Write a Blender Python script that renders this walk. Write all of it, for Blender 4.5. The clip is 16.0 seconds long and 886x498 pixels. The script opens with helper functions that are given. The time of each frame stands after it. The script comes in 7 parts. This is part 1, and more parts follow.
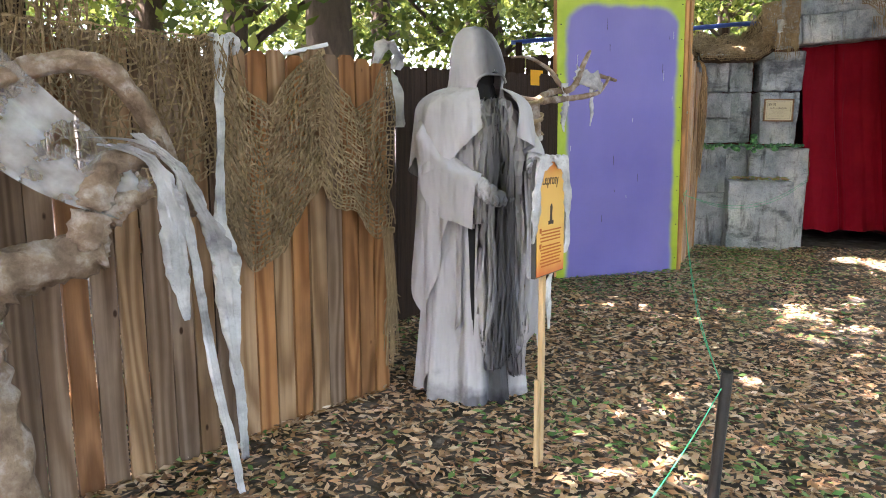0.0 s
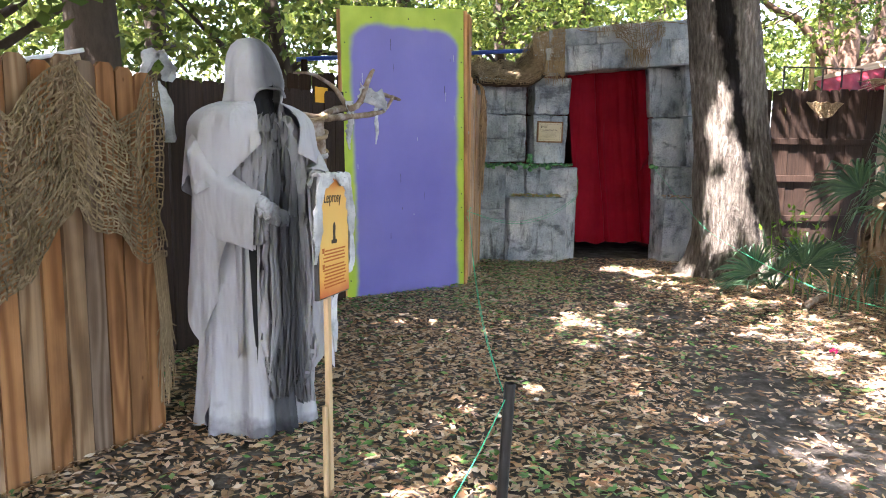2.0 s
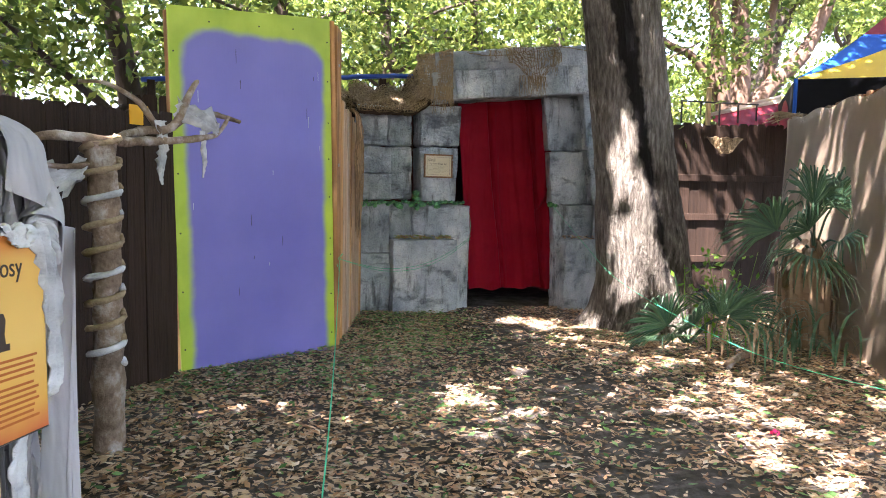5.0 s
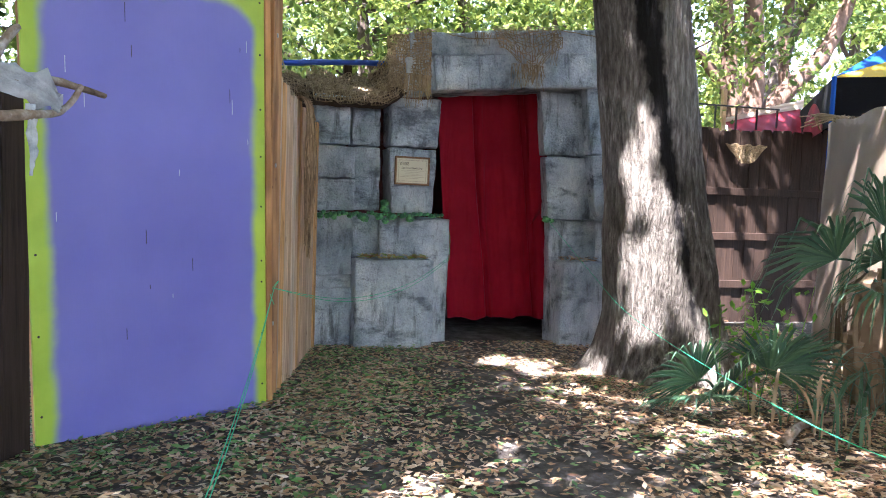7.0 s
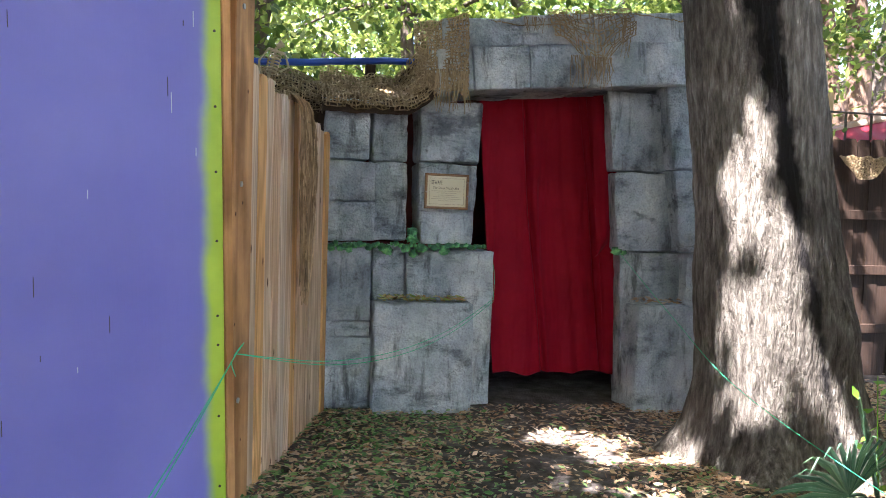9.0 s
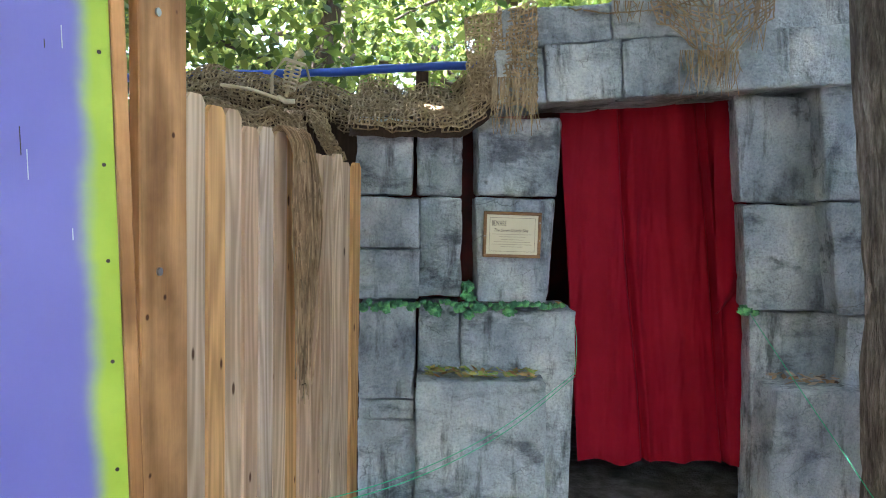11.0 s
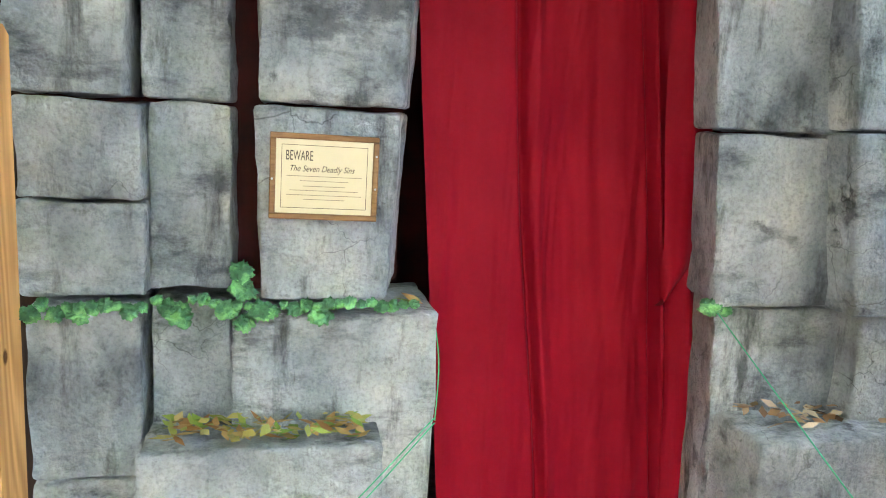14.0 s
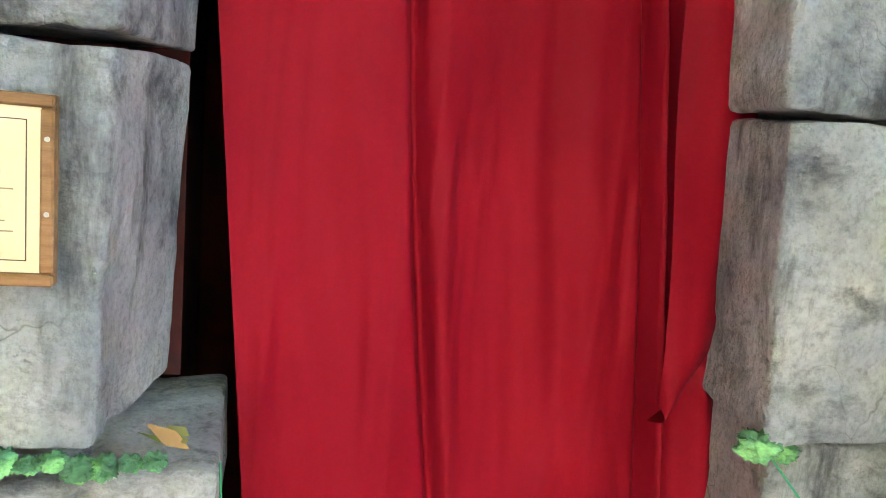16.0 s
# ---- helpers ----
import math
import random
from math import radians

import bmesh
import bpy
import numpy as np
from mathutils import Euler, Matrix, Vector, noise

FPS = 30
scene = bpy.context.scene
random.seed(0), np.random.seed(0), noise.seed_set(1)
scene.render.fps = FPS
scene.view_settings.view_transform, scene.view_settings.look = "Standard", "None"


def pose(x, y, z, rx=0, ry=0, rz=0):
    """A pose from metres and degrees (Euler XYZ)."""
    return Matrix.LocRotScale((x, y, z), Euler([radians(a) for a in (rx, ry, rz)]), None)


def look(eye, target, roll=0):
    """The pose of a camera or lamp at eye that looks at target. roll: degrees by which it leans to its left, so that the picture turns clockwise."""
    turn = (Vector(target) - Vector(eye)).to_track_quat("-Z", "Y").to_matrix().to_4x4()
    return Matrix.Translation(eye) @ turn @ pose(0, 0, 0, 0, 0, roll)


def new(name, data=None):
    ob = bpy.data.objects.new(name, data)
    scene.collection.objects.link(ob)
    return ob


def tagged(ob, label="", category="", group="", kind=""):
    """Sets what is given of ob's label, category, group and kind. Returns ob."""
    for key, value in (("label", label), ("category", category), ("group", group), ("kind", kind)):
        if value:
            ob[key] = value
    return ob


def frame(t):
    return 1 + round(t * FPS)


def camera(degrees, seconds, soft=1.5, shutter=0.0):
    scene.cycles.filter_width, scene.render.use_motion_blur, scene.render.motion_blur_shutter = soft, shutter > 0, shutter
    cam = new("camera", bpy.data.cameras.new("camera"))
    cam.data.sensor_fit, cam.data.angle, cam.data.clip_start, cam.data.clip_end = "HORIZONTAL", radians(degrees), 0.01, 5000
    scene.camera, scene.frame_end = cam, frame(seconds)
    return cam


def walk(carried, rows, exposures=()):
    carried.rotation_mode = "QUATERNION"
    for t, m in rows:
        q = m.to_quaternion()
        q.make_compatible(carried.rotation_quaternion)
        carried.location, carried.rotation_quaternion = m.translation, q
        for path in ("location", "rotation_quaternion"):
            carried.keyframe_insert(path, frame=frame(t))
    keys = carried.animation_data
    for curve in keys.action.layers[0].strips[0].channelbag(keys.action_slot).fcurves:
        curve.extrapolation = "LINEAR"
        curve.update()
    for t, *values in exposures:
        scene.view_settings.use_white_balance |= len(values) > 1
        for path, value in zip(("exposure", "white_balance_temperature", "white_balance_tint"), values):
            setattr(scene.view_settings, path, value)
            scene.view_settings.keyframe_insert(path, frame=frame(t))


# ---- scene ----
cam = camera(61.6, 16.0, soft=1.0)
PATH = [
    (0, (-2.81, -9.052, 1.362), (-3.082, -7.099, 1.027), 0.1),
    (0.5, (-2.795, -9.06, 1.36), (-2.94, -7.091, 1.04), 0.3),
    (1, (-2.792, -9.042, 1.36), (-2.804, -7.066, 1.053), 0.5),
    (1.5, (-2.776, -9.021, 1.356), (-2.645, -7.047, 1.062), 0.8),
    (2, (-2.767, -8.961, 1.352), (-2.494, -7.0, 1.071), 0.8),
    (2.5, (-2.762, -8.831, 1.352), (-2.373, -6.888, 1.085), 0.6),
    (3, (-2.735, -8.692, 1.35), (-2.262, -6.765, 1.102), 0.6),
    (3.5, (-2.665, -8.533, 1.336), (-2.152, -6.613, 1.112), 0.9),
    (4, (-2.552, -8.323, 1.34), (-2.029, -6.403, 1.138), 1.1),
    (4.2, (-2.509, -8.249, 1.332), (-1.986, -6.328, 1.143), 1.0),
    (6.3, (-1.998, -7.009, 1.367), (-1.443, -5.095, 1.197), 1.6),
    (6.5, (-1.951, -6.861, 1.349), (-1.391, -4.947, 1.188), 1.7),
    (7, (-1.825, -6.546, 1.336), (-1.262, -4.633, 1.181), 2.0),
    (7.5, (-1.669, -6.227, 1.355), (-1.119, -4.31, 1.203), 2.1),
    (8, (-1.529, -5.893, 1.346), (-0.998, -3.97, 1.202), 1.8),
    (8.5, (-1.414, -5.547, 1.362), (-0.914, -3.614, 1.238), 1.3),
    (9, (-1.291, -5.274, 1.359), (-0.895, -3.316, 1.26), 1.7),
    (9.5, (-1.192, -4.996, 1.361), (-0.904, -3.019, 1.284), 1.7),
    (9.7, (-1.142, -4.886, 1.359), (-0.893, -2.902, 1.298), 1.5),
    (11.8, (-0.57, -3.589, 1.875), (-0.548, -1.599, 1.671), 1.2),
    (12, (-0.569, -3.461, 1.86), (-0.501, -1.474, 1.642), 1.2),
    (12.5, (-0.507, -3.145, 1.817), (-0.353, -1.168, 1.551), 1.9),
    (13, (-0.46, -2.836, 1.785), (-0.209, -0.877, 1.47), 2.8),
    (13.5, (-0.402, -2.501, 1.735), (-0.056, -0.56, 1.397), 3.0),
    (14, (-0.306, -2.214, 1.694), (0.107, -0.286, 1.358), 3.0),
    (14.5, (-0.212, -1.904, 1.68), (0.267, 0.011, 1.359), 3.4),
    (15, (-0.071, -1.623, 1.643), (0.425, 0.294, 1.364), 3.4),
    (15.5, (0.068, -1.3, 1.656), (0.586, 0.61, 1.367), 4.0),
    (16, (0.213, -1.029, 1.637), (0.732, 0.876, 1.319), 4.9),
]
# walk-through exposure and white balance follow the clip's camera
EXPOSURES = [(0.0, 4.2, 6700, 22), (2.5, 4.05, 6250, 22), (4.0, 4.0, 6500, 22), (7.0, 4.05, 5750, 20), (9.5, 4.1, 6000, 17), (12.5, 5.22, 5600, 13), (14.5, 5.72, 6900, 14), (16.0, 5.95, 7000, 15)]
walk(cam, [(t, look(eye, target, roll)) for t, eye, target, roll in PATH], EXPOSURES)

# ---- light ----
SUN = Vector((-0.42, -0.30, 0.86)).normalized()
world = bpy.data.worlds.new("world")
scene.world = world
world.use_nodes = True
wn = world.node_tree.nodes
sky = wn.new("ShaderNodeTexSky")
sky.sky_type = "NISHITA"
sky.sun_disc = False
sky.sun_elevation = math.asin(SUN.z)
sky.sun_rotation = math.atan2(SUN.x, SUN.y)
sky.air_density, sky.dust_density = 1.0, 2.5
wn["Background"].inputs["Strength"].default_value = 0.15
world.node_tree.links.new(sky.outputs[0], wn["Background"].inputs["Color"])
sun = new("sun", bpy.data.lights.new("sun", "SUN"))
sun.data.energy, sun.data.angle, sun.data.color = 4.2, radians(0.6), (1.0, 0.95, 0.86)
sun.matrix_world = look(SUN * 30, (0, 0, 0))

# ---- materials ----
def nodes_of(m):
    m.use_nodes = True
    t = m.node_tree
    return t, t.nodes, t.links, t.nodes["Principled BSDF"]


def ramp(t, stops):
    r = t.nodes.new("ShaderNodeValToRGB")
    e = r.color_ramp.elements
    while len(e) < len(stops):
        e.new(0.5)
    for k, (p, c) in zip(e, stops):
        k.position, k.color = p, (*c, 1)
    return r


def surf(name, cols, scale=8.0, stretch=(1, 1, 1), rough=0.85, bump=0.3, stain=0.35, stain_scale=1.7, vary="", spread=0.35, metal=0.0, fine=60.0, hue=0.0, bdist=0.02):
    """A procedural surface: mottled colours, large stains, fine relief; vary: 'object' or 'island'."""
    m = bpy.data.materials.new(name)
    t, n, l, b = nodes_of(m)
    co = n.new("ShaderNodeTexCoord")
    mp = n.new("ShaderNodeMapping")
    mp.inputs["Scale"].default_value = stretch
    l.new(co.outputs["Object"], mp.inputs["Vector"])
    rnd = None
    if vary:
        src = n.new("ShaderNodeObjectInfo") if vary == "object" else n.new("ShaderNodeNewGeometry")
        rnd = src.outputs["Random" if vary == "object" else "Random Per Island"]
        off = n.new("ShaderNodeMath")
        off.operation = "MULTIPLY"
        off.inputs[1].default_value = 37.0
        l.new(rnd, off.inputs[0])
        l.new(off.outputs[0], mp.inputs["Location"])
    a = n.new("ShaderNodeTexNoise")
    a.inputs["Scale"].default_value, a.inputs["Detail"].default_value, a.inputs["Roughness"].default_value = scale, 8, 0.65
    l.new(mp.outputs[0], a.inputs["Vector"])
    k = len(cols)
    r = ramp(t, [(0.28 + 0.44 * i / max(k - 1, 1), c) for i, c in enumerate(cols)])
    l.new(a.outputs["Fac"], r.inputs["Fac"])
    out = r.outputs[0]
    s = n.new("ShaderNodeTexNoise")
    s.inputs["Scale"].default_value, s.inputs["Detail"].default_value = stain_scale, 5
    l.new(co.outputs["Object"], s.inputs["Vector"])
    sr = ramp(t, [(0.35, (1 - stain,) * 3), (0.62, (1.0,) * 3)])
    l.new(s.outputs["Fac"], sr.inputs["Fac"])
    mx = n.new("ShaderNodeMix")
    mx.data_type, mx.blend_type = "RGBA", "MULTIPLY"
    mx.inputs["Factor"].default_value = 1.0
    l.new(out, mx.inputs["A"])
    l.new(sr.outputs[0], mx.inputs["B"])
    out = mx.outputs["Result"]
    if rnd:
        hs = n.new("ShaderNodeHueSaturation")
        mr = n.new("ShaderNodeMapRange")
        mr.inputs["To Min"].default_value, mr.inputs["To Max"].default_value = 1 - spread, 1 + spread
        l.new(rnd, mr.inputs["Value"])
        l.new(mr.outputs[0], hs.inputs["Value"])
        if hue:
            mh = n.new("ShaderNodeMapRange")
            mh.inputs["To Min"].default_value, mh.inputs["To Max"].default_value = 0.5 - hue, 0.5 + hue
            fr = n.new("ShaderNodeMath")
            fr.operation = "FRACT"
            l.new(off.outputs[0], fr.inputs[0])
            l.new(fr.outputs[0], mh.inputs["Value"])
            l.new(mh.outputs[0], hs.inputs["Hue"])
        l.new(out, hs.inputs["Color"])
        out = hs.outputs[0]
    l.new(out, b.inputs["Base Color"])
    f = n.new("ShaderNodeTexNoise")
    f.inputs["Scale"].default_value, f.inputs["Detail"].default_value = fine, 6
    l.new(mp.outputs[0], f.inputs["Vector"])
    ad = n.new("ShaderNodeMath")
    l.new(a.outputs["Fac"], ad.inputs[0])
    l.new(f.outputs["Fac"], ad.inputs[1])
    bp = n.new("ShaderNodeBump")
    bp.inputs["Strength"].default_value, bp.inputs["Distance"].default_value = bump, bdist
    l.new(ad.outputs[0], bp.inputs["Height"])
    l.new(bp.outputs[0], b.inputs["Normal"])
    b.inputs["Roughness"].default_value, b.inputs["Metallic"].default_value = rough, metal
    b.inputs["Specular IOR Level"].default_value = 0.5 if metal or rough < 0.5 else 0.2
    return m


def leafy(name, cols, vary="island", rough=0.5, trans=0.35):
    """Leaf material: colour by leaf, some light let through."""
    m = bpy.data.materials.new(name)
    t, n, l, b = nodes_of(m)
    g = n.new("ShaderNodeNewGeometry")
    r = ramp(t, [((i + 0.5) / len(cols), c) for i, c in enumerate(cols)])
    l.new(g.outputs["Random Per Island"], r.inputs["Fac"])
    ns = n.new("ShaderNodeTexNoise")
    ns.inputs["Scale"].default_value = 25
    mx = n.new("ShaderNodeMix")
    mx.data_type, mx.blend_type = "RGBA", "MULTIPLY"
    mx.inputs["Factor"].default_value = 0.3
    co = n.new("ShaderNodeTexCoord")
    l.new(co.outputs["Object"], ns.inputs["Vector"])
    l.new(r.outputs[0], mx.inputs["A"])
    l.new(ns.outputs["Fac"], mx.inputs["B"])
    l.new(mx.outputs["Result"], b.inputs["Base Color"])
    b.inputs["Roughness"].default_value = rough
    b.inputs["Specular IOR Level"].default_value = 0.3
    if trans:
        tr = n.new("ShaderNodeBsdfTranslucent")
        l.new(r.outputs[0], tr.inputs["Color"])
        ms = n.new("ShaderNodeMixShader")
        ms.inputs[0].default_value = trans
        l.new(b.outputs[0], ms.inputs[1])
        l.new(tr.outputs[0], ms.inputs[2])
        l.new(ms.outputs[0], n["Material Output"].inputs["Surface"])
    return m




def wood(name, tones, dark=0.45, knot=0.10, rough=0.8, ring=26.0, spread=0.25, grime=0.7):
    """Sawn boards: a tone for each board, cathedral grain, knots, weather stains."""
    m = bpy.data.materials.new(name)
    t, n, l, b = nodes_of(m)
    co = n.new("ShaderNodeTexCoord")
    oi = n.new("ShaderNodeObjectInfo")

    def mth(op, *v):
        q = n.new("ShaderNodeMath")
        q.operation = op
        for i, x in enumerate(v):
            if isinstance(x, (int, float)):
                q.inputs[i].default_value = x
            else:
                l.new(x, q.inputs[i])
        return q.outputs[0]

    def mapped(s):
        mp = n.new("ShaderNodeMapping")
        mp.inputs["Scale"].default_value = s
        l.new(co.outputs["Object"], mp.inputs["Vector"])
        l.new(mth("MULTIPLY", oi.outputs["Random"], 41.0), mp.inputs["Location"])
        return mp.outputs[0]

    def nz(s, scale, detail=5, ro=0.5):
        q = n.new("ShaderNodeTexNoise")
        q.inputs["Scale"].default_value, q.inputs["Detail"].default_value, q.inputs["Roughness"].default_value = scale, detail, ro
        l.new(mapped(s), q.inputs["Vector"])
        return q.outputs["Fac"]

    def mul(a, c, f=1.0):
        x = n.new("ShaderNodeMix")
        x.data_type, x.blend_type = "RGBA", "MULTIPLY"
        if isinstance(f, float):
            x.inputs["Factor"].default_value = f
        else:
            l.new(f, x.inputs["Factor"])
        l.new(a, x.inputs["A"])
        if isinstance(c, tuple):
            x.inputs["B"].default_value = (*c, 1)
        else:
            l.new(c, x.inputs["B"])
        return x.outputs["Result"]

    tone = ramp(t, [(i / len(tones), c) for i, c in enumerate(tones)])
    tone.color_ramp.interpolation = "CONSTANT"
    l.new(mth("FRACT", mth("MULTIPLY", oi.outputs["Random"], 7.31)), tone.inputs[0])
    rings = mth("MULTIPLY_ADD", mth("SINE", mth("MULTIPLY", nz((5, 5, 0.9), 1.0, 2, 0.4), ring)), 0.5, 0.5)
    rr = ramp(t, [(0.05, (1.0, 1.0, 1.0)), (0.95, (1 - dark, 1 - dark * 1.15, 1 - dark * 1.3))])
    l.new(rings, rr.inputs[0])
    c = mul(tone.outputs[0], rr.outputs[0], 0.8)
    sr = ramp(t, [(0.34, (0.55, 0.53, 0.52)), (0.62, (1, 1, 1))])
    l.new(nz((30, 30, 1.2), 1.0, 6, 0.7), sr.inputs[0])
    c = mul(c, sr.outputs[0], 0.6)
    st = ramp(t, [(0.36, (0.45, 0.44, 0.44)), (0.60, (1, 1, 1))])
    l.new(nz((3, 3, 2.5), 1.0, 5, 0.6), st.inputs[0])
    c = mul(c, st.outputs[0], grime)
    vo = n.new("ShaderNodeTexVoronoi")
    vo.inputs["Scale"].default_value = 1.0
    l.new(mapped((8, 0.01, 7)), vo.inputs["Vector"])
    kn = ramp(t, [(knot * 0.6, (1, 1, 1)), (knot, (0, 0, 0))])
    l.new(vo.outputs["Distance"], kn.inputs[0])
    c = mul(c, (0.20, 0.13, 0.09), kn.outputs[0])
    hs = n.new("ShaderNodeHueSaturation")
    l.new(mth("MULTIPLY_ADD", oi.outputs["Random"], spread * 2, 1 - spread), hs.inputs["Value"])
    l.new(c, hs.inputs["Color"])
    l.new(hs.outputs[0], b.inputs["Base Color"])
    bp = n.new("ShaderNodeBump")
    bp.inputs["Strength"].default_value, bp.inputs["Distance"].default_value = 0.35, 0.006
    l.new(mth("ADD", nz((60, 60, 2), 1.0, 6, 0.6), mth("MULTIPLY", rings, 0.3)), bp.inputs["Height"])
    l.new(bp.outputs[0], b.inputs["Normal"])
    b.inputs["Roughness"].default_value = rough
    b.inputs["Specular IOR Level"].default_value = 0.2
    return m


M_OLD = wood("weathered_boards", [(0.30, 0.15, 0.07), (0.22, 0.15, 0.10), (0.40, 0.20, 0.085), (0.23, 0.16, 0.11), (0.36, 0.23, 0.13), (0.24, 0.17, 0.12), (0.42, 0.20, 0.08)], 0.5, 0.08, ring=60.0, spread=0.24)
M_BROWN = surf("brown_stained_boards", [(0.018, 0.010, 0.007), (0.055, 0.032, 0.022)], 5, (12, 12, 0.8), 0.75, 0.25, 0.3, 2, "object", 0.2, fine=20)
M_CEDAR = wood("new_cedar_boards", [(0.78, 0.54, 0.36), (0.72, 0.47, 0.30), (0.74, 0.40, 0.16), (0.80, 0.63, 0.47), (0.64, 0.48, 0.36), (0.78, 0.55, 0.37)], 0.34, 0.10, ring=80.0, spread=0.18, grime=0.3)
M_PINE = wood("raw_pine", [(0.62, 0.33, 0.14), (0.60, 0.30, 0.12)], 0.45, 0.09, 0.7, ring=22.0, spread=0.08)
M_STICK = surf("thin_wood", [(0.45, 0.30, 0.15), (0.62, 0.44, 0.25)], 6, (10, 10, 1), 0.7, 0.15, 0.2)
M_NET = surf("jute_net", [(0.15, 0.10, 0.055), (0.36, 0.265, 0.155)], 30, (1, 1, 1), 0.95, 0.4, 0.3, 3, "island", 0.25)
M_BURLAP = surf("burlap_net", [(0.26, 0.185, 0.105), (0.47, 0.36, 0.225)], 30, (1, 1, 1), 0.95, 0.4, 0.3, 3, "island", 0.25)
M_GAUZE = surf("white_gauze", [(0.28, 0.28, 0.29), (0.60, 0.595, 0.59), (0.72, 0.71, 0.70)], 6, (1, 1, 1.5), 0.9, 0.35, 0.35, 6, fine=120)
M_DRIFT = surf("driftwood", [(0.08, 0.05, 0.03), (0.28, 0.20, 0.14), (0.60, 0.55, 0.50)], 9, (1, 1, 1), 0.8, 0.7, 0.4, 3, fine=35)
M_BARK = surf("oak_bark", [(0.05, 0.04, 0.034), (0.22, 0.19, 0.16), (0.48, 0.44, 0.38)], 9, (3.2, 3.2, 0.55), 0.9, 1.0, 0.5, 1.0, fine=30, bdist=0.07)


def wet_streak(m):
    """A black wet run of sap down the leaning side of the trunk."""
    t, n, l, b = nodes_of(m)
    co = n.new("ShaderNodeTexCoord")
    nz = n.new("ShaderNodeTexNoise")
    nz.inputs["Scale"].default_value, nz.inputs["Detail"].default_value = 7.0, 6
    l.new(co.outputs["Object"], nz.inputs["Vector"])
    dot = n.new("ShaderNodeVectorMath")
    dot.operation = "DOT_PRODUCT"
    dot.inputs[1].default_value = (1.0, 0.0, 0.20)
    l.new(co.outputs["Object"], dot.inputs[0])

    def mth(op, *v):
        q = n.new("ShaderNodeMath")
        q.operation = op
        for i, x in enumerate(v):
            if isinstance(x, (int, float)):
                q.inputs[i].default_value = x
            else:
                l.new(x, q.inputs[i])
        return q.outputs[0]

    off = mth("ABSOLUTE", mth("ADD", dot.outputs["Value"], 0.02))
    sp = n.new("ShaderNodeSeparateXYZ")
    l.new(co.outputs["Object"], sp.inputs[0])
    wide = mth("MULTIPLY_ADD", sp.outputs["Z"], 0.036, -0.03)
    d = mth("SUBTRACT", mth("ADD", off, mth("MULTIPLY_ADD", nz.outputs["Fac"], 0.16, -0.08)), wide)
    r = ramp(t, [(0.0, (1, 1, 1)), (0.04, (0, 0, 0))])
    l.new(d, r.inputs[0])
    src = b.inputs["Base Color"].links[0].from_socket
    mx = n.new("ShaderNodeMix")
    mx.data_type = "RGBA"
    l.new(r.outputs[0], mx.inputs["Factor"])
    l.new(src, mx.inputs["A"])
    mx.inputs["B"].default_value = (0.012, 0.010, 0.010, 1)
    l.new(mx.outputs["Result"], b.inputs["Base Color"])


wet_streak(M_BARK)
M_FARBARK = surf("far_bark", [(0.05, 0.037, 0.03), (0.13, 0.10, 0.08)], 6, (1, 1, 0.3), 0.9, 0.6, 0.3, 1.0)
M_TARP = surf("tan_tarp", [(0.46, 0.36, 0.275), (0.55, 0.44, 0.34)], 2.0, (1, 1, 1), 0.8, 0.12, 0.2, 0.9, fine=90)
M_BLUE = surf("blue_tarp", [(0.015, 0.06, 0.33), (0.02, 0.08, 0.42)], 4, rough=0.4, bump=0.1, stain=0.2)
M_BLACK = surf("black_pipe", [(0.012, 0.012, 0.012), (0.03, 0.03, 0.03)], 10, rough=0.4, bump=0.1, stain=0.2)
M_STRING = surf("green_string", [(0.02, 0.45, 0.20), (0.10, 0.62, 0.35)], 40, rough=0.6, bump=0.2, stain=0.1)
M_MOSS = surf("green_moss", [(0.05, 0.09, 0.07), (0.10, 0.28, 0.14), (0.36, 0.85, 0.30)], 14, rough=0.9, bump=0.6, stain=0.4, stain_scale=5)
M_FRAME = surf("plaque_wood", [(0.16, 0.08, 0.035), (0.32, 0.18, 0.085)], 8, (1, 10, 10), 0.6, 0.2, 0.3, 5)
M_PAPER = surf("cream_paper", [(0.50, 0.42, 0.26), (0.56, 0.48, 0.31)], 4, rough=0.35, bump=0.02, stain=0.08)
M_INK = surf("dark_ink", [(0.05, 0.035, 0.03), (0.07, 0.05, 0.04)], 10, rough=0.6, bump=0.0, stain=0.1)
M_FADED = surf("faded_print", [(0.20, 0.165, 0.11), (0.26, 0.215, 0.145)], 60, rough=0.6, bump=0.0, stain=0.1)
M_REDINK = surf("rust_print", [(0.40, 0.10, 0.02), (0.5, 0.15, 0.04)], 60, rough=0.6, bump=0.0, stain=0.1)
M_DARKROOM = surf("shade_dark_wall", [(0.03, 0.022, 0.022), (0.13, 0.02, 0.018)], 5, rough=0.9, bump=0.1, stain=0.3)
M_BONE = surf("bone", [(0.45, 0.36, 0.22), (0.62, 0.52, 0.35)], 12, rough=0.7, bump=0.2, stain=0.3)
M_STEEL = surf("zinc_screw", [(0.35, 0.35, 0.35), (0.5, 0.5, 0.5)], 20, rough=0.4, bump=0.1, metal=0.9, stain=0.2)
M_YELLOW = surf("yellow_canvas", [(0.48, 0.30, 0.02), (0.54, 0.36, 0.03)], 2, rough=0.6, bump=0.1, stain=0.1)
M_BLUECANVAS = surf("blue_canvas", [(0.004, 0.055, 0.28), (0.006, 0.07, 0.33)], 2, rough=0.6, bump=0.1, stain=0.1)
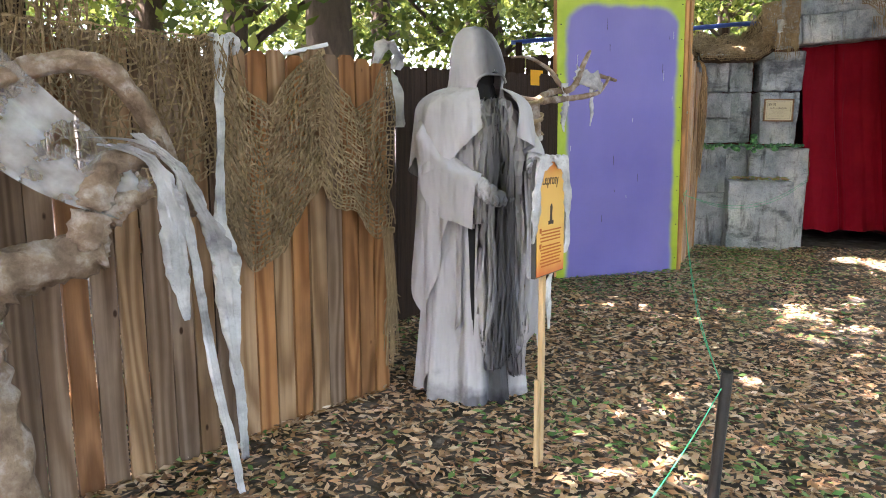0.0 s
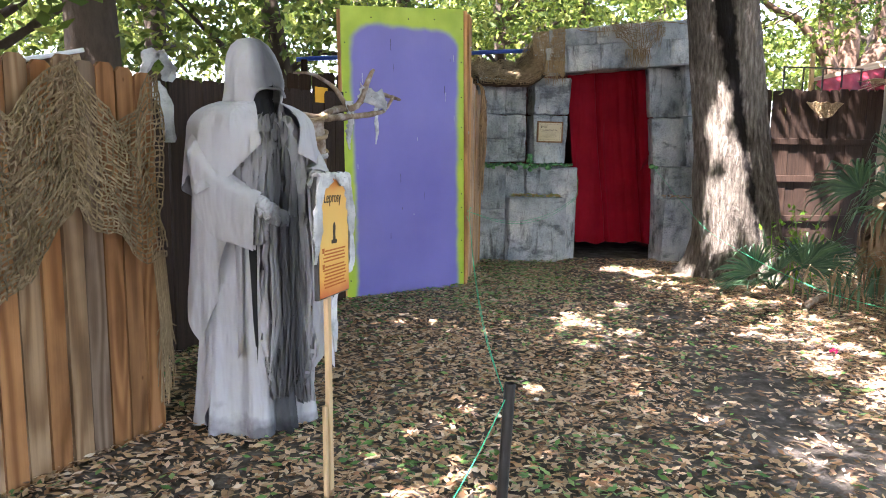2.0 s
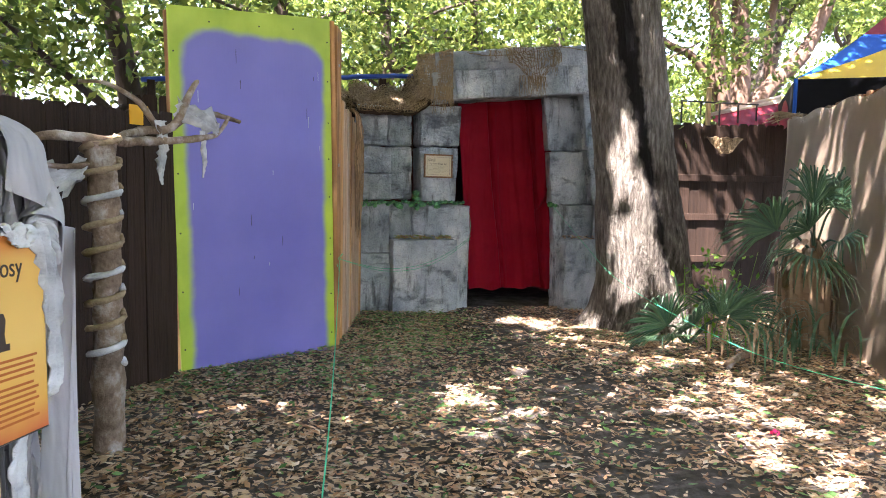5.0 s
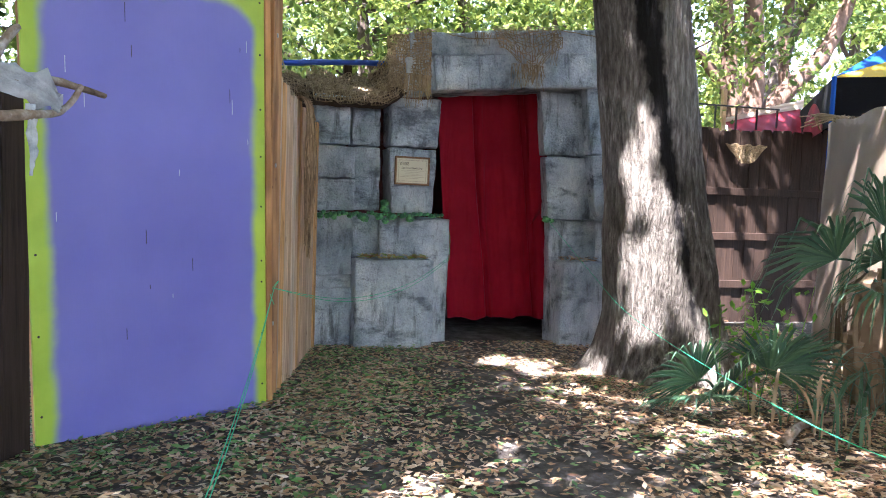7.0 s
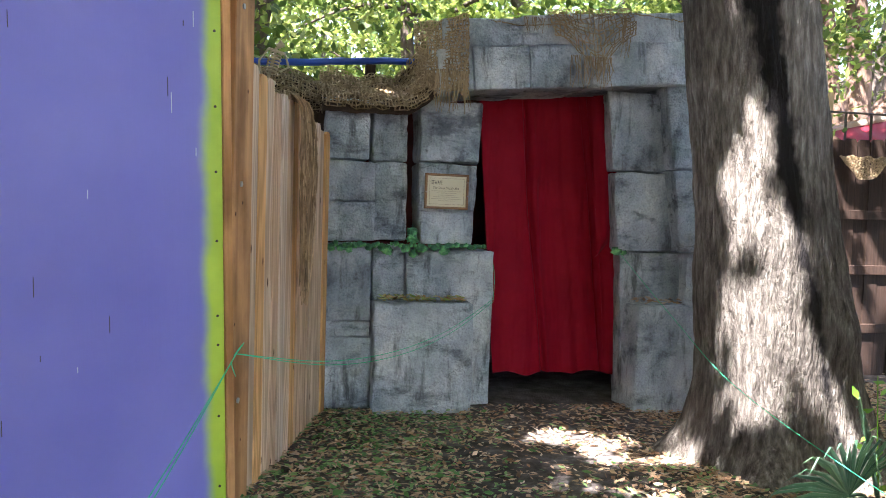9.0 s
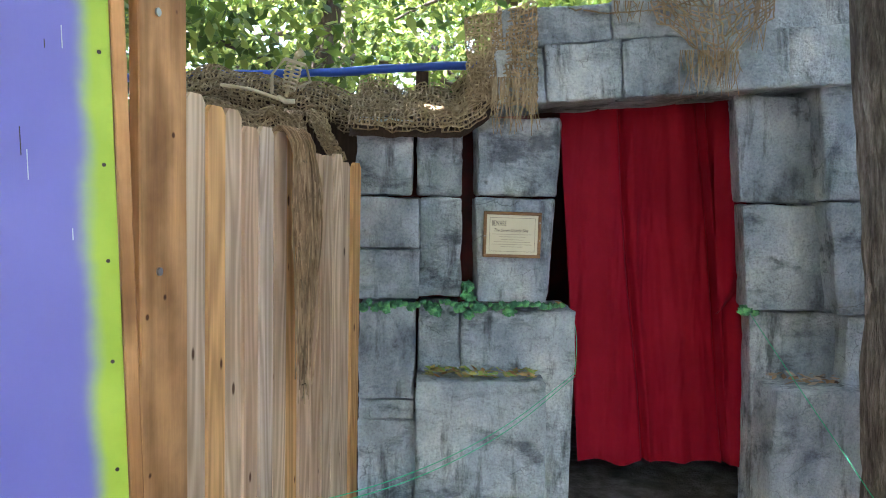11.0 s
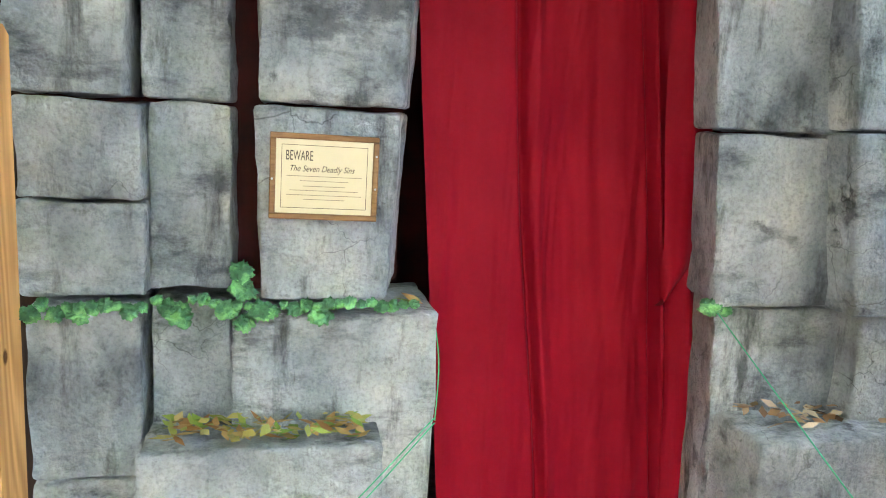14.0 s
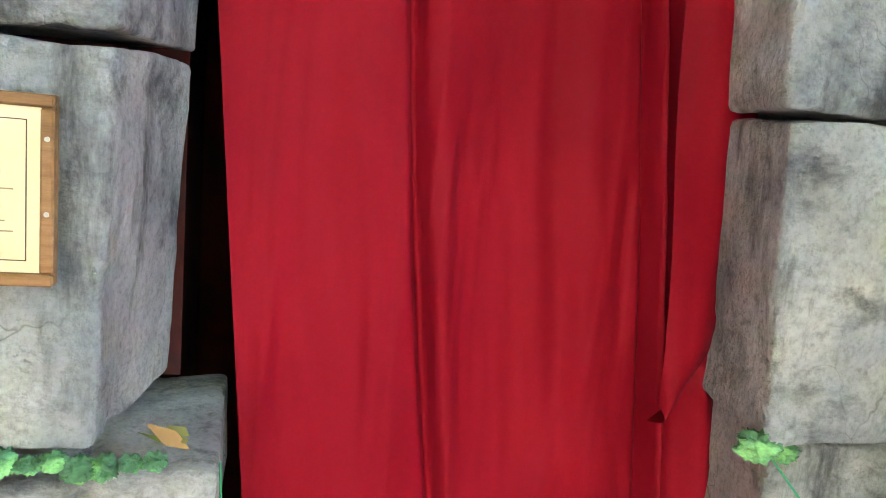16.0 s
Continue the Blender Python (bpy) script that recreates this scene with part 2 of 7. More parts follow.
M_REDCANVAS = surf("red_canvas", [(0.14, 0.006, 0.014), (0.19, 0.01, 0.02)], 2, rough=0.6, bump=0.1, stain=0.1)
M_BLACKCANVAS = surf("black_canvas", [(0.002, 0.002, 0.003), (0.004, 0.004, 0.006)], 2, rough=0.95, bump=0.1, stain=0.1)
M_ORANGE = surf("orange_card", [(0.75, 0.36, 0.02), (0.8, 0.42, 0.04)], 5, rough=0.6, bump=0.05, stain=0.1)
M_WHITEBOARD = surf("white_painted_wood", [(0.55, 0.57, 0.6), (0.72, 0.74, 0.76)], 6, rough=0.6, bump=0.1, stain=0.2)
M_GROUND = surf("leafy_soil", [(0.03, 0.024, 0.02), (0.11, 0.092, 0.08), (0.23, 0.20, 0.185)], 7, rough=0.95, bump=0.8, stain=0.45, stain_scale=0.9, fine=50)
M_LITTER = leafy("dry_leaves", [(0.09, 0.045, 0.025), (0.46, 0.27, 0.14), (0.60, 0.40, 0.25), (0.70, 0.50, 0.33), (0.30, 0.15, 0.075), (0.74, 0.60, 0.45), (0.54, 0.29, 0.15), (0.13, 0.075, 0.04), (0.64, 0.43, 0.26)], rough=0.6, trans=0.0)
M_GREENLITTER = leafy("fresh_leaves", [(0.08, 0.18, 0.05), (0.15, 0.29, 0.08), (0.26, 0.40, 0.14)], rough=0.45, trans=0.2)
M_CANOPY = leafy("oak_leaves", [(0.06, 0.10, 0.02), (0.11, 0.16, 0.03), (0.17, 0.22, 0.04), (0.30, 0.34, 0.08)], trans=0.5)
M_PALM = leafy("palm_leaf", [(0.05, 0.11, 0.07), (0.075, 0.155, 0.09), (0.11, 0.20, 0.10)], rough=0.35, trans=0.15)
M_DEADPALM = leafy("dead_palm_leaf", [(0.25, 0.16, 0.09), (0.38, 0.27, 0.17), (0.30, 0.20, 0.12)], rough=0.8, trans=0.1)
M_WEED = leafy("bright_weed_leaf", [(0.14, 0.32, 0.03), (0.22, 0.42, 0.05)], rough=0.4, trans=0.4)


def stone_paint():
    """Foam stone painted pale blue-grey, with charcoal blotches, run-down streaks, hairline cracks and rusty spots."""
    m = bpy.data.materials.new("painted_stone")
    t, n, l, b = nodes_of(m)
    co = n.new("ShaderNodeTexCoord")
    oi = n.new("ShaderNodeObjectInfo")
    ml = n.new("ShaderNodeMath")
    ml.operation = "MULTIPLY"
    ml.inputs[1].default_value = 23.0
    l.new(oi.outputs["Random"], ml.inputs[0])

    def nz(scale, stretch, detail=8, rough=0.6):
        mp = n.new("ShaderNodeMapping")
        mp.inputs["Scale"].default_value = stretch
        l.new(co.outputs["Object"], mp.inputs["Vector"])
        l.new(ml.outputs[0], mp.inputs["Location"])
        q = n.new("ShaderNodeTexNoise")
        q.inputs["Scale"].default_value, q.inputs["Detail"].default_value, q.inputs["Roughness"].default_value = scale, detail, rough
        l.new(mp.outputs[0], q.inputs["Vector"])
        return q.outputs["Fac"], mp.outputs[0]

    def mix(kind, fac, a, bb):
        x = n.new("ShaderNodeMix")
        x.data_type, x.blend_type = "RGBA", kind
        if isinstance(fac, float):
            x.inputs["Factor"].default_value = fac
        else:
            l.new(fac, x.inputs["Factor"])
        for s_, v in (("A", a), ("B", bb)):
            if isinstance(v, tuple):
                x.inputs[s_].default_value = (*v, 1)
            else:
                l.new(v, x.inputs[s_])
        return x.outputs["Result"]

    big, _ = nz(2.4, (1.2, 1, 0.75), 7, 0.62)
    r1 = ramp(t, [(0.30, (0.13, 0.15, 0.17)), (0.40, (0.34, 0.385, 0.43)), (0.53, (0.54, 0.585, 0.62)), (0.68, (0.78, 0.79, 0.78))])
    l.new(big, r1.inputs[0])
    streak, _ = nz(3.0, (0.7, 1.5, 1.6), 9, 0.7)
    r2 = ramp(t, [(0.36, (0.22, 0.23, 0.25)), (0.47, (1.0, 1.0, 1.0))])
    l.new(streak, r2.inputs[0])
    c = mix("MULTIPLY", 0.8, r1.outputs[0], r2.outputs[0])
    blot, _ = nz(6.5, (1, 1, 1), 9, 0.72)
    r3 = ramp(t, [(0.60, (0, 0, 0)), (0.72, (0.75, 0.75, 0.75))])
    l.new(blot, r3.inputs[0])
    c = mix("MIX", r3.outputs[0], c, (0.055, 0.058, 0.06))
    run, _ = nz(3.4, (2.6, 2.6, 0.55), 8, 0.66)
    r9 = ramp(t, [(0.55, (0, 0, 0)), (0.68, (0.82, 0.82, 0.82))])
    l.new(run, r9.inputs[0])
    c = mix("MIX", r9.outputs[0], c, (0.06, 0.065, 0.07))
    rust, _ = nz(3.3, (1, 1, 1.3), 6, 0.6)
    r4 = ramp(t, [(0.64, (0, 0, 0)), (0.80, (0.55, 0.55, 0.55))])
    l.new(rust, r4.inputs[0])
    c = mix("MIX", r4.outputs[0], c, (0.30, 0.26, 0.19))
    green, _ = nz(2.3, (1, 1, 1), 6, 0.6)
    r7 = ramp(t, [(0.60, (0, 0, 0)), (0.75, (0.45, 0.45, 0.45))])
    l.new(green, r7.inputs[0])
    c = mix("MIX", r7.outputs[0], c, (0.22, 0.30, 0.24))
    warp, wv = nz(3, (1, 1, 1), 4)
    vo = n.new("ShaderNodeTexVoronoi")
    vo.feature = "DISTANCE_TO_EDGE"
    vo.inputs["Scale"].default_value = 3.2
    ad = n.new("ShaderNodeVectorMath")
    ad.operation = "MULTIPLY_ADD"
    ad.inputs[1].default_value = (0.5, 0.5, 0.5)
    l.new(warp, ad.inputs[0])
    l.new(wv, ad.inputs[2])
    l.new(ad.outputs[0], vo.inputs["Vector"])
    r5 = ramp(t, [(0.0, (0.22, 0.22, 0.22)), (0.010, (1, 1, 1))])
    l.new(vo.outputs["Distance"], r5.inputs[0])
    fadem, _ = nz(2.0, (1, 1, 1), 3)
    r6 = ramp(t, [(0.50, (0, 0, 0)), (0.62, (0.7, 0.7, 0.7))])
    l.new(fadem, r6.inputs[0])
    c = mix("MULTIPLY", r6.outputs[0], c, r5.outputs[0])
    fine, _ = nz(70, (1, 1, 1), 8, 0.7)
    r8 = ramp(t, [(0.36, (0.72, 0.72, 0.73)), (0.50, (1.0, 1.0, 1.0)), (0.66, (1.15, 1.15, 1.14))])
    l.new(fine, r8.inputs[0])
    c = mix("MULTIPLY", 0.8, c, r8.outputs[0])
    l.new(c, b.inputs["Base Color"])
    mid, _ = nz(16, (1, 1, 1), 8, 0.65)
    s1 = n.new("ShaderNodeMath")
    s1.operation = "MULTIPLY_ADD"
    s1.inputs[1].default_value = 4.0
    l.new(mid, s1.inputs[0])
    l.new(fine, s1.inputs[2])
    s2 = n.new("ShaderNodeMath")
    s2.operation = "MULTIPLY_ADD"
    s2.inputs[1].default_value = 1.0
    l.new(blot, s2.inputs[0])
    l.new(s1.outputs[0], s2.inputs[2])
    pit = n.new("ShaderNodeTexVoronoi")
    pit.inputs["Scale"].default_value = 34.0
    l.new(wv, pit.inputs["Vector"])
    pr = ramp(t, [(0.10, (0, 0, 0)), (0.32, (1, 1, 1))])
    l.new(pit.outputs["Distance"], pr.inputs[0])
    s3 = n.new("ShaderNodeMath")
    s3.operation = "MULTIPLY_ADD"
    s3.inputs[1].default_value = 0.5
    l.new(pr.outputs[0], s3.inputs[0])
    l.new(s2.outputs[0], s3.inputs[2])
    bp = n.new("ShaderNodeBump")
    bp.inputs["Strength"].default_value, bp.inputs["Distance"].default_value = 1.0, 0.022
    l.new(s3.outputs[0], bp.inputs["Height"])
    l.new(bp.outputs[0], b.inputs["Normal"])
    b.inputs["Roughness"].default_value = 0.8
    b.inputs["Specular IOR Level"].default_value = 0.2
    return m


M_STONE = stone_paint()


def web_gauze():
    """Loose open-weave gauze that lets part of the view through."""
    m = bpy.data.materials.new("loose_gauze")
    t, n, l, b = nodes_of(m)
    co = n.new("ShaderNodeTexCoord")
    a = n.new("ShaderNodeTexNoise")
    a.inputs["Scale"].default_value, a.inputs["Detail"].default_value = 9, 8
    l.new(co.outputs["Object"], a.inputs["Vector"])
    r = ramp(t, [(0.36, (0.95, 0.95, 0.95)), (0.52, (0.45, 0.45, 0.45)), (0.70, (0.10, 0.10, 0.10))])
    l.new(a.outputs["Fac"], r.inputs[0])
    b.inputs["Base Color"].default_value = (0.42, 0.415, 0.41, 1)
    b.inputs["Roughness"].default_value = 0.9
    tr = n.new("ShaderNodeBsdfTransparent")
    ms = n.new("ShaderNodeMixShader")
    l.new(r.outputs[0], ms.inputs[0])
    l.new(b.outputs[0], ms.inputs[1])
    l.new(tr.outputs[0], ms.inputs[2])
    l.new(ms.outputs[0], n["Material Output"].inputs["Surface"])
    return m


M_WEB = web_gauze()


def cloth_red():
    m = bpy.data.materials.new("red_satin")
    t, n, l, b = nodes_of(m)
    co = n.new("ShaderNodeTexCoord")
    a = n.new("ShaderNodeTexNoise")
    a.inputs["Scale"].default_value, a.inputs["Detail"].default_value = 2.5, 6
    l.new(co.outputs["Object"], a.inputs["Vector"])
    r = ramp(t, [(0.3, (0.175, 0.003, 0.011)), (0.7, (0.24, 0.006, 0.016))])
    l.new(a.outputs["Fac"], r.inputs[0])
    l.new(r.outputs[0], b.inputs["Base Color"])
    w = n.new("ShaderNodeTexNoise")
    w.inputs["Scale"].default_value = 250
    l.new(co.outputs["Object"], w.inputs["Vector"])
    bp = n.new("ShaderNodeBump")
    bp.inputs["Strength"].default_value, bp.inputs["Distance"].default_value = 0.08, 0.004
    l.new(w.outputs["Fac"], bp.inputs["Height"])
    wr = n.new("ShaderNodeTexNoise")
    wr.inputs["Scale"].default_value, wr.inputs["Detail"].default_value, wr.inputs["Distortion"].default_value = 2.0, 2, 0.6
    mp = n.new("ShaderNodeMapping")
    mp.inputs["Scale"].default_value, mp.inputs["Rotation"].default_value = (3.0, 1.0, 0.4), (0, 0.10, 0)
    l.new(co.outputs["Object"], mp.inputs[0])
    l.new(mp.outputs[0], wr.inputs["Vector"])
    b2 = n.new("ShaderNodeBump")
    b2.inputs["Strength"].default_value, b2.inputs["Distance"].default_value = 0.8, 0.07
    l.new(wr.outputs["Fac"], b2.inputs["Height"])
    l.new(b2.outputs[0], bp.inputs["Normal"])
    l.new(bp.outputs[0], b.inputs["Normal"])
    b.inputs["Roughness"].default_value = 0.6
    b.inputs["Specular IOR Level"].default_value = 0.06
    return m


M_RED = cloth_red()


def panel_paint(w, h):
    """Violet spray paint on plywood with a soft lime border left by the first coat."""
    m = bpy.data.materials.new("sprayed_plywood")
    t, n, l, b = nodes_of(m)
    co = n.new("ShaderNodeTexCoord")
    sp = n.new("ShaderNodeSeparateXYZ")
    l.new(co.outputs["Object"], sp.inputs[0])

    def mth(op, a, bb=None, c=None):
        q = n.new("ShaderNodeMath")
        q.operation = op
        for i, v in enumerate((a, bb, c)):
            if v is None:
                continue
            if isinstance(v, (int, float)):
                q.inputs[i].default_value = v
            else:
                l.new(v, q.inputs[i])
        return q.outputs[0]

    ax = mth("SUBTRACT", mth("ABSOLUTE", mth("SUBTRACT", sp.outputs["X"], w / 2 + 0.01)), w / 2 - 0.29)
    az = mth("SUBTRACT", mth("ABSOLUTE", mth("SUBTRACT", sp.outputs["Z"], h / 2 - 0.5)), h / 2 + 0.12)
    d = mth("SQRT", mth("ADD", mth("POWER", mth("MAXIMUM", ax, 0), 2), mth("POWER", mth("MAXIMUM", az, 0), 2)))
    nz = n.new("ShaderNodeTexNoise")
    nz.inputs["Scale"].default_value, nz.inputs["Detail"].default_value = 3.5, 6
    l.new(co.outputs["Object"], nz.inputs["Vector"])
    d2 = mth("ADD", d, mth("MULTIPLY", mth("SUBTRACT", nz.outputs["Fac"], 0.5), 0.10))
    mr = n.new("ShaderNodeMapRange")
    mr.interpolation_type = "SMOOTHSTEP"
    mr.inputs["From Min"].default_value, mr.inputs["From Max"].default_value = 0.165, 0.235
    l.new(d2, mr.inputs["Value"])
    n2 = n.new("ShaderNodeTexNoise")
    n2.inputs["Scale"].default_value, n2.inputs["Detail"].default_value = 1.6, 7
    l.new(co.outputs["Object"], n2.inputs["Vector"])
    rv = ramp(t, [(0.3, (0.15, 0.135, 0.42)), (0.7, (0.195, 0.175, 0.48))])
    rl = ramp(t, [(0.3, (0.30, 0.42, 0.02)), (0.7, (0.46, 0.58, 0.05))])
    l.new(n2.outputs["Fac"], rv.inputs[0])
    l.new(nz.outputs["Fac"], rl.inputs[0])
    mx = n.new("ShaderNodeMix")
    mx.data_type = "RGBA"
    l.new(mr.outputs[0], mx.inputs["Factor"])
    l.new(rv.outputs[0], mx.inputs["A"])
    l.new(rl.outputs[0], mx.inputs["B"])
    l.new(mx.outputs["Result"], b.inputs["Base Color"])
    gr = n.new("ShaderNodeTexNoise")
    gr.inputs["Scale"].default_value = 40
    mp = n.new("ShaderNodeMapping")
    mp.inputs["Scale"].default_value = (1, 1, 0.1)
    l.new(co.outputs["Object"], mp.inputs[0])
    l.new(mp.outputs[0], gr.inputs["Vector"])
    bp = n.new("ShaderNodeBump")
    bp.inputs["Strength"].default_value, bp.inputs["Distance"].default_value = 0.12, 0.004
    l.new(gr.outputs["Fac"], bp.inputs["Height"])
    l.new(bp.outputs[0], b.inputs["Normal"])
    b.inputs["Roughness"].default_value = 0.55
    return m


def robe_cloth():
    """Pale grey cotton, sprayed with charcoal down the open front, shade painted on the hood front, smudged at the hem.
    """
    m = bpy.data.materials.new("grey_robe")
    t, n, l, b = nodes_of(m)
    co = n.new("ShaderNodeTexCoord")
    sp = n.new("ShaderNodeSeparateXYZ")
    l.new(co.outputs["Object"], sp.inputs[0])

    def mth(op, *v):
        q = n.new("ShaderNodeMath")
        q.operation = op
        for i, x in enumerate(v):
            if isinstance(x, (int, float)):
                q.inputs[i].default_value = x
            else:
                l.new(x, q.inputs[i])
        return q.outputs[0]

    def nz(scale, detail, stretch=(1, 1, 1)):
        mp = n.new("ShaderNodeMapping")
        mp.inputs["Scale"].default_value = stretch
        l.new(co.outputs["Object"], mp.inputs[0])
        q = n.new("ShaderNodeTexNoise")
        q.inputs["Scale"].default_value, q.inputs["Detail"].default_value = scale, detail
        l.new(mp.outputs[0], q.inputs["Vector"])
        return q.outputs["Fac"]

    soft = nz(4.0, 6, (1, 1, 0.6))
    front = mth("ADD", mth("MULTIPLY_ADD", mth("ABSOLUTE", mth("SUBTRACT", sp.outputs["Y"], 0.015)), -1.8, sp.outputs["X"]), mth("MULTIPLY", soft, 0.16))
    r = ramp(t, [(0.145, (0.43, 0.415, 0.42)), (0.20, (0.24, 0.237, 0.245)), (0.28, (0.085, 0.085, 0.09))])
    # darker again from the neck up: hood shading put into the colour
    front = mth("ADD", front, mth("MULTIPLY", mth("MINIMUM", mth("MAXIMUM", mth("MULTIPLY_ADD", sp.outputs["Z"], 4.0, -5.6), 0.0), 1.0), 0.125))
    l.new(front, r.inputs[0])
    grime = mth("MULTIPLY_ADD", sp.outputs["Z"], -1.3, mth("MULTIPLY", nz(5.0, 5), 0.9))
    gr = ramp(t, [(0.36, (1, 1, 1)), (0.52, (0.32, 0.32, 0.335))])
    l.new(grime, gr.inputs[0])
    tint = ramp(t, [(0.35, (0.86, 0.85, 0.86)), (0.62, (1, 1, 1))])
    l.new(nz(2.2, 5), tint.inputs[0])
    c = r.outputs[0]
    for k in (gr.outputs[0], tint.outputs[0]):
        mx = n.new("ShaderNodeMix")
        mx.data_type, mx.blend_type = "RGBA", "MULTIPLY"
        mx.inputs["Factor"].default_value = 1.0
        l.new(c, mx.inputs["A"])
        l.new(k, mx.inputs["B"])
        c = mx.outputs["Result"]
    l.new(c, b.inputs["Base Color"])
    crease = nz(1.0, 3, (7, 7, 1.6))
    b2 = n.new("ShaderNodeBump")
    b2.inputs["Strength"].default_value, b2.inputs["Distance"].default_value = 1.0, 0.09
    l.new(crease, b2.inputs["Height"])
    bp = n.new("ShaderNodeBump")
    bp.inputs["Strength"].default_value, bp.inputs["Distance"].default_value = 0.15, 0.004
    l.new(nz(160, 3), bp.inputs["Height"])
    l.new(b2.outputs[0], bp.inputs["Normal"])
    l.new(bp.outputs[0], b.inputs["Normal"])
    b.inputs["Roughness"].default_value = 0.9
    b.inputs["Specular IOR Level"].default_value = 0.15
    return m


def poster_print():
    """Parchment yellow that burns to orange at both ends."""
    m = bpy.data.materials.new("parchment_print")
    t, n, l, b = nodes_of(m)
    co = n.new("ShaderNodeTexCoord")
    sp = n.new("ShaderNodeSeparateXYZ")
    l.new(co.outputs["Object"], sp.inputs[0])
    nz = n.new("ShaderNodeTexNoise")
    nz.inputs["Scale"].default_value = 9
    l.new(co.outputs["Object"], nz.inputs["Vector"])
    ad = n.new("ShaderNodeMath")
    ad.operation = "MULTIPLY_ADD"
    ad.inputs[1].default_value = 0.06
    l.new(nz.outputs["Fac"], ad.inputs[0])
    l.new(sp.outputs["Z"], ad.inputs[2])
    mr = n.new("ShaderNodeMapRange")
    mr.inputs["From Max"].default_value = 0.46
    l.new(ad.outputs[0], mr.inputs["Value"])
    r = ramp(t, [(0.05, (0.50, 0.10, 0.03)), (0.22, (0.70, 0.36, 0.07)), (0.5, (0.74, 0.46, 0.12)), (0.85, (0.70, 0.40, 0.09)), (1.0, (0.60, 0.18, 0.03))])
    l.new(mr.outputs[0], r.inputs[0])
    l.new(r.outputs[0], b.inputs["Base Color"])
    b.inputs["Roughness"].default_value = 0.4
    return m

# ---- building helpers ----
RNG = np.random.RandomState(7)


def link_mesh(name, bm, material, parent=None, label="", smooth=False):
    me = bpy.data.meshes.new(name)
    bm.to_mesh(me)
    bm.free()
    me.materials.append(material)
    if smooth:
        me.polygons.foreach_set("use_smooth", [True] * len(me.polygons))
    ob = new(name, me)
    if parent is not None:
        ob.parent = parent
    if label:
        ob["label"] = label
    return ob


def part(name, bm, material, parent, label="", smooth=False):
    return link_mesh(name, bm, material, parent, label, smooth)


def raw(name, verts, faces, material, parent=None, label="", smooth=False):
    me = bpy.data.meshes.new(name)
    me.from_pydata(verts, [], faces)
    me.materials.append(material)
    if smooth:
        me.polygons.foreach_set("use_smooth", [True] * len(me.polygons))
    ob = new(name, me)
    if parent is not None:
        ob.parent = parent
    if label:
        ob["label"] = label
    return ob


def holder(name, m, label, category, group="", kind=""):
    ob = new(name)
    ob.matrix_basis = m
    return tagged(ob, label, category, group, kind)


def box(bm, x0, x1, y0, y1, z0, z1, bevel=0.0, m=None):
    r = bmesh.ops.create_cube(bm, size=1.0)
    mat = Matrix.Translation(((x0 + x1) / 2, (y0 + y1) / 2, (z0 + z1) / 2)) @ Matrix.Diagonal((x1 - x0, y1 - y0, z1 - z0, 1))
    bmesh.ops.transform(bm, matrix=(m @ mat) if m else mat, verts=r["verts"])
    if bevel:
        edges = list({e for v in r["verts"] for e in v.link_edges})
        bmesh.ops.bevel(bm, geom=edges, offset=bevel, segments=1, affect="EDGES")


def new_box(*a, **k):
    bm = bmesh.new()
    box(bm, *a, **k)
    return bm


def smooth_path(pts, n=8):
    """Points of a smooth curve through pts."""
    p = [Vector(q) for q in pts]
    if len(p) < 3:
        return [p[0].lerp(p[-1], i / n) for i in range(n + 1)]
    out = []
    for i in range(len(p) - 1):
        a, b, c, d = p[max(i - 1, 0)], p[i], p[i + 1], p[min(i + 2, len(p) - 1)]
        for k in range(n):
            t = k / n
            out.append(0.5 * ((2 * b) + (c - a) * t + (2 * a - 5 * b + 4 * c - d) * t * t + (3 * b - a - 3 * c + d) * t ** 3))
    out.append(p[-1])
    return out


def tube(bm, pts, radii, sides=8, rough=0.0, seed=0.0, caps=True):
    """A tapered tube along pts; radii is a number or a list of two or more, spread over the length."""
    pts = [Vector(p) for p in pts]
    k = len(pts)
    radii = [radii] if isinstance(radii, (int, float)) else list(radii)
    rings = []
    up = Vector((0.13, 0.31, 0.94))
    for i, p in enumerate(pts):
        d = (pts[min(i + 1, k - 1)] - pts[max(i - 1, 0)]).normalized()
        s = d.cross(up)
        if s.length < 0.05:
            s = d.cross(Vector((1, 0, 0)))
        s.normalize()
        w = d.cross(s)
        f = i / max(k - 1, 1) * (len(radii) - 1)
        j = min(int(f), len(radii) - 2) if len(radii) > 1 else 0
        r = radii[0] if len(radii) == 1 else radii[j] + (radii[j + 1] - radii[j]) * (f - j)
        ring = []
        for a in range(sides):
            an = 2 * math.pi * a / sides
            q = s * math.cos(an) + w * math.sin(an)
            rr = r * (1 + rough * noise.noise(p * 4 / max(r * 8, 0.3) + q * 1.7 + Vector((seed, 0, 0)))) if rough else r
            ring.append(bm.verts.new(p + q * rr))
        rings.append(ring)
    for a, b in zip(rings, rings[1:]):
        for i in range(sides):
            bm.faces.new((a[i], a[(i + 1) % sides], b[(i + 1) % sides], b[i]))
    if caps and sides > 2:
        bm.faces.new(rings[0][::-1])
        bm.faces.new(rings[-1])


def loft(bm, rings, closed=True, cap=False):
    vs = [[bm.verts.new(p) for p in ring] for ring in rings]
    for a, b in zip(vs, vs[1:]):
        k = len(a)
        for i in range(k if closed else k - 1):
            bm.faces.new((a[i], a[(i + 1) % k], b[(i + 1) % k], b[i]))
    if cap:
        bm.faces.new(vs[0][::-1])
        bm.faces.new(vs[-1])
    return vs


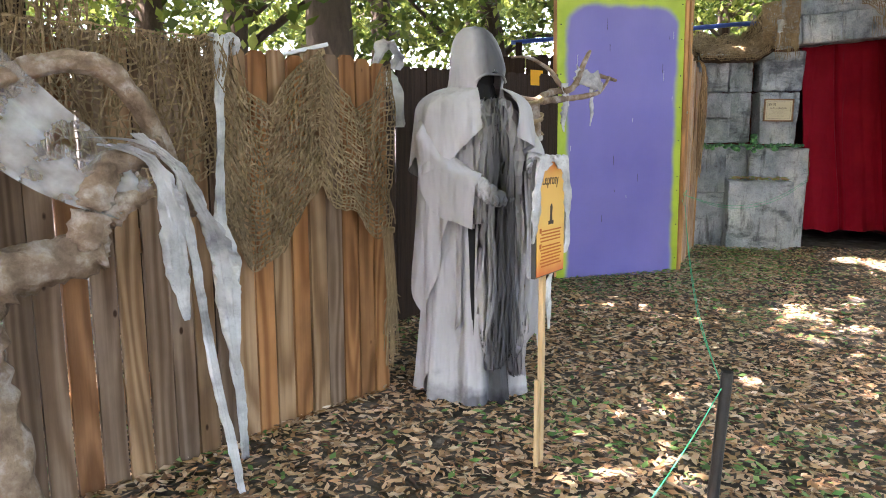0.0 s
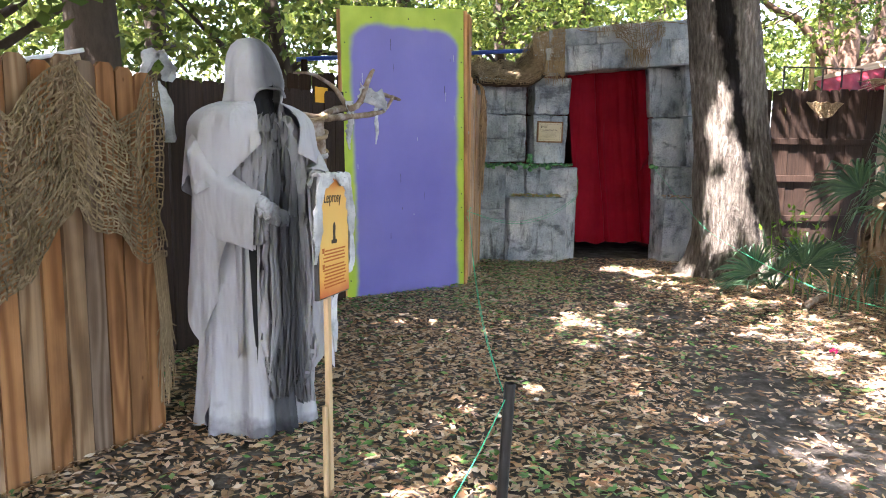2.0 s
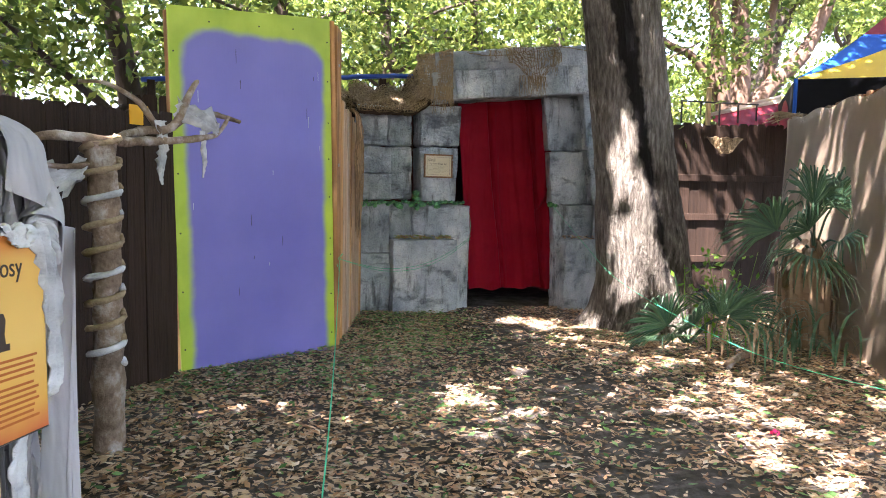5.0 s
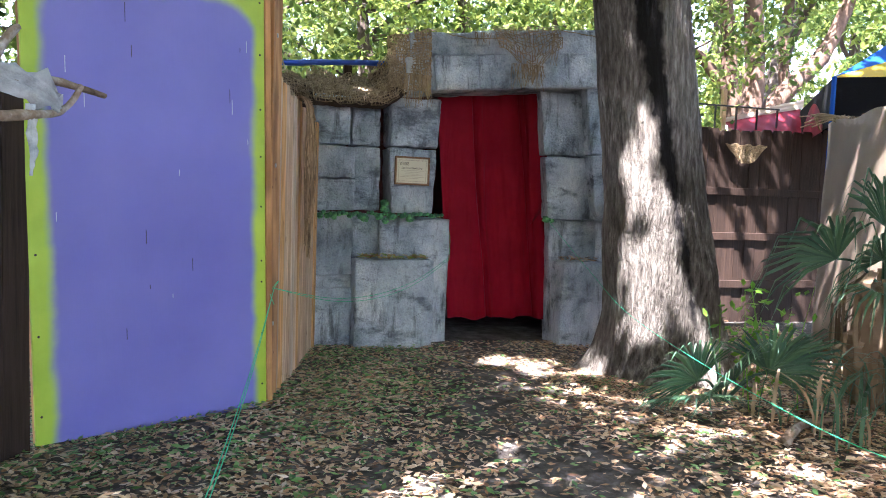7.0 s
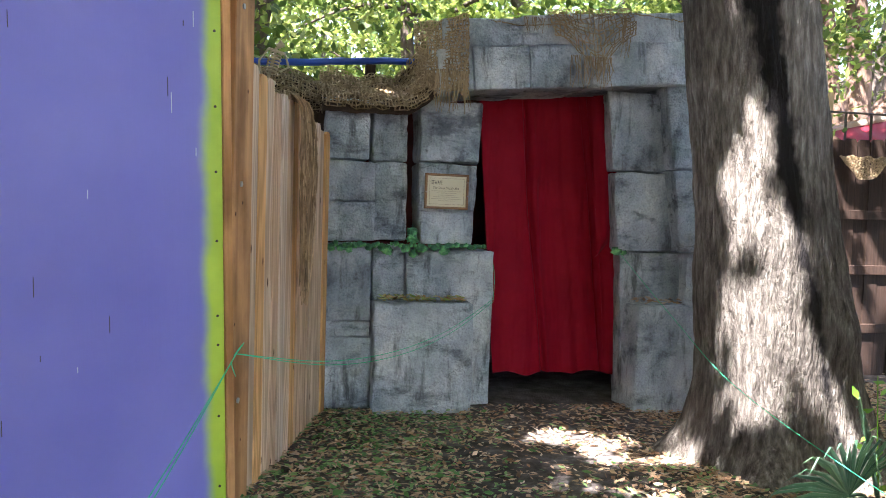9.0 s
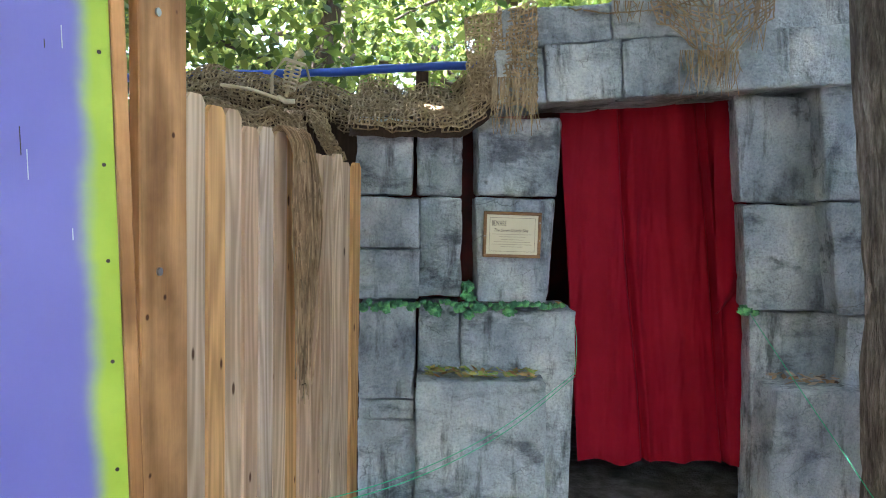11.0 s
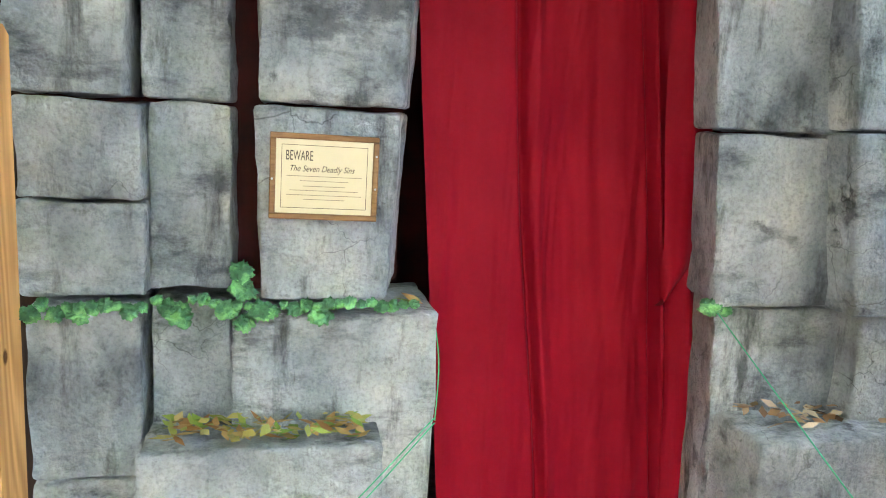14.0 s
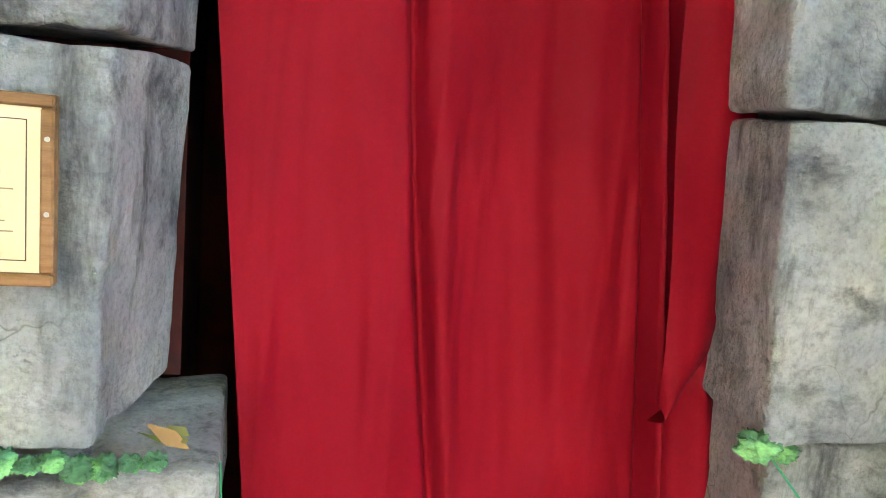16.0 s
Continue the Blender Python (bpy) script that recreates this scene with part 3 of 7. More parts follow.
def ribbon(bm, pts, widths, side, fold=0.25, n=8, ragged=0.0, seed=0, across=5):
    """A strip of folded cloth along pts, with a slight thickness."""
    c = smooth_path(pts, n)
    k = len(c)
    side = Vector(side).normalized()
    front, back = [], []
    rr = random.Random(seed)
    for i, p in enumerate(c):
        f = i / (k - 1) * (len(widths) - 1)
        j = min(int(f), len(widths) - 2)
        w = widths[j] + (widths[j + 1] - widths[j]) * (f - j)
        d = (c[min(i + 1, k - 1)] - c[max(i - 1, 0)]).normalized()
        nn = d.cross(side).normalized()
        ra, rb = [], []
        for q in range(across):
            u = q / (across - 1) - 0.5
            jag = ragged * rr.uniform(-1, 1) if q in (0, across - 1) else 0
            off = fold * w * math.sin(q * 2.4 + i * 0.35 + seed)
            o = p + side * (u * w * (1 + jag)) + nn * off
            ra.append(o + nn * 0.0015)
            rb.append(o - nn * 0.0015)
        front.append(ra)
        back.append(rb[::-1])
    loft(bm, [a + b for a, b in zip(front, back)], True, True)


def net(fn, nu, nv, r, name, material, parent, label="", wob=0.3, skip=0.0, seed=1, keep=None, sub=1):
    """Knotted net: strands along both ways of the sheet fn(u, v), slightly irregular."""
    rr = np.random.RandomState(seed)
    P = {}

    def at(i, j):
        if (i, j) not in P:
            u = (i + wob * rr.uniform(-1, 1)) / nu
            v = (j + wob * rr.uniform(-1, 1)) / nv
            P[i, j] = Vector(fn(min(max(u, 0), 1), min(max(v, 0), 1))) + Vector(rr.uniform(-1, 1, 3) * r * 1.2)
        return P[i, j]

    V, F = [], []

    def seg(a, b, rad):
        d = b - a
        if d.length < 1e-5 or d.length > 0.25:
            return
        d.normalize()
        s = d.cross(Vector((0.3, 0.2, 0.93)))
        if s.length < 1e-3:
            s = d.cross(Vector((1, 0, 0)))
        s.normalize()
        w = d.cross(s)
        k = len(V)
        for p in (a, b):
            for an in (0, 2.094, 4.189):
                V.append(tuple(p + (s * math.cos(an) + w * math.sin(an)) * rad))
        F.extend([(k, k + 1, k + 4, k + 3), (k + 1, k + 2, k + 5, k + 4), (k + 2, k, k + 3, k + 5)])

    for i in range(nu + 1):
        for j in range(nv + 1):
            if keep and not keep(i / nu, j / nv):
                continue
            for di, dj in ((1, 0), (0, 1)):
                a, b = i + di, j + dj
                if a > nu or b > nv or (keep and not keep(a / nu, b / nv)) or rr.rand() < skip:
                    continue
                seg(at(i, j), at(a, b), r * rr.uniform(0.7, 1.3))
    return raw(name, V, F, material, parent, label)


def leaf_mesh(name, centers, dirs, normals, length, width, material, parent=None, label="", bend=0.15):
    """Many small pointed leaves from arrays; each leaf is its own island of two bent quads."""
    c, d, n = np.asarray(centers, float), np.asarray(dirs, float), np.asarray(normals, float)
    k = len(c)
    d = d / np.maximum(np.linalg.norm(d, axis=1, keepdims=True), 1e-6)
    s = np.cross(d, n)
    s = s / np.maximum(np.linalg.norm(s, axis=1, keepdims=True), 1e-6)
    n = np.cross(s, d)
    L = (np.ones(k) * length)[:, None]
    W = (np.ones(k) * width)[:, None]
    b0, tip = c - d * L / 2, c + d * L / 2
    mid = c + n * L * bend
    v = np.stack([b0, c + s * W / 2 - d * L * 0.05, mid * 0.5 + c * 0.5, c - s * W / 2 - d * L * 0.05, tip], 1).reshape(-1, 3)
    base = np.arange(k) * 5
    f = np.stack([np.stack([base, base + 1, base + 2, base + 3], 1), np.stack([base + 3, base + 2, base + 1, base + 4], 1)], 1).reshape(-1, 4)
    me = bpy.data.meshes.new(name)
    me.vertices.add(len(v))
    me.vertices.foreach_set("co", v.ravel())
    me.loops.add(f.size)
    me.loops.foreach_set("vertex_index", f.ravel().astype(np.int32))
    me.polygons.add(len(f))
    me.polygons.foreach_set("loop_start", (np.arange(len(f)) * 4).astype(np.int32))
    me.update(calc_edges=True)
    me.materials.append(material)
    ob = new(name, me)
    if parent is not None:
        ob.parent = parent
    if label:
        ob["label"] = label
    return ob


def gz(x, y):
    """Height of the ground: level by the gate of the walk, dipping a little towards the stone front."""
    a = min(max((y + 3.2) / 2.6, 0.0), 1.0)
    a = a * a * (3 - 2 * a)
    return -0.085 * a - 0.03 * a * min(max((x - 0.5) / 1.5, 0.0), 1.0) + 0.02 * noise.noise(Vector((x * 0.7, y * 0.7, 3.0)))


# ---- ground ----
def make_ground():
    xs = sorted(set([-400, -120, -45, -22, -14, -10] + [round(-8 + 0.2 * i, 2) for i in range(81)] + [10, 14, 22, 45, 120, 400]))
    ys = sorted(set([-400, -120, -45, -22, -15, -12] + [round(-11 + 0.2 * i, 2) for i in range(81)] + [7, 10, 14, 22, 45, 120, 400]))
    v, f = [], []
    for y in ys:
        for x in xs:
            near = abs(x) < 9 and -12 < y < 6
            v.append((x, y, gz(x, y) + (0.012 * noise.noise(Vector((x * 3, y * 3, 0))) if near else 0)))
    k = len(xs)
    for j in range(len(ys) - 1):
        for i in range(k - 1):
            f.append((j * k + i, j * k + i + 1, (j + 1) * k + i + 1, (j + 1) * k + i))
    ob = raw("ground", v, f, M_GROUND, smooth=True)
    tagged(ob, "bare grey-brown soil under scattered dry leaves", "ground", kind="structure")


make_ground()


def litter():
    r = np.random.RandomState(3)
    k = 195000
    x = r.uniform(-5.6, 4.2, k)
    y = r.uniform(-9.6, 0.6, k)
    far = 30000
    x = np.r_[x, r.normal(-0.5, 6.0, far)]
    y = np.r_[y, r.normal(-4.5, 5.5, far)]
    k += far
    # the trodden middle of the path is barer
    mid = np.interp(y, [-9, -7, -5.5, -4, -2.5, -1, 0], [-1.0, -0.9, -0.6, -0.3, -0.3, 0.2, 0.6])
    bare = np.exp(-((x - mid) / 0.62) ** 2)
    nz = np.array([noise.noise(Vector((a * 1.3, b * 1.3, 7))) for a, b in zip(x, y)])
    far = np.clip((y + 2.5) / 4, 0, 1)
    ok = r.rand(k) > bare * 0.62 + 0.25 * (nz > 0.15) + 0.05 * far
    ok &= ~((y > 0.0) & (x > -1.1) & (x < 2.1))
    x, y = x[ok], y[ok]
    k = len(x)
    z = np.array([gz(a, b) for a, b in zip(x, y)]) + r.uniform(0.006, 0.028, k)
    an = r.uniform(0, 6.283, k)
    d = np.stack([np.cos(an), np.sin(an), r.uniform(-0.25, 0.25, k)], 1)
    nn = np.stack([r.normal(0, 0.34, k), r.normal(0, 0.34, k), np.ones(k)], 1)
    L = r.uniform(0.028, 0.068, k)
    c = np.stack([x, y, z], 1)
    gnz = np.array([noise.noise(Vector((a * 0.9, b * 0.9, 21))) for a, b in zip(x, y)])
    green = r.rand(k) < np.where(gnz > 0.15, 0.16, 0.045) + 0.22 * np.clip((y + 4.0) / 2.0, 0, 1) * np.clip(0.6 - x, 0, 1)
    b = ~green
    ob = leaf_mesh("dry_leaf_litter", c[b], d[b], nn[b], L[b], L[b] * r.uniform(0.3, 0.46, b.sum()), M_LITTER, bend=0.12)
    tagged(ob, "carpet of dry brown oak leaves on the soil", "leaf litter", kind="stuff")
    ob = leaf_mesh("green_leaf_litter", c[green] + [0, 0, 0.008], d[green], nn[green], L[green], L[green] * 0.42, M_GREENLITTER, bend=0.12)
    tagged(ob, "fresh green fallen leaves among the dry ones", "leaf litter", kind="stuff")


# ---- plank fences ----
def plank_fence(name, a, b, z_top, width, thick, material, label, category="fence", z0=None, gap=0.004, dog=0.022, seed=1, jag=0.012, rails=True, railmat=None, side=1.0, top_fn=None, lean=0.0):
    """Upright boards with dog-eared tops between plan points a and b, on two rails."""
    a, b = Vector(a), Vector(b)
    L = (b - a).length
    rz = math.degrees(math.atan2((b - a).y, (b - a).x))
    h = holder(name, pose(a.x, a.y, 0, lean, 0, rz), label, category, kind="structure")
    k = max(int(round(L / (width + gap))), 1)
    rr = random.Random(seed)
    meshes = []
    for q in range(5):
        bm = bmesh.new()
        w2 = width / 2
        zt = 1.0
        pr = [(-w2, 0), (w2, 0), (w2, zt - dog / 1.7), (w2 - dog, zt), (-w2 + dog, zt), (-w2, zt - dog / 1.7)]
        fr = [bm.verts.new((x + rr.uniform(-0.002, 0.002), -thick / 2, z)) for x, z in pr]
        bk = [bm.verts.new((v.co.x, thick / 2, v.co.z)) for v in fr]
        bm.faces.new(fr)
        bm.faces.new(bk[::-1])
        for i in range(6):
            bm.faces.new((fr[(i + 1) % 6], fr[i], bk[i], bk[(i + 1) % 6]))
        me = bpy.data.meshes.new("plank")
        bm.to_mesh(me)
        bm.free()
        me.materials.append(material)
        meshes.append(me)
    for i in range(k):
        s = (i + 0.5) * L / k
        wx = a.lerp(b, s / L)
        zb = gz(wx.x, wx.y) - 0.01 if z0 is None else z0
        zt = (top_fn(s / L) if top_fn else z_top) + rr.uniform(-jag, jag)
        ob = new("plank", meshes[rr.randrange(5)])
        ob.parent = h
        ob.matrix_basis = pose(s, rr.uniform(-0.007, 0.007), zb, 0, rr.uniform(-0.25, 0.25), rr.uniform(-1, 1)) @ Matrix.Diagonal((L / k / (width + gap), 1, zt - zb, 1))
    if rails:
        for z in (0.35, 0.92, 1.45):
            if z < z_top - 0.1:
                part("rail", new_box(0, L, side * (thick / 2 + 0.02) - 0.02, side * (thick / 2 + 0.02) + 0.02, z - 0.045, z + 0.045, 0.004), railmat or material, h)
    return h

# ---- stone front ----
def rock(w, d, h, seed, top=1.0, low=1.0, rough=0.007, cuts=7, round_=0.014, flare=0.0, shear=0.0, slant=0.0):
    """A carved foam block, corner at the origin, front at y=0: rounded worn edges and pitted faces."""
    bm = bmesh.new()
    r = bmesh.ops.create_cube(bm, size=1.0)
    bmesh.ops.subdivide_edges(bm, edges=bm.edges[:], cuts=cuts, use_grid_fill=True)
    for v in bm.verts:
        c = Vector([math.copysign(0.5 * (1 - (1 - min(abs(2 * q), 1.0)) ** 1.9), q) for q in v.co])
        p = Vector((c.x * w, c.y * d, c.z * h))
        hx, hy, hz = w / 2 - round_, d / 2 - round_, h / 2 - round_
        q = Vector((min(max(p.x, -hx), hx), min(max(p.y, -hy), hy), min(max(p.z, -hz), hz)))
        e = p - q
        if e.length > round_:
            p = q + e.normalized() * round_
        f = c.z + 0.5
        p.x *= low + (top - low) * f
        s = Vector((seed * 3.1, seed * 1.7, seed * 0.9))
        nd = noise.fractal(p * 5 + s, 1.0, 2.0, 4) * rough * 1.6
        chip = max(0.0, noise.noise(p * 14 + s) - 0.4) * 0.04
        n = e.normalized() if e.length > 1e-4 else Vector((0, 0, 0))
        p += n * (nd - chip)
        if c.y < -0.35:
            p.y += 0.010 * noise.fractal(p * 3 + s, 0.8, 2.0, 4) + 0.012 * max(0.0, noise.noise(p * 6 + s) - 0.25)
        p.x += shear * (0.5 - f)
        if flare and c.x > 0:
            p.x += flare * (c.y + 0.5)
        if slant and c.x < 0:
            p.x += slant * (c.y + 0.5)
        v.co = p + Vector((w / 2, d / 2, h / 2))
    return bm


front = holder("stone_facade", pose(0, 0, 0), "mock stone block front of grey-blue carved foam round a curtained doorway", "facade", kind="structure")
BLOCKS = [
    # x0, x1, y, depth, z0, z1, top, low, flare, shear, slant
    (-1.08, -0.765, 0.08, 0.42, 1.72, 2.15, 1.0, 1.0),
    (-1.06, -0.72, 0.075, 0.42, 1.42, 1.705, 0.99, 1.01),
    (-1.06, -0.715, 0.082, 0.42, 1.135, 1.414, 0.99, 1.01),
    (-0.735, -0.48, 0.165, 0.36, 1.725, 2.13, 1.0, 1.0),
    (-0.72, -0.475, 0.16, 0.36, 1.14, 1.71, 0.98, 1.02),
    (-0.40, 0.05, 0.085, 0.36, 1.73, 2.165, 1.03, 0.96, 0.08),
    (-0.40, 0.03, 0.09, 0.36, 1.125, 1.715, 1.03, 0.90, 0.075),
    (-1.05, -0.73, 0.085, 0.42, 0.56, 1.105, 1.0, 1.0),
    (-1.05, -0.73, 0.075, 0.42, 0.44, 0.552, 1.0, 1.0),
    (-1.05, -0.72, 0.09, 0.42, -0.13, 0.43, 1.0, 1.0),
    (-0.715, -0.475, 0.17, 0.4, 0.3, 1.10, 1.0, 1.0),
    (-0.465, 0.185, 0.105, 0.48, -0.13, 1.075, 1.02, 0.98),
    (-0.72, 0.0, -0.09, 0.39, -0.13, 0.705, 1.0, 1.0),
    (1.072, 1.57, 0.08, 0.42, 1.72, 2.32, 1.0, 1.0, 0, 0.06, 0.10),
    (1.138, 1.66, 0.075, 0.42, 1.105, 1.705, 1.0, 1.0, 0, 0.05, 0.10),
    (1.225, 1.80, 0.10, 0.42, -0.2, 1.09, 1.0, 1.0, 0, 0.05, 0.11),
    (1.485, 1.83, -0.06, 0.5, 1.74, 2.42, 0.97, 1.0, 0, 0.10),
    (1.575, 1.96, -0.06, 0.5, 1.10, 1.725, 0.98, 1.0, 0, 0.09),
    (1.70, 2.10, -0.02, 0.5, -0.2, 1.085, 1.0, 1.0),
    (1.86, 2.25, 0.04, 0.5, 1.10, 2.36, 1.0, 1.0, 0, 0.10),
    (1.235, 1.89, -0.17, 0.40, -0.22, 0.70, 0.98, 1.02),
]
for i, (x0, x1, y, d, z0, z1, tp, lw, *fl) in enumerate(BLOCKS):
    ob = part("block", rock(x1 - x0, d, z1 - z0, i + 1, tp, lw, cuts=19, flare=fl[0] if fl else 0.0, shear=fl[1] if len(fl) > 1 else 0.0, slant=fl[2] if len(fl) > 2 else 0.0), M_STONE, front, smooth=True)
    ob.matrix_basis = pose(x0, y, z0)

lin = holder("stone_lintel", pose(-0.31, -0.17, 2.20, 0, -5.0, 0), "sagging lintel of mock stone blocks over the doorway", "lintel", kind="structure")
for i, (x0, x1, z0, z1, y) in enumerate([(0.0, 0.25, 0.0, 0.29, 0.01), (0.255, 0.66, 0.0, 0.30, 0.0), (0.665, 1.12, 0.0, 0.30, 0.005), (1.125, 1.55, 0.0, 0.31, 0.0), (1.555, 2.35, 0.0, 0.31, 0.01),
                                        (0.05, 0.62, 0.305, 0.50, 0.03), (0.625, 1.2, 0.305, 0.52, 0.02), (1.205, 2.3, 0.31, 0.53, 0.03)]):
    ob = part("block", rock(x1 - x0, 0.6, z1 - z0, i + 40, cuts=11), M_STONE, lin, smooth=True)
    ob.matrix_basis = pose(x0, y, z0)

# inside behind curtain and block gaps; its shade and red light are in the colour
inner = holder("wall_inner", pose(0, 0, 0), "plywood passage behind the curtain, coloured dark red for its dim red-lit inside", "wall", kind="structure")
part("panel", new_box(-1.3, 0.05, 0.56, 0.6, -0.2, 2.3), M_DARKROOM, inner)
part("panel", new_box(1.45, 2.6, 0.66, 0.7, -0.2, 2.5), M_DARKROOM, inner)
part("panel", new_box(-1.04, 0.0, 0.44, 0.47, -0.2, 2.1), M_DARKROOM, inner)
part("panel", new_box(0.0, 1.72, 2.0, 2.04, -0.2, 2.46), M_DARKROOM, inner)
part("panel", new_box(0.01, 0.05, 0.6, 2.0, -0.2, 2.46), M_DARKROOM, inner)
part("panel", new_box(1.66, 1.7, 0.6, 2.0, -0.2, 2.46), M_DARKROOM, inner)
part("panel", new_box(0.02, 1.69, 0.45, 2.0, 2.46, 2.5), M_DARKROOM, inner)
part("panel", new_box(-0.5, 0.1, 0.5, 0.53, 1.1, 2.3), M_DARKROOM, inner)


def curtain():
    h = holder("red_curtain", pose(0, 0, 0), "deep red satin curtain hanging across the doorway", "curtain")
    bm = bmesh.new()
    nu, nv = 150, 70
    g = []
    for j in range(nv + 1):
        v = j / nv
        z = 0.085 + (2.45 - 0.085) * v
        row = []
        left = 0.10 + 0.195 * (1 - v)
        right = 1.13 + 0.28 * (1 - v)
        for i in range(nu + 1):
            u = i / nu
            x = left + (right - left) * u
            y = 0.42
            am = 0.017 + 0.026 * (1 - v) ** 0.7
            for c, wd, a in ((0.12, 0.06, 0.5), (0.28, 0.05, -0.5), (0.345, 0.014, 1.5), (0.40, 0.03, -0.7), (0.52, 0.07, 0.4), (0.64, 0.03, 0.6), (0.70, 0.05, -0.5), (0.815, 0.011, 1.7), (0.85, 0.012, -1.3), (0.885, 0.012, 1.5), (0.95, 0.04, -1.6)):
                cc = c + 0.03 * (1 - v) * math.sin(c * 40) + 0.008 * math.sin(v * 7 + c * 20)
                y += a * am * math.exp(-((u - cc) / wd) ** 2)
            y += 0.012 * noise.noise(Vector((u * 5 + v * 2, v * 3.0 - u * 2, 2))) + 0.006 * abs(noise.noise(Vector((u * 14 + v * 5, v * 5 - u * 6, 5)))) + 0.002 * noise.noise(Vector((u * 40, v * 14, 5)))
            zz = z + ((0.014 * math.sin(u * 19) + 0.03 * noise.noise(Vector((u * 6, 0, 1))) - 0.05 * max(0.0, (u - 0.8) / 0.2)) * max(0.0, 1 - 6 * v))
            row.append(Vector((x, y, zz)))
        g.append(row)
    loft(bm, g, closed=False)
    part("cloth", bm, M_RED, h, smooth=True)
    # the outer edge, turned back on itself and ending in a point
    bm = bmesh.new()
    g = []
    for j in range(49):
        v = j / 48
        z = 1.03 + 1.40 * v
        lx = 1.105 - 0.09 * v
        wd = 0.20 * min(1.0, v / 0.16) ** 0.8
        g.append([Vector((lx + wd * u, 0.345 - 0.035 * math.sin(u * 3.1) - 0.012 * math.sin(v * 9 + u * 4) + 0.03 * u, z + 0.05 * (1 - u) * (1 - v))) for u in [i / 14 for i in range(15)]])
    loft(bm, g, closed=False)
    part("side_fold", bm, M_RED, h, smooth=True)
    part("rod", new_box(-0.2, 1.6, 0.40, 0.43, 2.44, 2.47, 0.005), M_BLACK, h)


curtain()


def letters(parent, txt, x, y, z, size, mat, name="lettering", shear=0.0, extrude=0.0006, rz=0, sx=1.0):
    cu = bpy.data.curves.new(name, "FONT")
    cu.body, cu.size, cu.extrude, cu.shear = txt, size, extrude, shear
    cu.materials.append(mat)
    tmp = new("tmp_text", cu)
    bpy.context.view_layer.update()
    me = bpy.data.meshes.new_from_object(tmp.evaluated_get(bpy.context.evaluated_depsgraph_get()))
    bpy.data.objects.remove(tmp)
    ob = new(name, me)
    ob.parent = parent
    ob.matrix_basis = pose(x, y, z, 90, 0, rz) @ Matrix.Diagonal((sx, 1, 1, 1))
    return ob


def plaque():
    h = holder("warning_plaque", pose(-0.36, 0.055, 1.383, 0, 0.6, 0), "cream warning notice in a brown wooden frame on the stone", "sign")
    w, hh = 0.325, 0.258
    part("backboard", new_box(0, w, 0.012, 0.03, 0, hh, 0.002), M_FRAME, h)
    for a in ((0, w, 0, 0.017), (0, w, hh - 0.017, hh)):
        part("frame_bar", new_box(a[0], a[1], 0.0, 0.016, a[2], a[3], 0.003), M_FRAME, h)
    for a in ((0, 0.017), (w - 0.017, w)):
        part("frame_bar", new_box(a[0], a[1], 0.0, 0.016, 0.0175, hh - 0.0175, 0.003), M_FRAME, h)
    part("paper", new_box(0.018, w - 0.018, 0.008, 0.0125, 0.018, hh - 0.018), M_PAPER, h)
    x0, x1, z0, z1 = 0.034, w - 0.034, 0.034, hh - 0.034
    for b in ((x0, x1, z0, z0 + 0.0015), (x0, x1, z1 - 0.0015, z1), (x0, x0 + 0.0015, z0, z1), (x1 - 0.0015, x1, z0, z1)):
        part("border_line", new_box(b[0], b[1], 0.0072, 0.0082, b[2], b[3]), M_INK, h)
    letters(h, "BEWARE", 0.046, 0.0072, 0.178, 0.042, M_INK, sx=0.50)
    letters(h, "The Seven Deadly Sins", 0.056, 0.0072, 0.145, 0.026, M_INK, shear=0.35, sx=0.82)
    for z, a, b in ((0.130, 0.05, 0.275), (0.116, 0.09, 0.235), (0.100, 0.10, 0.225), (0.087, 0.06, 0.265), (0.073, 0.05, 0.275), (0.060, 0.10, 0.225)):
        part("text_line", new_box(a, b, 0.0072, 0.0082, z, z + 0.0019), M_FADED, h)
    for x, z in ((w - 0.008, 0.10), (0.008, 0.12), (w - 0.008, 0.20)):
        bm = bmesh.new()
        tube(bm, [(x, 0.001, z), (x, -0.002, z)], 0.0035, 8)
        part("screw", bm, M_STEEL, h)


plaque()


def moss():
    h = holder("moss_garland", pose(0, 0, 0), "clumpy green artificial moss tucked along the stone joint", "moss")
    rr = random.Random(4)

    def clump(x, y, z, r):
        bm = bmesh.new()
        bmesh.ops.create_icosphere(bm, subdivisions=4, radius=r)
        s = Vector((rr.uniform(0, 50), rr.uniform(0, 50), 0))
        for v in bm.verts:
            v.co *= 1 + 0.45 * noise.fractal(v.co / r * 2.2 + s, 0.35, 2.3, 6)
        ob = part("moss_clump", bm, M_MOSS, h, smooth=True)
        ob.matrix_basis = pose(x, y, z, 0, 0, rr.uniform(0, 360)) @ Matrix.Diagonal((1.25, 1.0, 1.0, 1))

    for i in range(34):
        x = -1.03 + 1.13 * i / 33
        y = 0.06 if x < -0.72 else (0.11 if x < -0.45 else 0.075)
        big = rr.random() < 0.28
        clump(x, y, 1.112 + rr.uniform(-0.008, 0.008) - (0.02 if big else 0), rr.uniform(0.012, 0.02) * (1.55 if big else 1))
    for x, z, r in ((-0.435, 1.16, 0.035), (-0.44, 1.21, 0.03), (-0.43, 1.05, 0.025), (-0.9, 1.08, 0.028), (-0.62, 1.07, 0.03), (-0.2, 1.075, 0.03), (1.16, 1.10, 0.028), (1.22, 1.09, 0.02)):
        clump(x, 0.09, z, r)


moss()


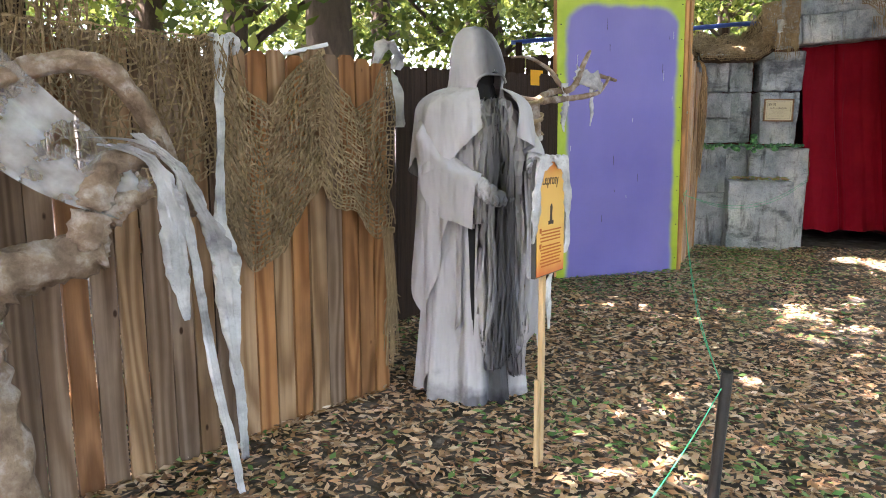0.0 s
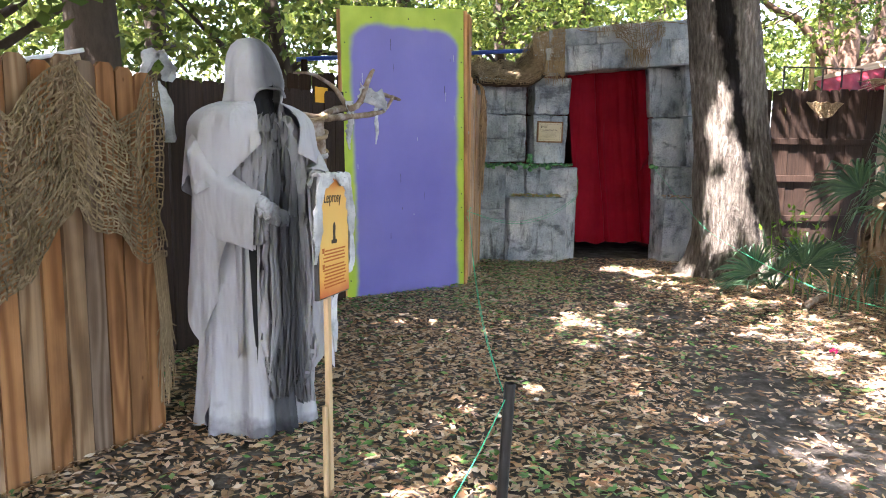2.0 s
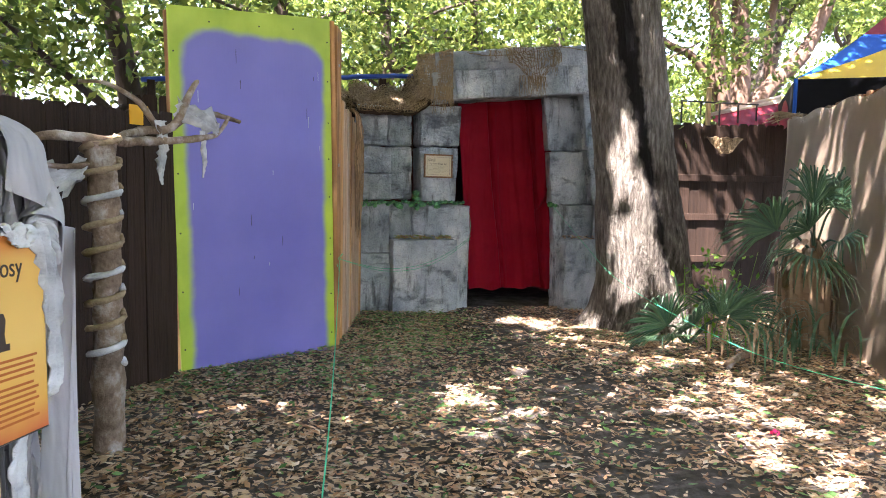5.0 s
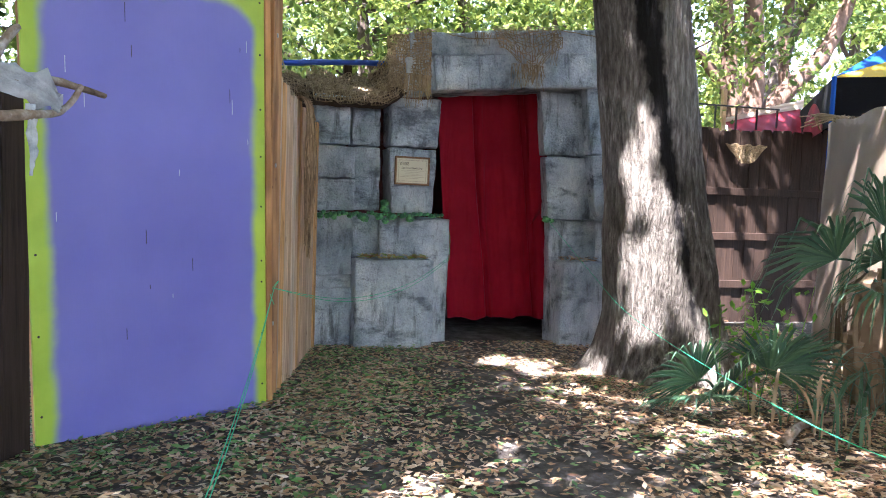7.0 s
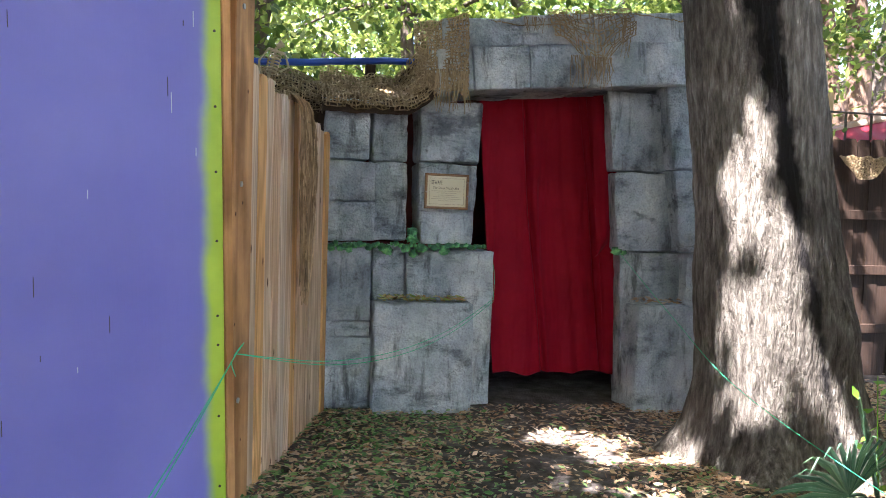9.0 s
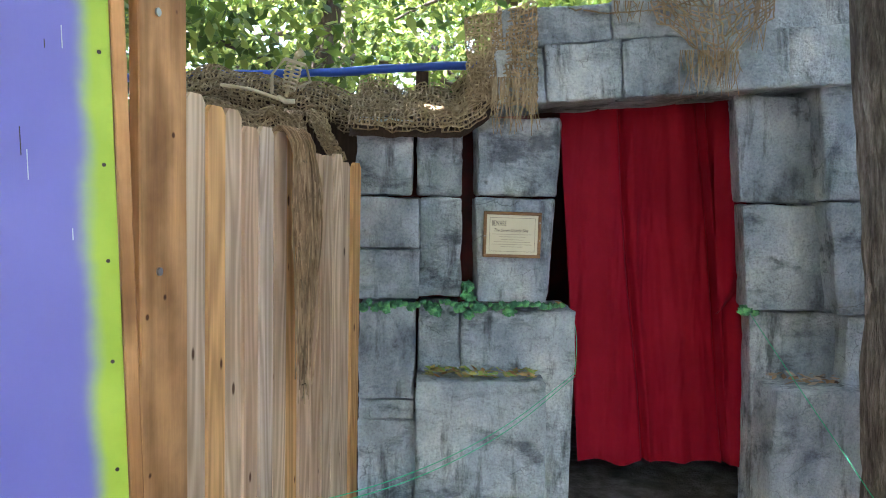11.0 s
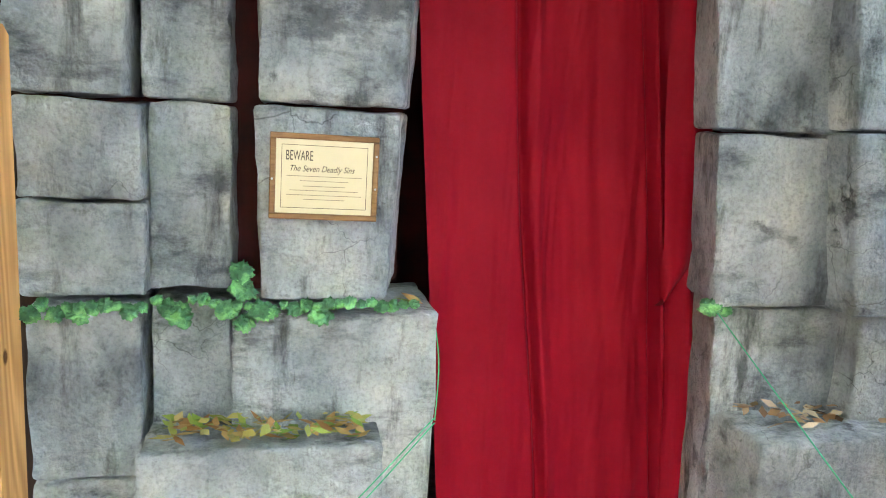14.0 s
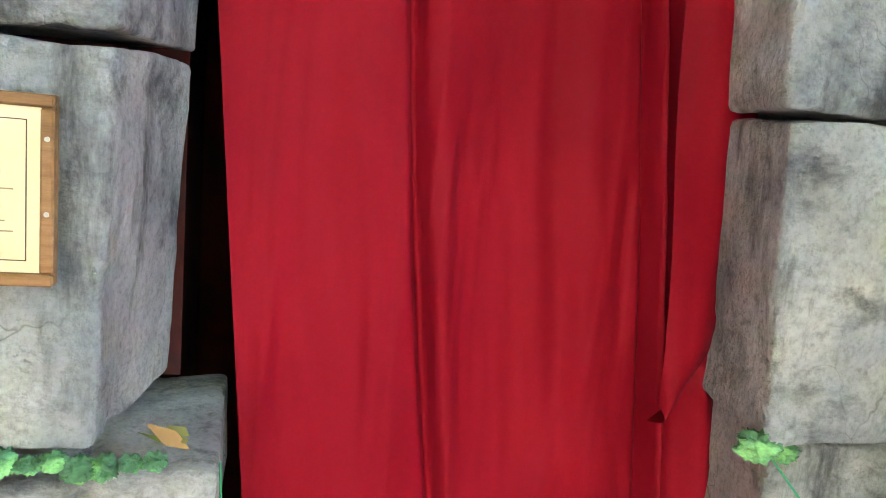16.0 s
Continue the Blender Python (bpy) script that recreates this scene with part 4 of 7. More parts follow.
def block_leaves():
    r = np.random.RandomState(5)
    for x0, x1, y0, y1, z, k in ((-0.66, -0.05, -0.04, 0.12, 0.705, 120), (1.3, 1.95, -0.1, 0.12, 0.70, 60), (0.05, 0.17, 0.12, 0.3, 1.078, 4)):
        c = np.stack([r.uniform(x0, x1, k), r.uniform(y0, y1, k), z + 0.008 + r.uniform(0, 0.035, k)], 1)
        an = r.uniform(0, 6.28, k)
        d = np.stack([np.cos(an), np.sin(an), r.uniform(-0.4, 0.5, k)], 1)
        nn = np.stack([r.normal(0, 0.4, k), r.normal(0, 0.4, k), np.ones(k)], 1)
        ob = leaf_mesh("leaf_pile", c, d, nn, r.uniform(0.05, 0.095, k), r.uniform(0.02, 0.036, k), M_LITTER if z < 0.703 else M_GREENPILE)
        tagged(ob, "fallen leaves gathered on top of a stone block", "leaf litter", kind="stuff")


M_GREENPILE = leafy("mixed_leaves", [(0.24, 0.38, 0.07), (0.58, 0.38, 0.15), (0.32, 0.45, 0.09), (0.66, 0.46, 0.20), (0.40, 0.20, 0.08)], trans=0.1)
block_leaves()


def drape_over_lintel():
    h = holder("burlap_net", pose(0, 0, 0), "torn open-weave burlap netting thrown over the stone top", "net")

    def mound(u, v):
        x = -1.11 + 0.97 * u
        n1 = noise.noise(Vector((u * 5, v * 3, 0)))
        climb = min(max((u - 0.60) / 0.32, 0), 1)
        climb = climb * climb * (3 - 2 * climb)
        y = 0.62 - 0.67 * v + 0.04 * noise.noise(Vector((u * 7, v * 6, 3)))
        back = 2.43 + 0.07 * n1
        if v < 0.55:
            z = back + (2.215 - back) * (v / 0.55) ** 0.8
        else:
            w = (v - 0.55) / 0.45
            z = 2.215 + 0.025 * math.sin(w * 3.1) - 0.125 * w ** 2.2
        z += climb * (0.34 - 0.16 * v)
        return x, y - 0.05 * climb * v, z + 0.022 * noise.noise(Vector((u * 11, v * 9, 8)))

    net(mound, 42, 30, 0.0048, "netting", M_BURLAP, h, wob=0.3, skip=0.04, seed=2)
    net(lambda u, v: Vector(mound(u, v)) + Vector((0.008, 0.02, -0.022)), 38, 27, 0.0046, "under_netting", M_NET, h, wob=0.45, skip=0.06, seed=22)
    # added dark sheet below the mesh, stands in for the shade under it
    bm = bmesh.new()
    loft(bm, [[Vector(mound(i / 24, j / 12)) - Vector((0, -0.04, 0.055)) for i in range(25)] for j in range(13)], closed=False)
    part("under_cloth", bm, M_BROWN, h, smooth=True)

    def corner(u, v):
        x = -0.50 + 0.36 * u + 0.03 * v
        z = 2.66 + 0.06 * u - 0.42 * v - 0.12 * v * u + 0.02 * noise.noise(Vector((u * 6, v * 5, 1)))
        return x, -0.20 + 0.10 * (1 - u) - 0.03 * math.sin(v * 3 + u * 8), z

    net(corner, 19, 24, 0.0048, "hanging_corner", M_BURLAP, h, wob=0.35, skip=0.05, seed=3)
    net(lambda u, v: Vector(corner(u, v)) + Vector((0.006, 0.012, 0.0)), 17, 22, 0.0042, "corner_lining", M_NET, h, wob=0.45, skip=0.1, seed=23)

    def top_strip(u, v):
        x = 0.05 + 1.45 * u
        return x, -0.16 + 0.30 * (1 - v), 2.74 + 0.13 * u + 0.03 - 0.10 * v * (0.6 + 0.4 * math.sin(u * 7)) + 0.015 * noise.noise(Vector((u * 12, v * 4, 0)))

    net(top_strip, 56, 9, 0.0046, "top_strip", M_BURLAP, h, wob=0.35, skip=0.06, seed=4)
    def middle_drape(u, v):
        x = 0.42 + 0.62 * u + 0.06 * v
        deep = (0.16 + 0.26 * math.exp(-((u - 0.55) / 0.28) ** 2)) * v
        return x, -0.215 - 0.03 * math.sin(v * 3.1) - 0.02 * math.sin(u * 13 + v * 2), 2.80 + 0.06 * u - deep + 0.012 * noise.noise(Vector((u * 9, v * 7, 6)))

    net(middle_drape, 22, 11, 0.0044, "middle_drape", M_BURLAP, h, wob=0.4, skip=0.08, seed=25)
    rr = random.Random(8)

    def fringe(x0, x1, y, z, ln, k):
        V = bmesh.new()
        for i in range(int(k * 1.5)):
            x = rr.uniform(x0, x1)
            l = ln * rr.uniform(0.35, 1.0)
            tube(V, [(x, y + rr.uniform(-0.01, 0.01), z), (x + rr.uniform(-0.02, 0.02), y + rr.uniform(-0.02, 0.01), z - l * 0.5), (x + rr.uniform(-0.035, 0.035), y + rr.uniform(-0.01, 0.01), z - l)], [0.004, 0.002], 3)
        tagged(part("fringe", V, M_BURLAP, h), kind="stuff")

    fringe(-0.36, -0.12, -0.2, 2.34, 0.30, 34)
    fringe(0.62, 0.92, -0.225, 2.50, 0.24, 30)
    fringe(1.0, 1.06, -0.2, 2.8, 0.3, 8)
    fringe(0.25, 0.55, -0.19, 2.75, 0.12, 12)
    fringe(-1.1, -0.6, 0.05, 2.24, 0.06, 20)


drape_over_lintel()


def back_roof():
    h = holder("blue_tarp_roll", pose(0, 0, 0), "rolled edge of a blue tarpaulin behind the netting", "tarp")
    bm = bmesh.new()
    tube(bm, smooth_path([(-3.3, 0.66, 2.36), (-2.2, 0.64, 2.44), (-1.4, 0.66, 2.48), (-0.7, 0.64, 2.53), (-0.1, 0.66, 2.56)], 8), 0.026, 12, rough=0.4)
    part("sheet", bm, M_BLUE, h, smooth=True)
    for x in (-3.2, -0.72):
        part("prop_post", new_box(x - 0.04, x + 0.04, 0.62, 0.70, -0.1, 2.36 if x < -2 else 2.5, 0.005), M_BROWN, h)


back_roof()


def roll_net():
    h = holder("rolled_net", pose(0, 0, 0), "rolled brown netting heaped on a rough dark wooden wall", "net")

    def sheet(u, v):
        x = -2.32 + 1.3 * u
        z = 2.40 + 0.05 * math.sin(u * 5) - 0.26 * v + 0.05 * noise.noise(Vector((u * 6, v * 2, 4))) - 0.12 * v * u ** 3
        return x, 0.46 - 0.16 * math.sin(v * 2.6) + 0.05 * noise.noise(Vector((u * 8, v * 5, 1))), z

    net(sheet, 52, 16, 0.0052, "netting", M_BURLAP, h, wob=0.35, skip=0.03, seed=6)
    net(lambda u, v: Vector(sheet(u, v)) + Vector((0.01, 0.03, 0.01)), 46, 14, 0.005, "under_netting", M_NET, h, wob=0.4, skip=0.03, seed=7)
    # added sheet behind the roll, dark as the shade between its strands
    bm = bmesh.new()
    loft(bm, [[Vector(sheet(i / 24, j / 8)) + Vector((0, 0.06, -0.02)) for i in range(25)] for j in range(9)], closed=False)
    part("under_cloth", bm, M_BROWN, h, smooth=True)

    def flap(u, v):
        x = -1.98 + 0.56 * u + 0.10 * v * u
        return x, 0.32 - 0.20 * min(v * 4, 1) + 0.03 * math.sin(u * 11) + 0.02 * noise.noise(Vector((u * 6, v * 5, 2))), 2.235 - 0.06 * u + 0.02 * math.sin(u * 9) - 0.27 * max(v - 0.2, 0) - 0.03 * noise.noise(Vector((u * 5, 1, 2)))

    net(flap, 30, 17, 0.005, "draped_flap", M_BURLAP, h, wob=0.4, skip=0.03, seed=9)
    net(lambda u, v: Vector(flap(u, v)) + Vector((0.006, 0.02, -0.01)), 26, 15, 0.0048, "draped_flap_lining", M_NET, h, wob=0.4, skip=0.03, seed=10)

    def tail(u, v):
        return -1.38 + 0.10 * u + 0.14 * v, 0.22 - 0.08 * min(v * 3, 1) + 0.02 * math.sin(u * 7), 2.19 - 0.27 * v + 0.015 * math.sin(u * 6)

    net(tail, 14, 26, 0.005, "draped_tail", M_BURLAP, h, wob=0.5, skip=0.03, seed=11)
    plank_fence("wall_dark_boards", (-3.4, 0.32), (-1.06, 0.34), 2.17, 0.14, 0.03, M_BROWN, "rough dark board wall behind the pale fence", "wall", seed=21)


roll_net()


def skeleton_prop():
    h = holder("skeleton_prop", pose(-1.47, 0.14, 2.285, 10, 12, 20), "small plastic skeleton decoration lying on the netting", "decoration")
    bm = bmesh.new()
    for i in range(7):
        z = 0.02 + i * 0.022
        r = 0.045 - 0.002 * abs(i - 4)
        tube(bm, [(r * math.cos(a), r * 0.7 * math.sin(a), z - 0.012 * math.sin(a)) for a in [0.3 + 5.6 * q / 12 for q in range(13)]], 0.0062, 5)
    tube(bm, [(0, 0.03, -0.03), (0, 0.035, 0.2)], 0.011, 6)
    tube(bm, [(-0.06, 0, 0.17), (0.06, 0, 0.17)], 0.010, 6)
    tube(bm, [(-0.06, 0, 0.17), (-0.11, -0.03, 0.07), (-0.09, -0.06, -0.03)], 0.009, 6)
    tube(bm, [(0.06, 0, 0.17), (0.10, -0.04, 0.09), (0.04, -0.07, 0.04)], 0.009, 6)
    tube(bm, [(-0.05, 0, -0.04), (0, 0.0, -0.055), (0.05, 0, -0.04)], 0.014, 6)
    tube(bm, [(-0.04, 0, -0.05), (-0.2, -0.06, -0.04), (-0.36, -0.03, -0.06)], 0.010, 6)
    tube(bm, [(0.0, 0.02, 0.2), (0.03, 0.01, 0.24)], [0.018, 0.026], 8)
    part("bone_frame", bm, M_BONE, h, smooth=True)


skeleton_prop()

# ---- fences and painted panel ----
plank_fence("fence_cedar", (-1.517, -1.582), (-1.06, 0.06), 1.95, 0.112, 0.020, M_CEDAR, "pale new cedar board fence with dog-eared tops", top_fn=lambda u: 2.03 - 0.15 * u, seed=5, side=1.0, gap=0.019, jag=0.025)
plank_fence("fence_weathered", (-5.3, -7.95), (-3.6, -5.43), 1.66, 0.088, 0.02, M_OLD, "weathered orange-brown board fence with dog-eared tops", seed=2, side=1.0, jag=0.02, gap=0.010)
plank_fence("fence_weathered_end", (-3.6, -5.43), (-3.86, -5.02), 1.64, 0.088, 0.02, M_OLD, "short weathered return at the fence's end", seed=12, rails=False)
plank_fence("fence_brown", (-4.9, -5.71), (-2.73, -2.60), 1.72, 0.14, 0.02, M_BROWN, "dark brown stained board fence with dog-eared tops", top_fn=lambda u: 1.69 + 0.07 * u, seed=3, side=1.0, jag=0.008)
plank_fence("fence_far", (2.0, 1.05), (6.6, 0.92), 2.2, 0.14, 0.02, M_BROWN, "dark brown board fence beyond the tree", top_fn=lambda u: 2.12 + 0.15 * u, seed=4, side=-1.0, jag=0.02)


def violet_panel():
    a, b = Vector((-2.70, -2.585)), Vector((-1.565, -1.85))
    w, h = (b - a).length, 2.55
    rz = math.degrees(math.atan2((b - a).y, (b - a).x))
    m = pose(a.x, a.y, -0.04, 0, 0, rz)
    m[0][2], m[1][2] = -0.055, -0.03
    t = holder("painted_panel", m, "tall plywood panel sprayed violet with a lime green border", "panel")
    bm = bmesh.new()
    v = [bm.verts.new(p) for p in ((0, 0, 0.06), (w, 0, -0.05), (w, 0, h + 0.03), (0, 0, h - 0.06))]
    bm.faces.new(v)
    r = bmesh.ops.extrude_face_region(bm, geom=bm.faces[:])
    bmesh.ops.translate(bm, verts=[q for q in r["geom"] if isinstance(q, bmesh.types.BMVert)], vec=(0, 0.014, 0))
    bmesh.ops.recalc_face_normals(bm, faces=bm.faces[:])
    part("plywood_sheet", bm, panel_paint(w, h), t)
    part("edge_stud", new_box(w + 0.003, w + 0.042, -0.012, 0.085, -0.05, h + 0.02, 0.004), M_PINE, t)
    part("edge_stud", new_box(0.02, 0.06, 0.016, 0.10, 0.03, h - 0.08, 0.004), M_PINE, t)
    for z in (0.3, 1.3, 2.35):
        part("back_rail", new_box(0.064, w - 0.002, 0.016, 0.054, z, z + 0.09, 0.004), M_PINE, t)
    rr = random.Random(2)
    pts = [(w - 0.03, z) for z in (0.10, 0.42, 0.74, 0.87, 1.2, 1.5, 1.78, 2.1, 2.4)] + [(0.03, z) for z in (0.2, 0.6, 1.0, 1.4, 1.8, 2.2)] + [(0.3, 2.42), (0.7, 2.44), (1.0, 2.46)]
    for x, z in pts:
        bm = bmesh.new()
        tube(bm, [(x, 0.001, z), (x, -0.003, z)], 0.006, 8)
        part("screw", bm, M_INK, t)
    for z in (0.25, 0.8, 1.28, 1.7, 2.2):
        bm = bmesh.new()
        tube(bm, [(w + 0.041, 0.03, z), (w + 0.045, 0.03, z)], 0.012, 10)
        part("washer_screw", bm, M_STEEL, t)
    for q in range(16):
        x, z = rr.uniform(0.1, w - 0.12), rr.uniform(0.25, 2.2)
        part("paint_drip", new_box(x, x + 0.0025, -0.0022, -0.0004, z, z + rr.uniform(0.02, 0.10)), M_WHITEBOARD if q % 2 else M_INK, t)
    return m


PANEL = violet_panel()


M_ROPE = surf("frayed_rope", [(0.17, 0.10, 0.052), (0.50, 0.34, 0.20)], 20, (1, 1, 0.5), 0.95, 0.3, 0.3, 3, "island", 0.45)


def hanging_rope_net():
    h = holder("hanging_net_bundle", pose(-1.27, -0.83, 0), "frayed bundle of jute netting hung over the cedar fence", "net")
    rr = random.Random(6)
    bm = bmesh.new()
    for i in range(105):
        s = rr.uniform(-0.12, 0.10)
        ln = rr.uniform(0.5, 1.16)
        y0 = s * 0.9
        x0 = s * 0.25
        q = rr.uniform(-0.03, 0.06)
        w1, w2 = rr.uniform(-0.06, 0.06), rr.uniform(-0.055, 0.055)
        tube(bm, smooth_path([(x0 - 0.09, y0, 1.90), (x0 - 0.02, y0, 2.0), (x0 + 0.035 + rr.uniform(0, 0.03), y0, 1.93), (x0 + 0.03 + rr.uniform(0, 0.06), y0 * 0.8 + 0.01 + w1, 1.93 - ln * 0.3), (x0 + 0.03 + rr.uniform(0, 0.06), y0 * 0.6 + 0.02 + w2, 1.93 - ln * 0.6), (x0 * 0.5 + 0.03 + rr.uniform(0, 0.04), y0 * 0.35 + q, 1.95 - ln)], 3), 0.0042, 3)
    tagged(part("frayed_jute", bm, M_ROPE, h), kind="stuff")
    for k in range(14):
        bm = bmesh.new()
        z = 1.9 - 0.075 * k
        w = 0.11 - 0.004 * k
        y1 = rr.uniform(-w, w * 0.2)
        tube(bm, smooth_path([(0.05, y1, z + rr.uniform(-0.06, 0.06)), (0.065, y1 + 0.03, z - 0.05), (0.05, y1 + rr.uniform(0.03, 0.09), z + rr.uniform(-0.14, 0.02))], 4), 0.0035, 4)
        part("cross_strand", bm, M_NET, h)


hanging_rope_net()


def pine_post():
    a, b = Vector((-1.590, -1.83)), Vector((-1.524, -1.592))
    rz = math.degrees(math.atan2((b - a).y, (b - a).x))
    h = holder("pine_post", pose(a.x, a.y, gz(a.x, a.y), 0, 0, rz), "raw orange pine post bolted beside the painted panel", "post")
    part("timber", new_box(0, (b - a).length, -0.037, 0.0, -0.05, 2.6, 0.004), M_PINE, h)
    for z in (0.5, 1.5, 2.3):
        bm = bmesh.new()
        tube(bm, [(0.09, -0.036, z), (0.09, -0.044, z)], 0.013, 10)
        part("bolt", bm, M_STEEL, h)


pine_post()

# frame of the weathered fence: along it, towards it, up
FA, FB = Vector((-5.3, -7.95, 0)), Vector((-3.6, -5.43, 0))
FD = (FB - FA).normalized()
FN = Vector((FD.y, -FD.x, 0))
FL = (FB - FA).length


def on_fence(s, out, z):
    """A place s metres along the weathered fence from its far corner, out metres before it."""
    p = FB - FD * s + FN * out
    return Vector((p.x, p.y, z))


def fence_net():
    h = holder("fence_net", pose(0, 0, 0), "sagging brown jute fishing net draped over the weathered fence", "net")

    def low(s):
        pts = [(0.0, 0.82), (0.10, 0.80), (0.2, 0.90), (0.33, 0.97), (0.46, 1.08), (0.56, 0.98), (0.68, 0.80), (0.84, 0.75), (0.95, 0.95), (1.2, 1.0), (1.5, 0.95), (2.2, 0.9), (3.0, 0.9)]
        for (a, za), (b, zb) in zip(pts, pts[1:]):
            if a <= s <= b:
                return za + (zb - za) * (s - a) / (b - a)
        return 0.9

    def high(s):
        pts = [(0.0, 1.64), (0.10, 1.62), (0.13, 1.48), (0.22, 1.42), (0.32, 1.50), (0.44, 1.67), (0.56, 1.60), (0.72, 1.42), (0.86, 1.52), (0.95, 1.67), (3.0, 1.67)]
        for (a, za), (b, zb) in zip(pts, pts[1:]):
            if a <= s <= b:
                return za + (zb - za) * (s - a) / (b - a)
        return 1.66

    def sheet(u, v):
        s = 0.98 * u
        z = high(s) + (low(s) - high(s)) * v
        return on_fence(s, 0.032 + 0.030 * abs(math.sin(s * 15 + v * 4)) + 0.015 * noise.noise(Vector((s * 8, v * 6, 0))), z + 0.02 * math.sin(s * 30) * v)

    net(sheet, 44, 34, 0.0040, "netting", M_NET, h, wob=0.22, skip=0.015, seed=11)
    net(lambda u, v: sheet(u * 0.55 + 0.42, v) + FN * 0.012, 26, 28, 0.0036, "second_layer", M_NET, h, wob=0.4, skip=0.2, seed=12)

    def sheet2(u, v):
        s = 0.93 + 1.9 * u
        z = 1.69 - 0.50 * v - 0.10 * math.sin(u * 8) * v
        return on_fence(s, 0.03 + 0.03 * abs(math.sin(s * 14 + v * 3)), z)

    net(sheet2, 80, 24, 0.0038, "netting", M_NET, h, wob=0.4, skip=0.04, seed=13)
    rr = random.Random(9)
    bm = bmesh.new()
    for i in range(300):
        s = rr.uniform(0.86, 2.9)
        z = 1.68 + rr.uniform(-0.03, 0.01)
        ln = rr.uniform(0.1, 0.42)
        o = rr.uniform(0.03, 0.07)
        tube(bm, [on_fence(s, -0.02, z - 0.02), on_fence(s, o, z), on_fence(s + rr.uniform(-0.05, 0.05), o + 0.01, z - ln * 0.5), on_fence(s + rr.uniform(-0.12, 0.12), o, z - ln)], 0.0028, 3)
    for i in range(60):
        s = rr.uniform(-0.02, 0.05)
        tube(bm, [on_fence(s, 0.02, 0.85), on_fence(s - 0.02, 0.03, 0.5), on_fence(s + rr.uniform(-0.05, 0.02), 0.03, rr.uniform(0.1, 0.5))], 0.0025, 3)
    tagged(part("loose_strand_mass", bm, M_NET, h), kind="stuff")


fence_net()


def wooden_heap():
    """Netting and dark boards of the structure rising behind the weathered fence."""
    h = holder("net_covered_hut", pose(0, 0, 0), "dark board hut roof hung with jute netting behind the fence", "hut")
    a, b = FB - FD * 1.15 - FN * 0.75, FB - FD * 3.2 - FN * 0.75
    bm = bmesh.new()
    tube(bm, [(a.x, a.y, 2.02), (b.x, b.y, 2.25)], 0.10, 10, rough=0.3)
    part("beam", bm, M_DRIFT, h)
    bm = bmesh.new()
    for p in (a.lerp(b, 0.12), a.lerp(b, 0.55), a.lerp(b, 0.95)):
        tube(bm, [(p.x, p.y, 0), (p.x, p.y, 2.1)], 0.06, 8)
    part("posts", bm, M_BROWN, h)

    def sheet(u, v):
        p = a.lerp(b, u)
        return Vector((p.x, p.y, 2.16 + 0.25 * u - 0.85 * v)) + FN * (0.11 + 0.04 * math.sin(u * 20 + v * 3))

    net(sheet, 90, 36, 0.004, "netting", M_NET, h, wob=0.4, skip=0.05, seed=15)
    bm = bmesh.new()
    rr = random.Random(3)
    for i in range(160):
        u = rr.random()
        p = a.lerp(b, u) + FN * rr.uniform(0.09, 0.16)
        z = 2.15 + 0.25 * u
        tube(bm, [(p.x, p.y, z), (p.x + rr.uniform(-0.04, 0.04), p.y, z - 0.3), (p.x + rr.uniform(-0.06, 0.06), p.y, z - rr.uniform(0.4, 0.8))], 0.004, 3)
    tagged(part("strand_mass", bm, M_NET, h), kind="stuff")


wooden_heap()


